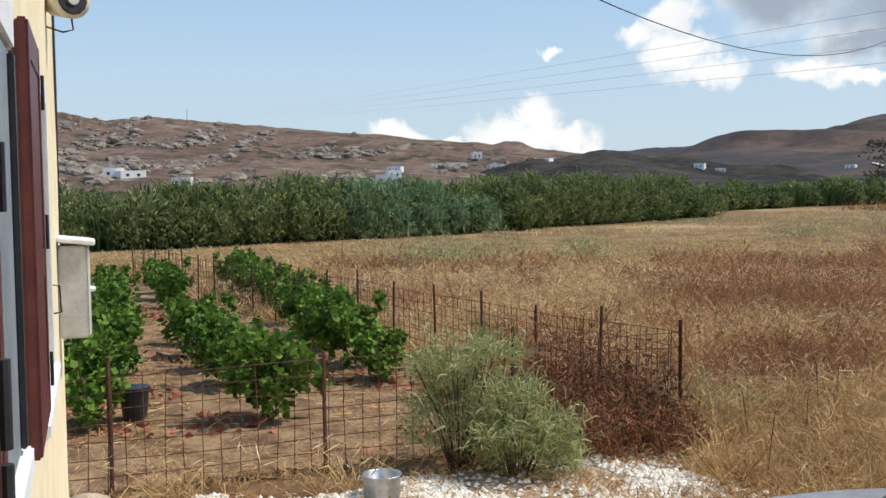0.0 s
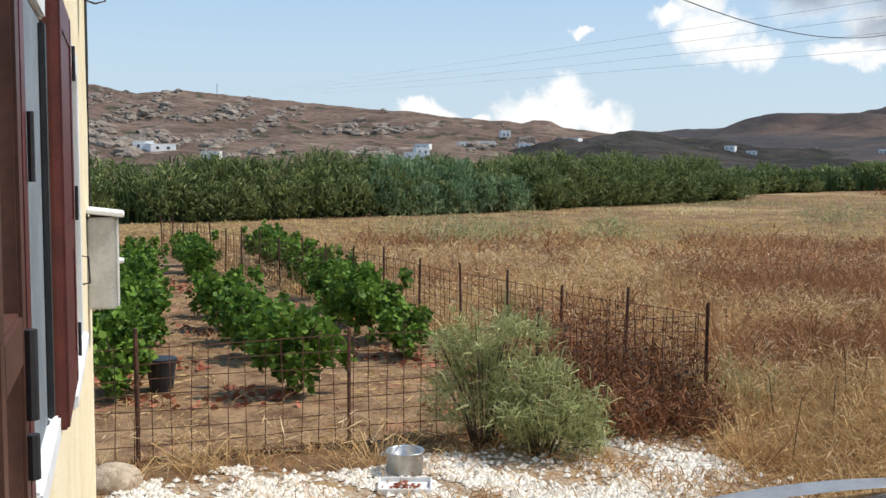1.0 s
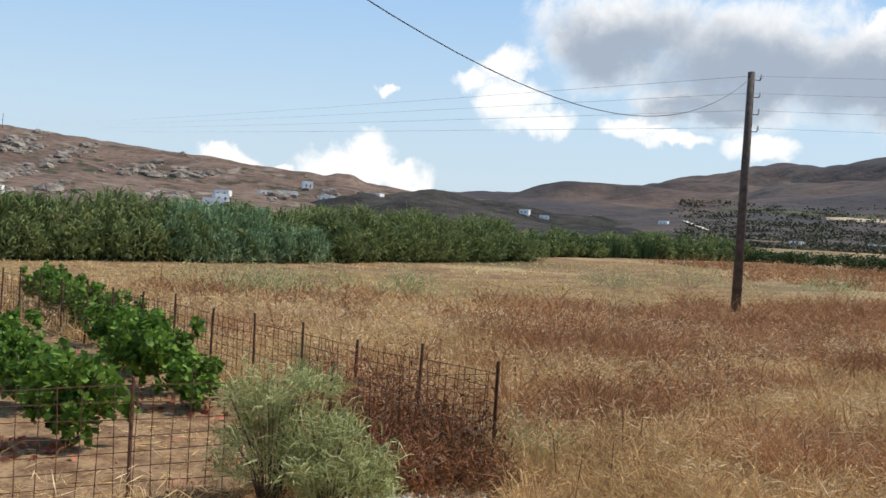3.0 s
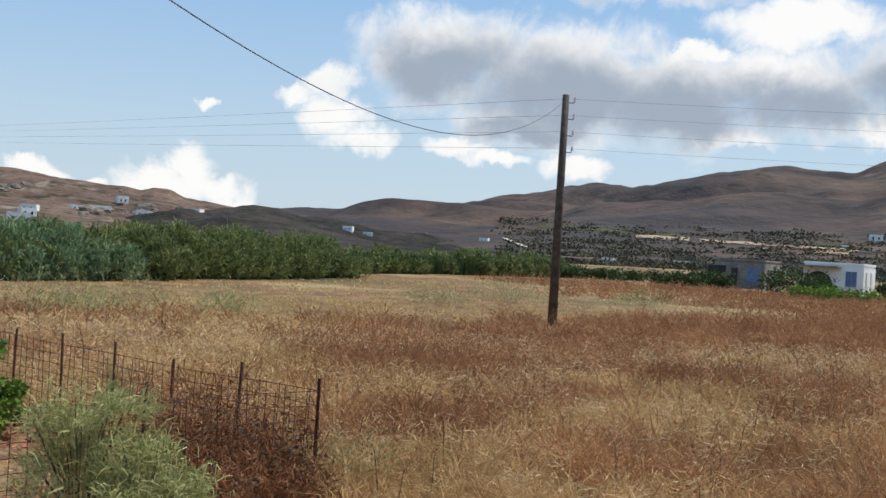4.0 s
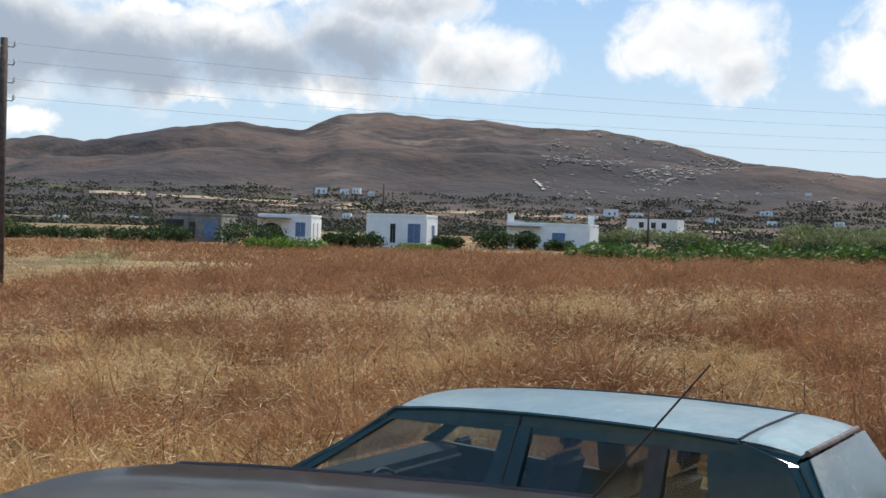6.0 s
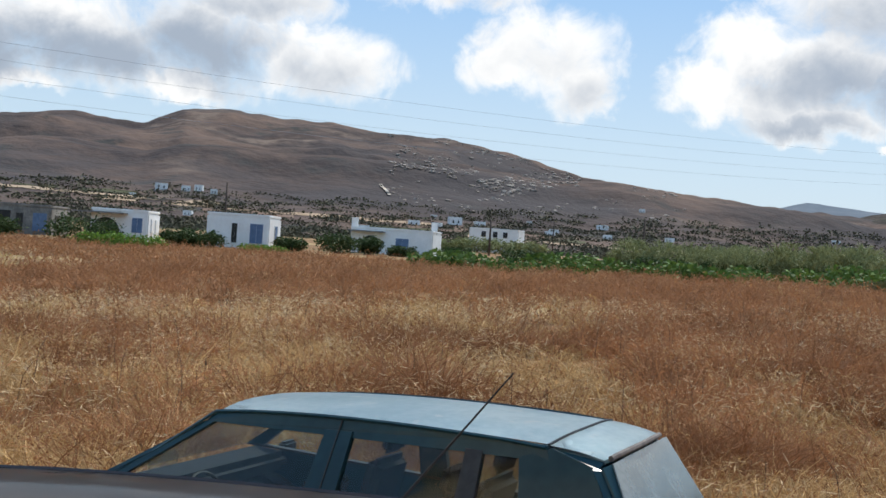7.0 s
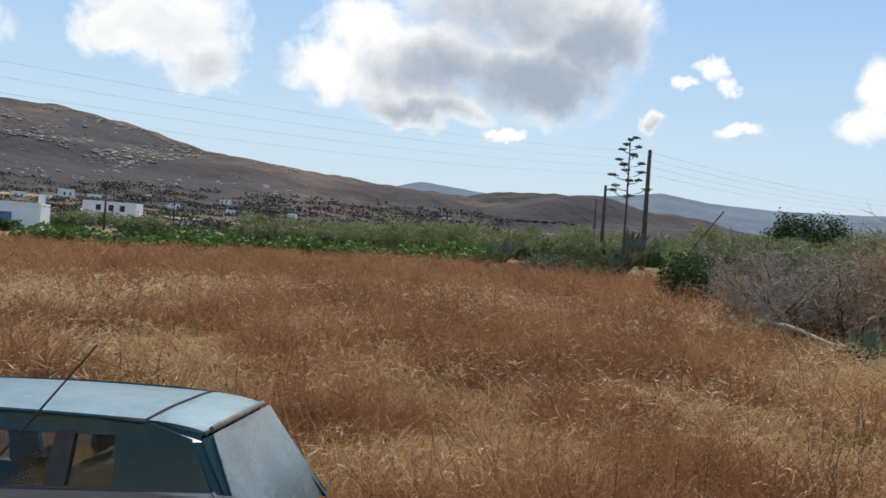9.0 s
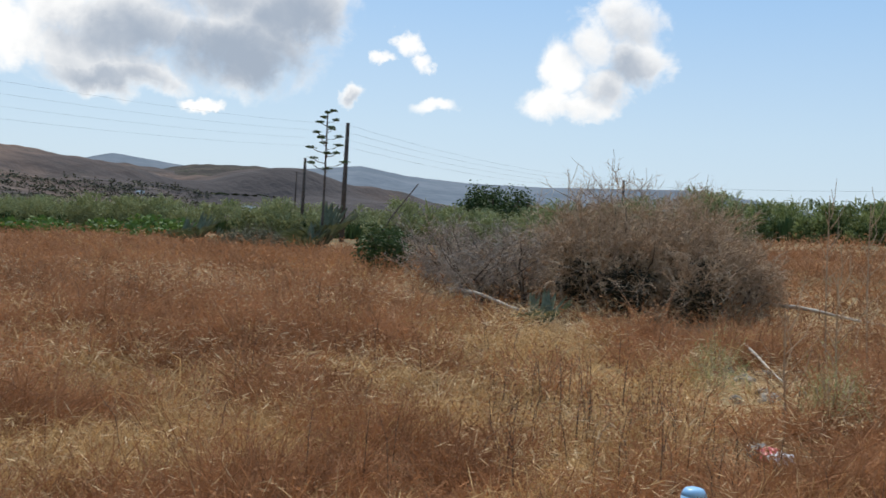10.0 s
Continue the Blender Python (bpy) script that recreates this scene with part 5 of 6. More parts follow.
slope_strip("track", hill_c, [(-48.66, 3.12), (-48.72, 3.0), (-49.0, 2.8), (-49.2, 2.55)], 1.9, ROAD_PALE, "pale dirt track up the mountain", 0.8)
slope_strip("track", hill_c, [(-17.0, 0.95), (-17.7, 0.7), (-18.3, 0.5)], 2.0, ROAD_PALE, "pale dirt track at the hill's foot", 0.6)


def slope_plot(hill, a0, a1, e0, e1, mat, label, lift=0.5):
    bm = bmesh.new()
    grid = []
    for u in np.linspace(0, 1, 6):
        row = []
        for w in np.linspace(0, 1, 14):
            a = a0 + (a1 - a0) * w
            wob = 0.12 * (e1 - e0) * math.sin(9 * w + 4 * u + a0)
            x, y, z, r = hill.place(a, e0 + (e1 - e0) * u + wob)
            row.append(bm.verts.new((x, y, z + lift)))
        grid.append(row)
    for p, q in zip(grid, grid[1:]):
        for k in range(13):
            bm.faces.new((p[k], p[k + 1], q[k + 1], q[k]))
    return tagged(part("field_plot", bm, mat, smooth=True), label, "field", kind="structure")


PLOTS = [FIELD_TAN, material("stubble_plot", (0.32, 0.235, 0.155), (0.46, 0.35, 0.24), 0.05, 0.97), material("olive_plot", (0.055, 0.06, 0.03), (0.10, 0.095, 0.05), 0.06, 0.97), material("fallow_plot", (0.13, 0.085, 0.06), (0.19, 0.13, 0.095), 0.05, 0.97)]
for k in range(46):
    a0 = -18 - 62 * ((k * 0.618) % 1)
    e0 = 0.05 + 1.75 * ((k * 0.377 + 0.13) % 1) ** 1.3
    wide, tall = 1.2 + 3.6 * ((k * 0.73) % 1), 0.05 + 0.13 * ((k * 0.41) % 1)
    slope_plot(hill_c, a0, a0 - wide, e0, e0 + tall, PLOTS[(k * 7) % 4], "small field plot on the lower slope", 0.25)

# boulders on the rocky hill
n = 5200
bm_v, bm_f = [], []
bm = bmesh.new()
bmesh.ops.create_icosphere(bm, subdivisions=2, radius=1.0)
bm.verts.ensure_lookup_table()
ball_v, ball_f = np.array([v.co[:] for v in bm.verts]), np.array([[v.index for v in f.verts] for f in bm.faces])
bm.free()
for k in range(n):
    a, e = rng.uniform(-1, 30), rng.uniform(0.3, 3.9)
    if e > np.interp(a, hill_a.az, hill_a.el) - 0.02 or wobble(np.array(a * 1.0), np.array(e * 4.0 + a * 0.8), 0.9, 4.0) < 0.40 - 0.40 * float(smooth(a, 8, 25)):
        continue
    x, y, z, r = hill_a.place(a, e)
    s = rng.uniform(0.3, 1.0) ** 6 * 3.0 + 0.35
    v = ball_v * rng.uniform(0.75, 1.2, (len(ball_v), 1)) * s * np.array([1.25, 1.25, 0.8]) + np.array([x, y, z])
    bm_f.append(ball_f + len(ball_v) * len(bm_v))
    bm_v.append(v)
tagged(np_mesh("boulders", np.concatenate(bm_v), np.concatenate(bm_f), ROCK), "pale granite boulders strewn over the hillside", "boulders", kind="stuff")

# outcrops on the mountain's shoulder
OUTCROP = material("pale_outcrop", (0.24, 0.20, 0.165), (0.44, 0.38, 0.32), 0.05, 0.97)
bm_v, bm_f = [], []
for k in range(9000):
    a, e = rng.uniform(-66, -49), rng.uniform(2.0, 6.2)
    if e > np.interp(a, hill_c.az, hill_c.el) - 0.04 or wobble(np.array(a * 0.9), np.array(e * 3.0), 0.9, 4.0) + 0.5 * rng.normal() < 0.25 + 0.6 * abs(a + 55.5) / 11 + 0.25 * max(0, 4.2 - e):
        continue
    x, y, z, r = hill_c.place(a, e)
    sz = rng.uniform(0.25, 1.0) ** 3 * r * 0.0021 + 0.15
    bm_f.append(ball_f + len(ball_v) * len(bm_v))
    bm_v.append(ball_v * rng.uniform(0.7, 1.2, (len(ball_v), 1)) * sz * np.array([1.4, 1.4, 0.6]) + np.array([x, y, z]))
tagged(np_mesh("outcrops", np.concatenate(bm_v), np.concatenate(bm_f), OUTCROP), "grey granite outcrops on the mountain's shoulder", "rocks", kind="stuff")

# scrub and trees on the plain below the mountain
c = []
while len(c) < 120000:
    a = rng.uniform(-77, -17)
    e = -0.25 + 2.4 * rng.uniform(0, 1) ** 3.0
    if wobble(np.array(a * 1.0), np.array(e * 14.0), 0.8, 2.0) < -0.3:
        continue
    x, y, z, r = hill_c.place(a, e)
    s = rng.uniform(0.35, 1.0) * (0.45 + r / 800)
    for j in range(26):
        c.append((x + rng.normal() * 3.4 * s, y + rng.normal() * 3.4 * s, z + abs(rng.normal()) * 0.9 * s - 0.2, 1.5 * s))
c = np.array(c)
v, f = leaf_quads(c[:, :3], c[:, 3], 0.2)
tagged(np_mesh("far_scrub", v, f, SCRUB), "dark scrub and low trees across the plain", "scrub", kind="stuff")


# ---- reeds ----
def reed_belt(name, line, depth, low, high, n, wide, mat, label, each=230, rise=0.6):
    """A dense belt of cane along a line of (x, y): leaning clumps with long hanging leaves on their outer shell."""
    line = np.array(line, float)
    seg = np.linalg.norm(np.diff(line, axis=0), axis=1)
    cum = np.concatenate([[0], np.cumsum(seg)])
    m = n // each
    t = rng.uniform(0, cum[-1], m)
    x, y = np.interp(t, cum, line[:, 0]), np.interp(t, cum, line[:, 1])
    k = np.clip(np.searchsorted(cum, t) - 1, 0, len(seg) - 1)
    way = (np.diff(line, axis=0) / seg[:, None])[k]
    off = rng.uniform(0, 1, m) ** 1.7 * depth
    x, y = x - way[:, 1] * off, y + way[:, 0] * off
    top = (low + (high - low) * np.clip(0.5 + 0.45 * wobble(x, y, 0.3, 6.0) + rng.normal(0, 0.22, m), 0, 1.1)) * (0.62 + 0.38 * smooth(off, 0, 1.6))
    r = top * rng.uniform(0.24, 0.42, m)
    c = np.repeat(np.arange(m), each)
    n = len(c)
    th, lv = rng.uniform(0, 2 * np.pi, n), rng.uniform(0.04, 1, n)
    belly = (0.45 + 0.75 * np.sin(np.pi * np.clip(lv, 0, 1) ** 0.8)) * rng.uniform(0.55, 1.05, n) * (1 + 0.3 * np.sin(3 * th + c) * np.sin(9 * lv + c))
    lean = rng.normal(0, 0.16, (m, 2))[c] * (lv * top[c])[:, None]
    root = np.stack([x[c] + lean[:, 0] + r[c] * belly * np.cos(th), y[c] + lean[:, 1] + r[c] * belly * np.sin(th), ground_z(x, y)[c] + lv * top[c] * 0.84], 1)
    ln = np.clip(top[c] * 0.2, 0.3, 0.75) * rng.uniform(0.6, 1.4, n)
    mid, tip = bent(root, ln, th + rng.normal(0, 0.7, n), rise + 0.5 * lv + rng.normal(0, 0.3, n), rng.uniform(0.5, 1.9, n))
    return tagged(strips(name, root, mid, tip, wide * rng.uniform(0.6, 1.3, n), mat), label, "reeds", kind="stuff")


# upright dark strips that paint shade between the canes of a belt
def shade_belt(name, line, depth, high, n, r, mat, label):
    line = np.array(line, float)
    seg = np.linalg.norm(np.diff(line, axis=0), axis=1)
    cum = np.concatenate([[0], np.cumsum(seg)])
    t = rng.uniform(0, cum[-1], n)
    x, y = np.interp(t, cum, line[:, 0]), np.interp(t, cum, line[:, 1])
    k = np.clip(np.searchsorted(cum, t) - 1, 0, len(seg) - 1)
    way = (np.diff(line, axis=0) / seg[:, None])[k]
    off = rng.uniform(0.3, depth, n)
    x, y = x - way[:, 1] * off, y + way[:, 0] * off
    ob = blades(name, np.stack([x, y, ground_z(x, y)], 1), high * rng.uniform(0.6, 1.0, n), np.full(n, r), rng.uniform(0.02, 0.15, n), mat, droop=0.2)
    return tagged(ob, label, "reeds", kind="stuff")


main_line = [(12.0, 73.0), (8.0, 68.5), (1.5, 60), (-4.0, 53), (-9.3, 48.8), (-14, 44.5), (-19.5, 40.5), (-28, 36), (-40, 31)][::-1]
reed_belt("cane_belt", main_line, 6, 2.2, 3.5, 90000, 0.085, REED, "tall dense green cane belt at the field's edge")
blue_line = [(-9.5, 48.4), (-6.5, 50.3), (-3.0, 53.5)]
reed_belt("cane_stand", blue_line, 3, 2.6, 3.3, 9000, 0.08, REED_BLUE, "blue-green stand of tall cane", rise=1.0)
far_line = [(13.5, 84), (17, 89), (24, 95), (33, 100), (42, 106)]
reed_belt("far_cane_belt", far_line, 8, 1.9, 2.9, 26000, 0.14, REED, "far green cane belt beyond the field")
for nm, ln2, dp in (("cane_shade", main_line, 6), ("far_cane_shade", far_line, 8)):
    shade_belt(nm, ln2, dp, 2.1, 9000, 0.12, DARK_LEAF, "dark strips painted as shade inside the cane belt")
right_line = [polar(-62, 125), polar(-70, 110), polar(-78, 98), polar(-86, 90), polar(-93, 82), polar(-100, 74), polar(-106, 68)]
reed_belt("pale_cane_belt", right_line, 14, 2.4, 4.1, 66000, 0.10, LIGHT_LEAF, "pale green cane belt behind the field")
shade_belt("pale_cane_shade", right_line, 10, 1.8, 9000, 0.18, DARK_LEAF, "dark strips painted as shade inside the pale cane")
east_line = [polar(-107, 64), polar(-112, 60), polar(-118, 57), polar(-130, 55)]
reed_belt("east_cane_belt", east_line, 6, 2.3, 3.0, 20000, 0.085, REED, "green cane belt on the rise")
shade_belt("east_cane_shade", east_line, 6, 1.8, 4000, 0.14, DARK_LEAF, "dark strips painted as shade inside the cane on the rise")


# ---- bushes ----
def bush(name, x, y, r, h, n, leaf_m, mat, label, category="bush", stretch=1.0, yaw=0.0, ring=1.0):
    ob = empty(name, pose(x, y, gz(x, y), 0, 0, yaw), label, category)
    blobs = [(0, 0, h * 0.42, r * stretch * 0.8, r * 0.8, h * 0.5)]
    for k in range(7):
        t = k * 0.9 + x
        blobs.append((r * stretch * 0.6 * math.cos(t), r * 0.6 * math.sin(t), ring * h * (0.35 + 0.25 * abs(math.sin(t * 1.7))), r * 0.42, r * 0.42, h * 0.36))
    for k in range(6):
        t = k * 1.05 + y
        part("stem", tube(bmesh.new(), [(0.1 * math.cos(t), 0.1 * math.sin(t), -0.1), (r * 0.3 * math.cos(t), r * 0.3 * math.sin(t), h * 0.4), (r * 0.6 * stretch * math.cos(t), r * 0.6 * math.sin(t), h * 0.75)], 0.03 * h, 0.01 * h, 5), BARK, ob)
    adopt(leafy("leaves", blobs, n, leaf_m, mat), ob)
    return ob


for a, d, r, h, st in [(-32.9, 92, 2.6, 2.4, 1.5), (-26.5, 100, 2.2, 1.6, 1.6), (-28.4, 103, 2.3, 1.9, 1.3), (-37.9, 96, 1.7, 1.7, 1.3), (-39.0, 97, 2.2, 1.7, 1.2), (-43.9, 98, 1.4, 1.5, 1.3), (-46.5, 105, 2.0, 2.2, 1.3), (-48.3, 107, 1.5, 2.0, 1), (-50.2, 106, 1.4, 1.2, 1.4), (-53.2, 105, 1.6, 1.5, 1.5), (-23.5, 108, 2.2, 1.5, 1.6), (-21.5, 112, 2.4, 1.4, 1.6), (-57.3, 100, 2.6, 1.7, 1.4), (-60.5, 98, 2.2, 1.3, 1.4), (-64.5, 92, 2.4, 1.6, 1.5)]:
    x, y = polar(a, d)
    bush("garden_bush", x, y, r, h, 2200, 0.24, DARK_LEAF, "dark green rounded bush by the houses", stretch=st, yaw=a)
for a, d, r, h in [(-54.3, 178, 3.2, 2.9), (-55.9, 176, 3.4, 2.7), (-57.2, 180, 3.0, 2.8), (-53.0, 176, 2.6, 2.2)]:
    x, y = polar(a, d)
    bush("garden_bush", x, y, r, h, 1500, 0.4, LIGHT_LEAF, "pale green bush before the far white house", stretch=1.5, yaw=a)
for a, d, r, h in [(-33.9, 82, 1.6, 1.2), (-35.5, 86, 2.0, 1.1), (-42.4, 92, 1.8, 0.7)]:
    x, y = polar(a, d)
    bush("green_shrub", x, y, r, h, 1100, 0.22, VINE, "bright green leafy shrub at the field's edge", stretch=1.6, yaw=a)
# vine rows at the field's far edge
c = []
for k in range(15000):
    a = rng.uniform(-77, -50.5)
    d = rng.uniform(70, 84) + 8 * wobble(np.array(a), np.array(1.0), 0.7)
    x, y = polar(a, d)
    if wobble(np.array(x), np.array(y), 0.35, 2.0) > -0.35:
        c.append((x, y, gz(x, y) + rng.uniform(0.1, 1.0) * max(0.15, 0.7 + 0.9 * float(wobble(np.array(x), np.array(y), 0.45, 5.0)))))
c = np.array(c)
v, f = leaf_quads(c, rng.uniform(0.25, 0.5, len(c)), 0.5)
tagged(np_mesh("far_vines", v, f, FAR_VINE), "bright green low vines beyond the brown field", "vines", kind="stuff")

ax, ay = polar(-93.4, 100)
bush("dark_tree", ax, ay, 3.9, 6.0, 26000, 0.24, DARK_LEAF, "rounded dark green carob tree above the canes", "tree", stretch=1.15, yaw=-93.4, ring=0.9)


def shaggy(name, x, y, r, h, n, width, mat, label, category, core=None, spread=1.0, stretch=(1.0, 1.0)):
    """A shrub of many thin arching twigs or leaves from one foot."""
    ob = empty(name, pose(x, y, gz(x, y)), label, category)
    t, d = rng.uniform(0, 2 * np.pi, n), np.sqrt(rng.uniform(0, 1, n))
    px, py = d * r * np.cos(t) * stretch[0], d * r * np.sin(t) * stretch[1]
    dome = np.sqrt(np.clip(1 - d ** 2, 0, 1)) * (1 + 0.25 * np.sin(3 * t + x) + 0.2 * np.sin(7 * t + d * 6))
    lv = rng.uniform(0, 1, n) ** 0.6
    root = np.stack([px * (0.5 + 0.5 * lv), py * (0.5 + 0.5 * lv), np.clip(lv * dome * h * 0.85, 0, None)], 1)
    half = n // 3
    ln = h * rng.uniform(0.1, 0.28, half) * spread
    adopt(blades("sprays", root[:half], ln, np.full(half, width * 0.7) * rng.uniform(0.5, 1.3, half), rng.uniform(0.3, 1.6, half), mat, droop=0.7), ob)
    v, f = leaf_quads(root[half:] + np.array([0, 0, 0.05 * h]), rng.uniform(3.0, 9.0, n - half) * width, 0.1, 0.09)
    adopt(np_mesh("foliage", v, f, mat), ob)
    for k in range(14):
        a = k * 2.4 + x
        q = 0.3 + 0.7 * ((k * 0.37) % 1)
        part("stem", tube(bmesh.new(), [(0.1 * math.cos(a), 0.1 * math.sin(a), -0.1), (q * r * 0.5 * stretch[0] * math.cos(a), q * r * 0.5 * stretch[1] * math.sin(a), h * 0.45), (q * r * 0.85 * stretch[0] * math.cos(a + 0.3), q * r * 0.85 * stretch[1] * math.sin(a + 0.3), h * (0.95 - 0.4 * q))], 0.010 * h, 0.003 * h, 5), TWIG, ob)
    if core:
        adopt(leafy("core_fill", [(0, 0, h * 0.35, r * 0.7 * stretch[0], r * 0.7 * stretch[1], h * 0.4)], core[0], core[1], core[2], slim=core[3] if len(core) > 3 else 0.36), ob)
    return ob


def tufty(x, y, lobes, sprays, each, length, wide, mat, label):
    """A weed shrub of many sprays of narrow curling leaves on thin stems; lobes: x, y, z, rx, ry, rz."""
    ob = empty("fence_shrub", pose(x, y, gz(x, y)), label, "shrub")
    c = crown_points(lobes, sprays)
    c[:, 2] = np.maximum(c[:, 2], 0.03)
    for k in range(0, sprays, max(1, sprays // 26)):
        q = c[k]
        part("stem", tube(bmesh.new(), [(q[0] * 0.2, q[1] * 0.2, -0.05), (q[0] * 0.55, q[1] * 0.55, q[2] * 0.6), tuple(q)], 0.009, 0.003, 5), STEM_WOOD, ob)
    k = np.repeat(np.arange(sprays), each)
    n = len(k)
    root = c[k] + rng.normal(0, 0.05, (n, 3))
    out = np.arctan2(c[k, 1], c[k, 0]) + rng.normal(0, 1.3, n)
    mid, tip = bent(root, length * rng.uniform(0.5, 1.4, n), out, rng.uniform(-0.3, 1.4, n), rng.uniform(0.3, 2.2, n))
    for ends in (root, mid, tip):
        ends[:, 2] = np.maximum(ends[:, 2], 0.015)
    adopt(strips("leaves", root, mid, tip, wide * rng.uniform(0.6, 1.3, n), mat), ob)
    return ob


tufty(-0.80, 8.6, [(-0.05, 0.1, 0.72, 0.32, 0.3, 0.32), (0.15, 0, 0.95, 0.26, 0.26, 0.24), (-0.2, 0, 0.4, 0.28, 0.28, 0.3), (0.22, -0.05, 0.32, 0.32, 0.3, 0.3), (-0.3, 0.0, 0.9, 0.14, 0.14, 0.2), (0.38, 0.0, 1.02, 0.14, 0.14, 0.14)], 125, 24, 0.16, 0.011, SHRUB, "grey-green shaggy weed shrub against the fence")
tufty(-0.30, 8.40, [(0, 0, 0.34, 0.4, 0.36, 0.28), (0.26, 0, 0.36, 0.28, 0.28, 0.26), (-0.15, 0.1, 0.55, 0.26, 0.26, 0.24), (0.32, -0.1, 0.2, 0.26, 0.28, 0.16), (0.1, 0.0, 0.66, 0.18, 0.18, 0.16)], 130, 24, 0.16, 0.011, SHRUB, "low grey-green shaggy weed with narrow leaves")
shaggy("dry_shrub", 0.75, 10.05, 0.75, 0.85, 2500, 0.013, DARK_RUST, "dry rusty-brown brush behind the fence corner", "shrub", core=(200, 0.05, BARK))
shaggy("dry_shrub", 0.35, 9.15, 0.5, 0.5, 2200, 0.013, DARK_RUST, "low rusty-brown brush at the fence foot", "shrub", core=(140, 0.05, BARK))
shaggy("dry_shrub", 1.0, 9.3, 0.45, 0.38, 1800, 0.013, DARK_RUST, "low rusty-brown brush at the fence corner", "shrub", core=(110, 0.05, BARK))
shaggy("dry_shrub", 0.15, 11.3, 0.8, 0.95, 2500, 0.013, DARK_RUST, "dark rusty-brown brush inside the fence", "shrub", core=(240, 0.05, BARK))
shaggy("dry_shrub", -0.25, 10.7, 0.6, 0.75, 1900, 0.013, DARK_RUST, "dry rusty-brown brush behind the fence", "shrub", core=(110, 0.05, BARK))


def unit(v):
    return v / (np.linalg.norm(v, axis=1)[:, None] + 1e-9)


def brushwood(x, y, r, h, stems, mat, label, dense=(7, 8, 4), wide=0.013, upright=0.5, dark=0, over=1.0):
    """A dead shrub: crooked stems, side branches, twigs and twiglets, thinning out towards its outline."""
    ob = empty("dry_tamarisk", pose(x, y, gz(x, y)), label, "shrub")
    a = rng.uniform(0, 2 * np.pi, stems)
    q = np.sqrt(rng.uniform(0.02, 1, stems))
    foot = np.stack([0.35 * r * q * np.cos(a), 0.35 * r * q * np.sin(a), np.full(stems, -0.05)], 1)
    reach = h * rng.uniform(0.6, 1.0, stems) * (1 - 0.35 * q)
    knee = foot + np.stack([0.3 * r * q * np.cos(a), 0.3 * r * q * np.sin(a), reach * 0.5], 1) + rng.normal(0, 0.1, (stems, 3))
    top = foot + np.stack([(1 - 0.35 * upright) * r * q * np.cos(a + 0.4), (1 - 0.35 * upright) * r * q * np.sin(a + 0.4), reach], 1)
    for k in range(stems):
        part("stem", tube(bmesh.new(), [foot[k], (foot[k] + knee[k]) / 2 + rng.normal(0, 0.05, 3), knee[k], (knee[k] + top[k]) / 2 + rng.normal(0, 0.06, 3), top[k]], 0.026 + 0.02 * (k % 4 == 0), 0.007, 5), STEM_WOOD, ob, smooth=True)
    roots, mids, tips, wid = [], [], [], []
    k = np.repeat(np.arange(stems), dense[0])
    u = rng.uniform(0.12, 1.0, len(k))[:, None]
    start = np.where(u < 0.5, foot[k] + (knee[k] - foot[k]) * u * 2, knee[k] + (top[k] - knee[k]) * (u * 2 - 1))
    flow = unit(unit(top[k] - foot[k]) * 0.6 + rng.normal(0, 0.75, (len(k), 3)) + np.array([0, 0, 0.35 * upright]))
    length = h * rng.uniform(0.16, 0.40, len(k)) * over
    for level in range(3):
        n = len(start)
        sag = np.array([0, 0, -1.0]) * (length * rng.uniform(0, 0.22, n))[:, None]
        mid = start + flow * (length * 0.5)[:, None] + rng.normal(0, 0.08, (n, 3)) * length[:, None]
        tip = start + flow * length[:, None] + sag
        for ends in (start, mid, tip):
            ends[:, 2] = np.maximum(ends[:, 2], 0.02)
        roots.append(start), mids.append(mid), tips.append(tip), wid.append(np.full(n, wide * (1.5, 1.0, 0.8)[level]))
        if level == 2:
            break
        k = np.repeat(np.arange(n), dense[level + 1])
        u = rng.uniform(0.2, 1.0, len(k))[:, None]
        start = np.where(u < 0.5, start[k] + (mid[k] - start[k]) * u * 2, mid[k] + (tip[k] - mid[k]) * (u * 2 - 1))
        flow = unit(flow[k] * 0.8 + rng.normal(0, 0.55, (len(k), 3)) + np.array([0, 0, 0.12 * upright]))
        length = length[k] * rng.uniform(0.35, 0.75, len(k))
    adopt(strips("brush", np.concatenate(roots), np.concatenate(mids), np.concatenate(tips), np.concatenate(wid), mat), ob)
    # dark filler paints the shade among the inner twigs
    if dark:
        adopt(leafy("core_fill", [(0, 0, h * 0.36, r * 0.5, r * 0.5, h * 0.26), (-0.4 * r, 0.1 * r, h * 0.3, r * 0.35, r * 0.45, h * 0.22)], 3 * dark, 0.15, INNER, slim=0.14), ob)
    return ob


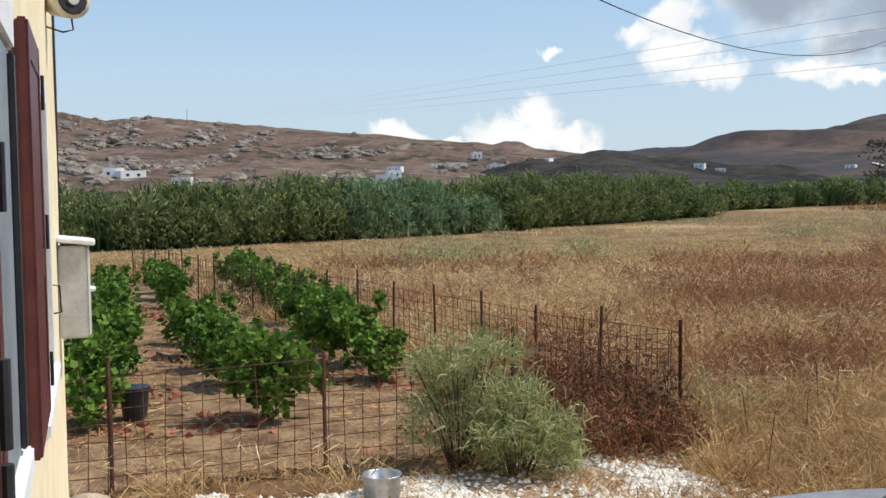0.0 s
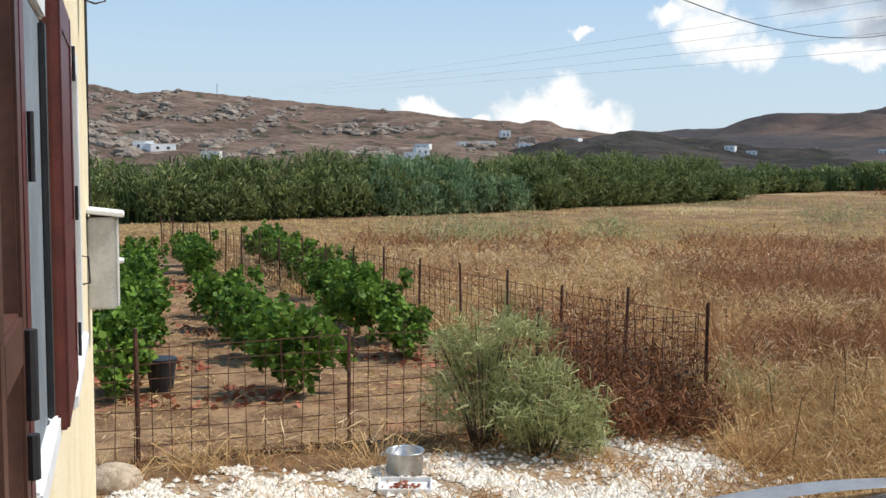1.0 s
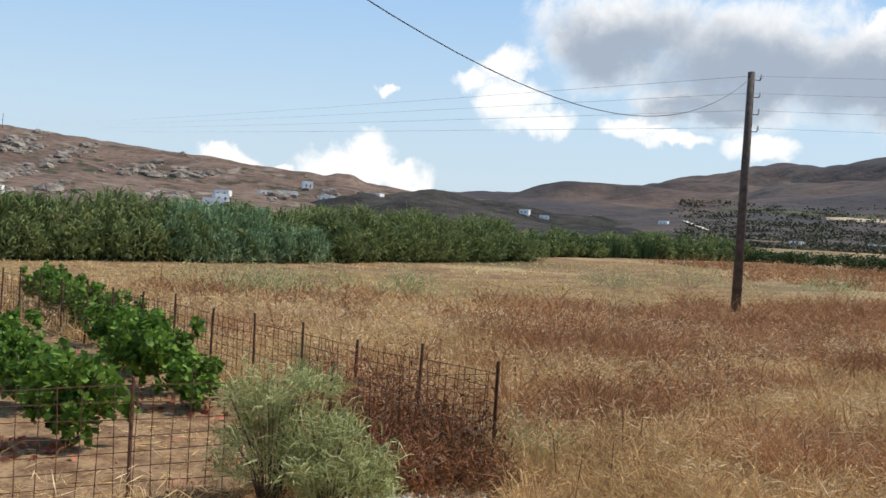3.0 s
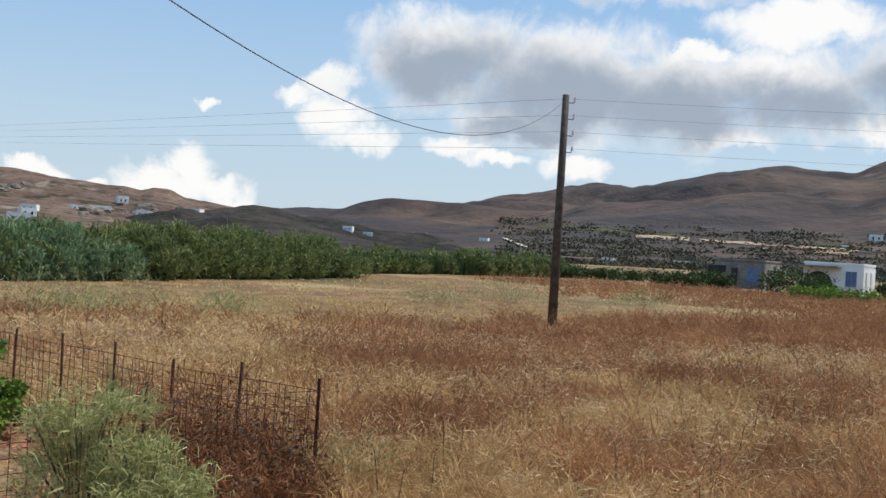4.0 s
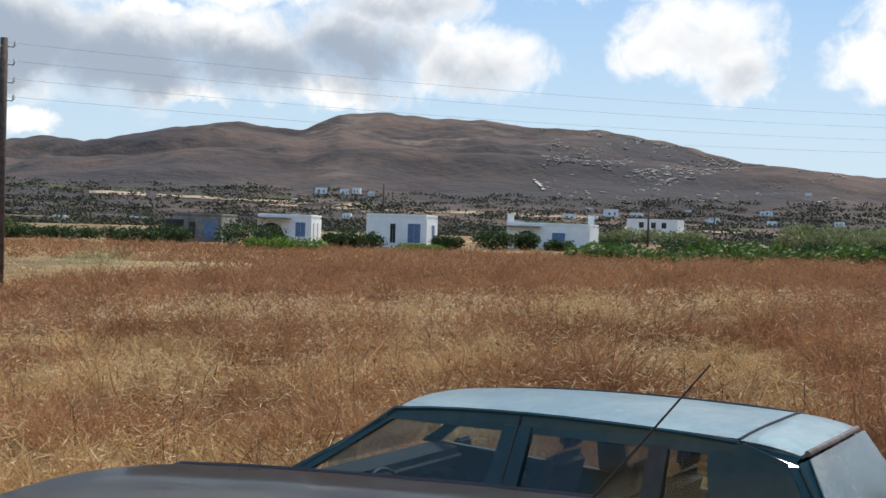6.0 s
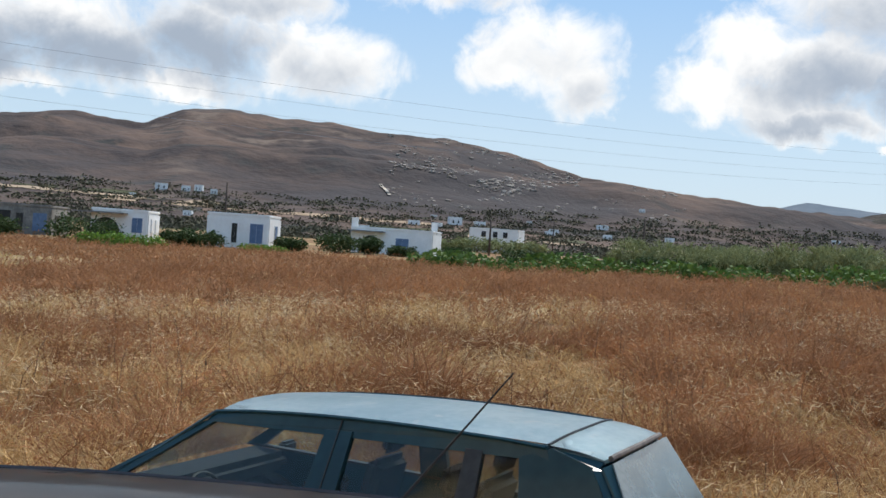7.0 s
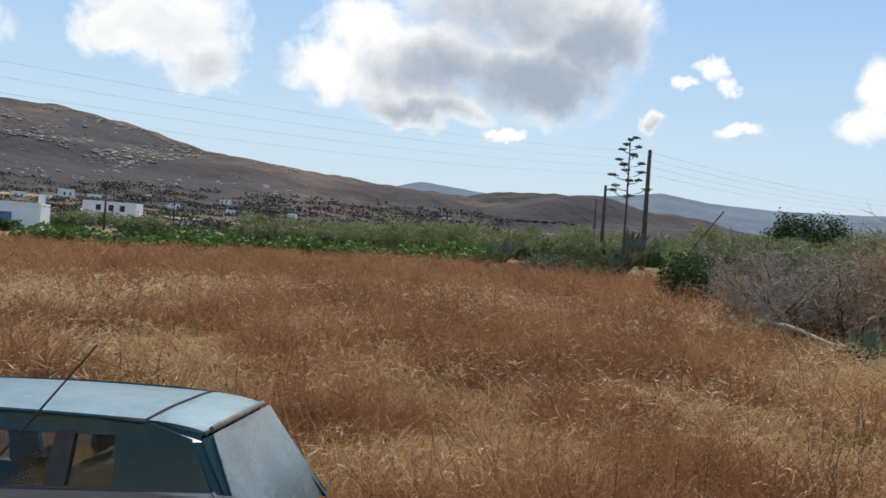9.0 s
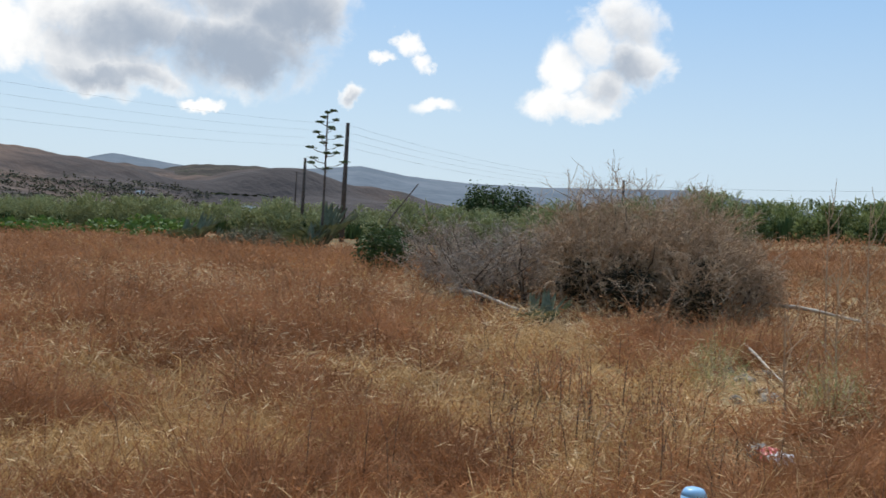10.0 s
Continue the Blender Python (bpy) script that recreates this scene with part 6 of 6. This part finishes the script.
TAN = "tan leafless tamarisk thicket of fine dry twigs"
GREY = "low grey mound of dead brushwood on the bank"
for x, y, r, h in [(26.2, -0.6, 1.3, 1.6), (24.6, -1.2, 1.5, 2.0), (22.9, -1.5, 1.3, 1.8), (25.2, -2.2, 1.6, 2.2), (23.2, -2.5, 1.3, 1.9)]:
    brushwood(x, y, r, h, 16, GREY_TWIG, GREY, dense=(8, 8, 4), upright=0.15)
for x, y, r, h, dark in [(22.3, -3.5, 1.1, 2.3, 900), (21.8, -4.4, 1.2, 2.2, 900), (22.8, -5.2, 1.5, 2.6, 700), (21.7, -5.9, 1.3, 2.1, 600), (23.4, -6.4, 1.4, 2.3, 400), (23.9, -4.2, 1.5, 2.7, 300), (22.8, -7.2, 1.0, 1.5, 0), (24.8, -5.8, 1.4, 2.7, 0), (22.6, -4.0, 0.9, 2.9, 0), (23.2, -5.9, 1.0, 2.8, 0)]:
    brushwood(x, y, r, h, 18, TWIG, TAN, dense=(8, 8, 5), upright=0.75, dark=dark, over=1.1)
for a, d, r, h in [(-87.6, 29.8, 0.95, 1.45)]:
    x, y = polar(a, d)
    bush("green_bush", x, y, r, h, 3600, 0.09, DARK_LEAF, "dark green bush in the hedge bank")
for a, d, r, h in [(-80.4, 46, 1.5, 1.1), (-79.2, 45, 1.1, 0.8), (-92.0, 29, 1.0, 0.9)]:
    x, y = polar(a, d)
    shaggy("grey_shrub", x, y, r, h, 1800, 0.03, DRY_LEAF, "low grey-green rounded shrub on the bank", "shrub", core=(500, 0.14, DRY_LEAF))


def agave(x, y, size, n, label, stalk=0.0):
    ob = empty("agave", pose(x, y, gz(x, y)), label, "agave")
    for k in range(n):
        t, u = k * 2.4, 0.25 + 0.75 * ((k * 0.618) % 1)
        out, up = Vector((math.cos(t), math.sin(t), 0)), Vector((0, 0, 1))
        side = Vector((-math.sin(t), math.cos(t), 0))
        bm = bmesh.new()
        rows = []
        for q in (0, 0.25, 0.5, 0.75, 1):
            c2 = out * size * q * (0.35 + 0.65 * u) + up * size * (q * (1.25 - 0.9 * u) - 0.35 * u * q * q)
            w = size * 0.085 * (1 - q) ** 0.6 * (0.8 + q) + 0.004
            rows.append([bm.verts.new(c2 - side * w + up * 0.03 * size), bm.verts.new(c2 - up * 0.015 * size), bm.verts.new(c2 + side * w + up * 0.03 * size)])
        for p, q2 in zip(rows, rows[1:]):
            bm.faces.new((p[0], p[1], q2[1], q2[0]))
            bm.faces.new((p[1], p[2], q2[2], q2[1]))
        bmesh.ops.solidify(bm, geom=bm.faces[:], thickness=0.02 * size)
        part("leaf", bm, AGAVE, ob)
    if stalk:
        st = part("flower_stalk", tube(bmesh.new(), [(0, 0, 0), (0.02, 0, stalk * 0.5), (0.1, 0.05, stalk)], 0.075, 0.025, 8), POLE_WOOD, ob, "dark dry flower stalk")
        for k in range(19):
            z = stalk * (0.56 + 0.44 * k / 18)
            t = k * 2.4
            ln = 0.95 - 0.68 * k / 18
            e = (ln * math.cos(t), ln * math.sin(t), z + ln * 0.3)
            part("flower_branch", tube(bmesh.new(), [(0.05, 0.02, z), (ln * 0.6 * math.cos(t), ln * 0.6 * math.sin(t), z + ln * 0.1), e], 0.022, 0.015, 5), POLE_WOOD, st)
            tuft = leafy("seed_tuft", [(e[0], e[1], e[2] + 0.03, 0.25 - 0.08 * k / 18, 0.25 - 0.08 * k / 18, 0.06)], 70, 0.10, DARK_LEAF)
            adopt(tuft, st)
    return ob


x, y = polar(-83.8, 48)
agave(x, y, 2.6, 30, "grey-green agave with a tall dry flower stalk", stalk=2.4 + 48 * math.tan(radians(6.7)) - gz(x, y))
for a, d, s, n in [(-83.1, 46.0, 1.5, 20), (-77.0, 55, 1.8, 22), (-76.2, 57, 1.5, 20), (-97.0, 19.9, 0.8, 18), (-96.2, 20.3, 0.65, 14), (-78.0, 54, 1.0, 18)]:
    x, y = polar(a, d)
    agave(x, y, s, n, "grey-green agave rosette on the bank")
x, y = polar(-86.5, 50)
lean = part("leaning_stalk", tube(bmesh.new(), [(x, y, gz(x, y)), (x + 0.5, y - 1.0, gz(x, y) + 1.9), (x + 1.0, y - 2.2, gz(x, y) + 3.6)], 0.05, 0.03, 6), POLE_WOOD)
tagged(lean, "fallen dry agave stalk leaning over the canes", "dry stalk")

BLEACHED = material("bleached_wood", (0.30, 0.25, 0.19), (0.52, 0.46, 0.37), 6.0, 0.9)
# dead branches lying on the bank
for (a0, d0), (a1, d1), r in [((-91.4, 23.1), (-95.8, 20.4), 0.055), ((-108.5, 24.5), (-114.6, 23.2), 0.055), ((-107.5, 18.5), (-110.2, 15.2), 0.03)]:
    x0, y0 = polar(a0, d0)
    x1, y1 = polar(a1, d1)
    pts = [(x0 + (x1 - x0) * u, y0 + (y1 - y0) * u, gz(x0 + (x1 - x0) * u, y0 + (y1 - y0) * u) + 0.27 + 0.05 * math.sin(5 * u)) for u in np.linspace(0, 1, 7)]
    tagged(part("dead_branch", tube(bmesh.new(), pts, r, r * 0.5, 6), BLEACHED, smooth=True), "bleached dead branch lying on dry weeds", "branch")
# bare shrubs standing above the thicket and thin weeds before it
for a, d, h in [(-98.0, 23.5, 3.0), (-102.0, 25, 3.0), (-105.2, 25, 2.9), (-112.0, 18, 2.9), (-112.9, 14, 1.9), (-110.5, 13, 1.5), (-114.0, 18, 2.8), (-100.3, 26, 3.5)]:
    x, y = polar(a, d)
    ob = empty("bare_shrub", pose(x, y, gz(x, y)), "thin leafless grey shrub with forked twigs", "shrub")
    bm = bmesh.new()
    tube(bm, [(0, 0, -0.1), (0.08, 0.05, h * 0.5), (0.02, 0.1, h)], 0.02, 0.006, 5)
    part("stem", bm, TWIG, ob)
    for k in range(12):
        u, t = 0.3 + 0.68 * k / 12, k * 2.4 + a
        ln = 0.5 * (1.15 - u)
        part("twig", tube(bmesh.new(), [(0.05, 0.05, h * u), (ln * 0.5 * math.cos(t), ln * 0.5 * math.sin(t), h * u + 0.22), (ln * math.cos(t + 0.3), ln * math.sin(t + 0.3), h * u + 0.5)], 0.008, 0.004, 4), TWIG, ob)

# rubble on the verge
for k, (a, d, r) in enumerate([(-107.2, 17.0, 0.22), (-108.1, 16.2, 0.3), (-108.9, 15.4, 0.2), (-109.6, 14.8, 0.26), (-110.4, 14.2, 0.18), (-106.4, 17.6, 0.2), (-111.0, 15.6, 0.24), (-109.0, 17.0, 0.25), (-107.8, 14.6, 0.16)]):
    x, y = polar(a, d)
    bm = bmesh.new()
    bmesh.ops.create_icosphere(bm, subdivisions=2, radius=r * 0.5)
    for v in bm.verts:
        v.co *= 1 + 0.9 * noise.noise(v.co * 5 + Vector((k * 3.0, 0, 0)))
        v.co.z *= 0.75
    ob = part("stone", bm, PALE_STONE)
    ob.location = (x, y, gz(x, y) + r * 0.1)
    ob.rotation_euler = (0.4 * math.sin(k), 0.4 * math.cos(k * 2), k)
    tagged(ob, "pale broken stone in the weedy verge", "stone", "stones of the verge")
# rubbish on the verge
x, y = polar(-110.1, 11.4)
bag = empty("plastic_rubbish", pose(x, y, gz(x, y) + 0.12, 0, 0, 20), "crumpled white and red plastic rubbish in dry grass", "rubbish")
for name, dx, mat in (("white_bag", -0.12, WHITE), ("red_bag", 0.05, material("red_plastic", (0.5, 0.06, 0.07), (0.7, 0.14, 0.13), 9.0, 0.4)), ("grey_shoe", 0.26, CONCRETE)):
    bm = bmesh.new()
    bmesh.ops.create_icosphere(bm, subdivisions=3, radius=0.13)
    for v in bm.verts:
        v.co *= 1 + 0.5 * noise.noise(v.co * 14 + Vector((dx * 9, 0, 0)))
        v.co.z *= 0.6
        v.co.x += dx
    part(name, bm, mat, bag, smooth=False)
x, y = polar(-106.5, 8.2)
jug = empty("blue_jug", pose(x, y, gz(x, y) + 0.05), "pale blue plastic jug standing in the weeds", "jug")
SKY_BLUE = material("pale_blue_plastic", (0.20, 0.42, 0.66), (0.28, 0.50, 0.74), 8.0, 0.35)
part("shell", tube(bmesh.new(), [(0, 0, 0), (0, 0, 0.1), (0, 0, 0.3), (0, 0, 0.40)], 0.1, 0.1, 18), SKY_BLUE, jug, smooth=True)
part("cap", tube(bmesh.new(), [(0, 0, 0.40), (0, 0, 0.43), (0, 0, 0.45), (0, 0, 0.455)], 0.1, 0.055, 18), SKY_BLUE, jug, smooth=True)


# ---- grasses of the field ----
def zone(n, r0, r1, a0=-128.0, a1=32.0):
    r = np.sqrt(rng.uniform(r0 * r0, r1 * r1, n))
    a = np.radians(rng.uniform(a0, a1, n))
    return -np.sin(a) * r, np.cos(a) * r, r, np.degrees(a)


def on_car(x, y):
    u = (x - 4.834) * -0.178 + (y - 4.221) * 0.984
    w = (x - 4.834) * 0.984 + (y - 4.221) * 0.178
    u2 = (x - 1.98) * -0.441 + (y - 2.92) * 0.897
    w2 = (x - 1.98) * 0.897 + (y - 2.92) * 0.441
    return ((abs(u) < 2.4) & (abs(w) < 1.05)) | ((abs(u2) < 2.6) & (abs(w2) < 1.0))


def mown(x, y):
    """1 on the harvested strip before the canes."""
    return smooth(y - 0.12 * x + 4.0 * wobble(x, y, 0.12, 1.0), 30, 36) * smooth(34 - x * 1.2 + 4 * wobble(x, y, 0.2, 2.0), 0, 10)


def rusty(x, y):
    """Share of rust-coloured weeds."""
    r = np.hypot(x, y)
    band = smooth(r, 15, 30) * 0.78 * smooth(-np.degrees(np.arctan2(-x, y)), -2, 14) + 0.16 * smooth(r, 30, 45)
    a = np.degrees(np.arctan2(x, y))
    band = band - 0.55 * smooth(2.2 - np.abs(y - 0.25 * (x - 24)), 0, 1.4) * smooth(x, 11, 15) + 0.4 * smooth(11.5 - r, 0, 3) * smooth(a, 60, 70) * smooth(100 - a, 0, 8)
    return np.clip(band + 0.2 * smooth(x, 0.5, 5) + 0.25 * smooth(x, 3, 11) * smooth(13 - y, 0, 10) + 0.22 * smooth(np.degrees(np.arctan2(x, y)), 62, 92) * smooth(24 - r, 0, 8) + 0.5 * wobble(x, y, 0.28, 1.0) + 0.62 * wobble(x, y, 1.1, 3.0) + 0.07, 0.04, 0.97)


def beyond(x, y):
    """Past the field's far edge."""
    a = np.degrees(np.arctan2(-x, y))
    return np.hypot(x, y) > np.interp(a, [-120, -105, -92, -84, -78, -70, -60, -50, -40, -30, -20, -10, 35], [57, 58, 52, 56, 58, 70, 82, 90, 92, 94, 100, 75, 60])


def clumps(count, each, r0, r1, wide, size):
    """Clumps of curling blades: root, middle, tip, width and species of each blade."""
    x, y, r, a = zone(count, r0, r1)
    ok = ~in_vineyard(x, y, 0.05) & ~on_car(x, y) & (gravel_amount(x, y) < rng.uniform(0.03, 0.45, count)) & ~beyond(x, y) & ~((x < -2.2) & (y < 7.3)) & (np.hypot(x - 10.71, y + 3.92) > 0.9) & ((np.abs(a + 109) > 2.8) | (np.abs(r - 15.3) > 2.2) | (rng.uniform(0, 1, count) < 0.25)) & (np.hypot(x - 7.88, y + 2.25) > 0.35) & (np.hypot(x - 46.5, y - 5.2) > 2.6) & (np.hypot(x - 19.9, y + 2.5) > 0.8) & (np.hypot(x - 11.1, y - 30.6) > 1.3) & (np.hypot((x - 20.2) / 1.1, (y + 4.4) / 2.0) > 1.0) & ~((np.abs(y + 1.9 - 0.55 * (x - 21.2)) < 0.9) & (x > 19.5) & (x < 23))
    before = (x - CORNER[0]) * 0.423 - (y - CORNER[1]) * 0.906
    ok &= (before < 0) | (before > 2.6) | (x > 1.2) | (rng.uniform(0, 1, count) < 0.2 + 0.5 * smooth(x, 0.2, 1.2))
    ok &= wobble(x, y, 1.5, 7.0) + 0.7 * wobble(x, y, 3.9, 2.0) > rng.uniform(-1.1, -0.35, count)
    x, y = x[ok], y[ok]
    m = len(x)
    ru = rusty(x, y) > 0.5 + rng.normal(0, 0.2, m)
    mw = mown(x, y) > rng.uniform(0.2, 0.8, m)
    tall = (1 + 0.35 * wobble(x, y, 0.8, 6.0) + 0.3 * wobble(x, y, 2.3, 2.0)) * rng.uniform(0.55, 1.25, m) * np.where(ru, 0.70, 0.58)
    tall = np.where(mw, rng.uniform(0.10, 0.26, m), tall)
    flat = rng.uniform(0, 1, m) < np.where(ru, 0.15, 0.42)
    drift = rng.uniform(0, 2 * np.pi, m)
    wide_m = size * rng.uniform(0.5, 1.5, m)
    kind = np.where(mw, 2, np.where(ru, 1, 0))
    k = np.repeat(np.arange(m), each)
    n = len(k)
    t, q = rng.uniform(0, 2 * np.pi, n), np.sqrt(rng.uniform(0, 1, n))
    px, py = x[k] + wide_m[k] * q * np.cos(t), y[k] + wide_m[k] * q * np.sin(t)
    root = np.stack([px, py, ground_z(px, py) - 0.02], 1)
    heading = np.where(flat[k], drift[k] + rng.normal(0, 0.9, n), t + rng.normal(0, 0.7, n))
    rise = np.where(flat[k], rng.uniform(0.25, 1.0, n), 1.45 - 0.55 * q - np.abs(rng.normal(0, 0.28, n)))
    curl = np.where(ru[k], rng.uniform(-0.3, 0.9, n), rng.uniform(0.1, 2.1, n))
    ln = tall[k] * rng.uniform(0.5, 1.2, n) * (1.1 - 0.3 * q)
    mid, tip = bent(root, ln, heading, np.clip(rise, 0.1, 1.5), curl)
    low = root[:, 2] + 0.03
    tip[:, 2], mid[:, 2] = np.maximum(tip[:, 2], low), np.maximum(mid[:, 2], low)
    return root, mid, tip, np.full(n, wide) * rng.uniform(0.5, 1.5, n), kind[k]


bits = [clumps(4600, 38, 5.8, 12, 0.0085, 0.16), clumps(8200, 24, 12, 22, 0.014, 0.22), clumps(10500, 12, 22, 45, 0.022, 0.34), clumps(14000, 6, 45, 96, 0.048, 0.6)]
ROOT, MID, TIP, WIDE, KIND = (np.concatenate(b) for b in zip(*bits))
for name, k, mat, label in [("straw_grass", 0, STRAW, "curling tufts of dry straw-coloured grass"), ("rust_weeds", 1, RUST, "tufts of rust-brown dry weeds"), ("mown_stubble", 2, MOWN, "short pale stubble of the mown strip")]:
    u = KIND == k
    tagged(strips(name, ROOT[u], MID[u], TIP[u], WIDE[u], mat), label, "grass", kind="stuff")
for name, k, share, mat, label, big, slim in [("seed_heads", 1, 0.75, RUST, "rust-brown seed heads of the dry weeds", 3.2, 0.2), ("seed_fuzz", 1, 0.5, RUST, "fine rust-brown seed fuzz over the weeds", 2.4, 0.16), ("oat_heads", 0, 0.4, STRAW, "pale oat heads of the dry grass", 3.4, 0.14)]:
    u = (KIND == k) & (rng.uniform(0, 1, len(ROOT)) < share)
    n = int(u.sum())
    up = rng.uniform(0.0, 1.05, n)[:, None] ** 0.6
    c = MID[u] + (TIP[u] - MID[u]) * up + rng.normal(0, 1.6, (n, 3)) * WIDE[u][:, None]
    c[:, 2] = np.maximum(c[:, 2], ROOT[u][:, 2] + 0.04)
    v, f = leaf_quads(c, np.clip(WIDE[u] * big, 0.016, 0.16) * rng.uniform(0.6, 1.6, n), 0.1, slim)
    tagged(np_mesh(name, v, f, mat), label, "weeds", kind="stuff")
# loose broken straw lying in and over the weeds
x, y, r, a = zone(130000, 6.0, 26)
ok = ~in_vineyard(x, y, 0.1) & ~on_car(x, y) & (gravel_amount(x, y) < 0.6) & ~beyond(x, y) & (wobble(x, y, 0.9, 9.0) + 0.5 * wobble(x, y, 3.1, 4.0) > -0.1)
x, y, r = x[ok], y[ok], r[ok]
n = len(x)
c = np.stack([x, y, ground_z(x, y) + rng.uniform(0.02, 0.45, n)], 1)
v, f = leaf_quads(c, rng.uniform(0.06, 0.20, n), 0.45, 0.03)
tagged(np_mesh("loose_straw", v, f, PALE_STRAW), "loose broken pale straw among the weeds", "straw", kind="stuff")
# taller single stalks standing out of the weeds
x, y, r, a = zone(900, 7.5, 26)
ok = ~in_vineyard(x, y, 0.3) & ~on_car(x, y) & (gravel_amount(x, y) < 0.2) & ~beyond(x, y)
x, y = x[ok], y[ok]
q = rng.uniform(0, 1, (2, 150))
x, y = np.concatenate([x, 8.8 + 4.5 * q[0]]), np.concatenate([y, -0.9 - 2.6 * q[1]])
n = len(x)
h, t, lean = rng.uniform(0.6, 1.0, n), rng.uniform(0, 6.3, n), rng.uniform(0.05, 0.4, n)
tagged(blades("tall_stalks", np.stack([x, y, ground_z(x, y)], 1), h, np.full(n, 0.010), lean, BARK, droop=0.3, heading=t), "dark dry stalks standing above the weeds", "weeds", kind="stuff")
k = np.repeat(np.arange(n), 16)
up = rng.uniform(0.45, 1.0, len(k))
c = np.stack([x[k] + lean[k] * h[k] * up * np.cos(t[k]) + rng.normal(0, 0.035, len(k)), y[k] + lean[k] * h[k] * up * np.sin(t[k]) + rng.normal(0, 0.035, len(k)), ground_z(x[k], y[k]) + h[k] * up], 1)
v, f = leaf_quads(c, rng.uniform(0.02, 0.045, len(k)), 0.1, 0.3)
tagged(np_mesh("stalk_seeds", v, f, RUST), "rust-brown seeds along the dry stalks", "weeds", kind="stuff")
# weeds inside the vineyard and along the fence foot
n = 26000
x, y = rng.uniform(-9, 1.2, n), rng.uniform(6.5, 20, n)
along = (x - CORNER[0]) * -0.423 + (y - CORNER[1]) * 0.906
ok = in_vineyard(x, y, 0.35) & (rng.uniform(0, 1, n) < 0.06 + 0.94 * smooth(0.3 - abs(along), 0, 0.28) + 0.3 * smooth(wobble(x, y, 1.3, 8.0), 0.3, 0.6))
x, y = x[ok], y[ok]
n = len(x)
tagged(blades("fence_weeds", np.stack([x, y, ground_z(x, y)], 1), rng.uniform(0.05, 0.22, n), rng.uniform(0.006, 0.013, n), rng.uniform(0.2, 1.2, n), STRAW), "dry tufts along the fence and between the vines", "grass", kind="stuff")
# straw litter and tufts over the pebbled verge
n = 26000
x, y = rng.uniform(-3.6, 3.6, n), rng.uniform(6.2, 10.2, n)
before = (x - CORNER[0]) * 0.423 - (y - CORNER[1]) * 0.906
ok = (before > -0.1) & (before < 2.9) & ~on_car(x, y) & (rng.uniform(0, 1, n) < 0.10 + 0.9 * smooth(wobble(x, y, 1.9, 3.0) + 0.7 * wobble(x, y, 4.3, 6.0) + 0.5 * smooth(x, -1.6, 0.4) + 0.5 * smooth(0.5 - before, 0, 0.5), 0.25, 0.7))
x, y = x[ok], y[ok]
n = len(x)
root = np.stack([x, y, ground_z(x, y) + rng.uniform(0.0, 0.03, n)], 1)
mid, tip = bent(root, rng.uniform(0.05, 0.2, n), rng.uniform(0, 6.3, n), rng.uniform(0.1, 1.2, n), rng.uniform(0.2, 1.8, n))
mid[:, 2], tip[:, 2] = np.maximum(mid[:, 2], root[:, 2] + 0.01), np.maximum(tip[:, 2], root[:, 2] + 0.01)
near_fence = rng.uniform(0, 1, n) < 0.35
for name, u, mat, label in (("verge_straw", ~near_fence, STRAW, "dry straw and tufts over the pebbled verge"), ("verge_weeds", near_fence, RUST, "rust-brown weed litter over the pebbled verge")):
    tagged(strips(name, root[u], mid[u], tip[u], np.full(int(u.sum()), 0.009), mat), label, "grass", kind="stuff")
# green weeds in the field
for a, d, r, h in [(3.5, 33, 1.6, 1.1), (8.0, 31, 1.8, 1.3), (6.0, 32, 1.3, 1.0), (-1.8, 32, 0.9, 1.1), (-17.5, 48, 2.2, 1.3), (-13.5, 44, 1.4, 1.0), (-8.7, 10.3, 0.5, 0.55), (-25, 52, 1.5, 0.9), (-106.6, 15, 0.65, 0.9), (-112.6, 13.5, 0.6, 1.0)]:
    x, y = polar(a, d)
    shaggy("green_weed", x, y, r, h, 800, 0.02 if d > 20 else 0.008, SHRUB, "thin grey-green weed standing in the dry field", "weed", stretch=(1.3, 0.8), spread=1.3)
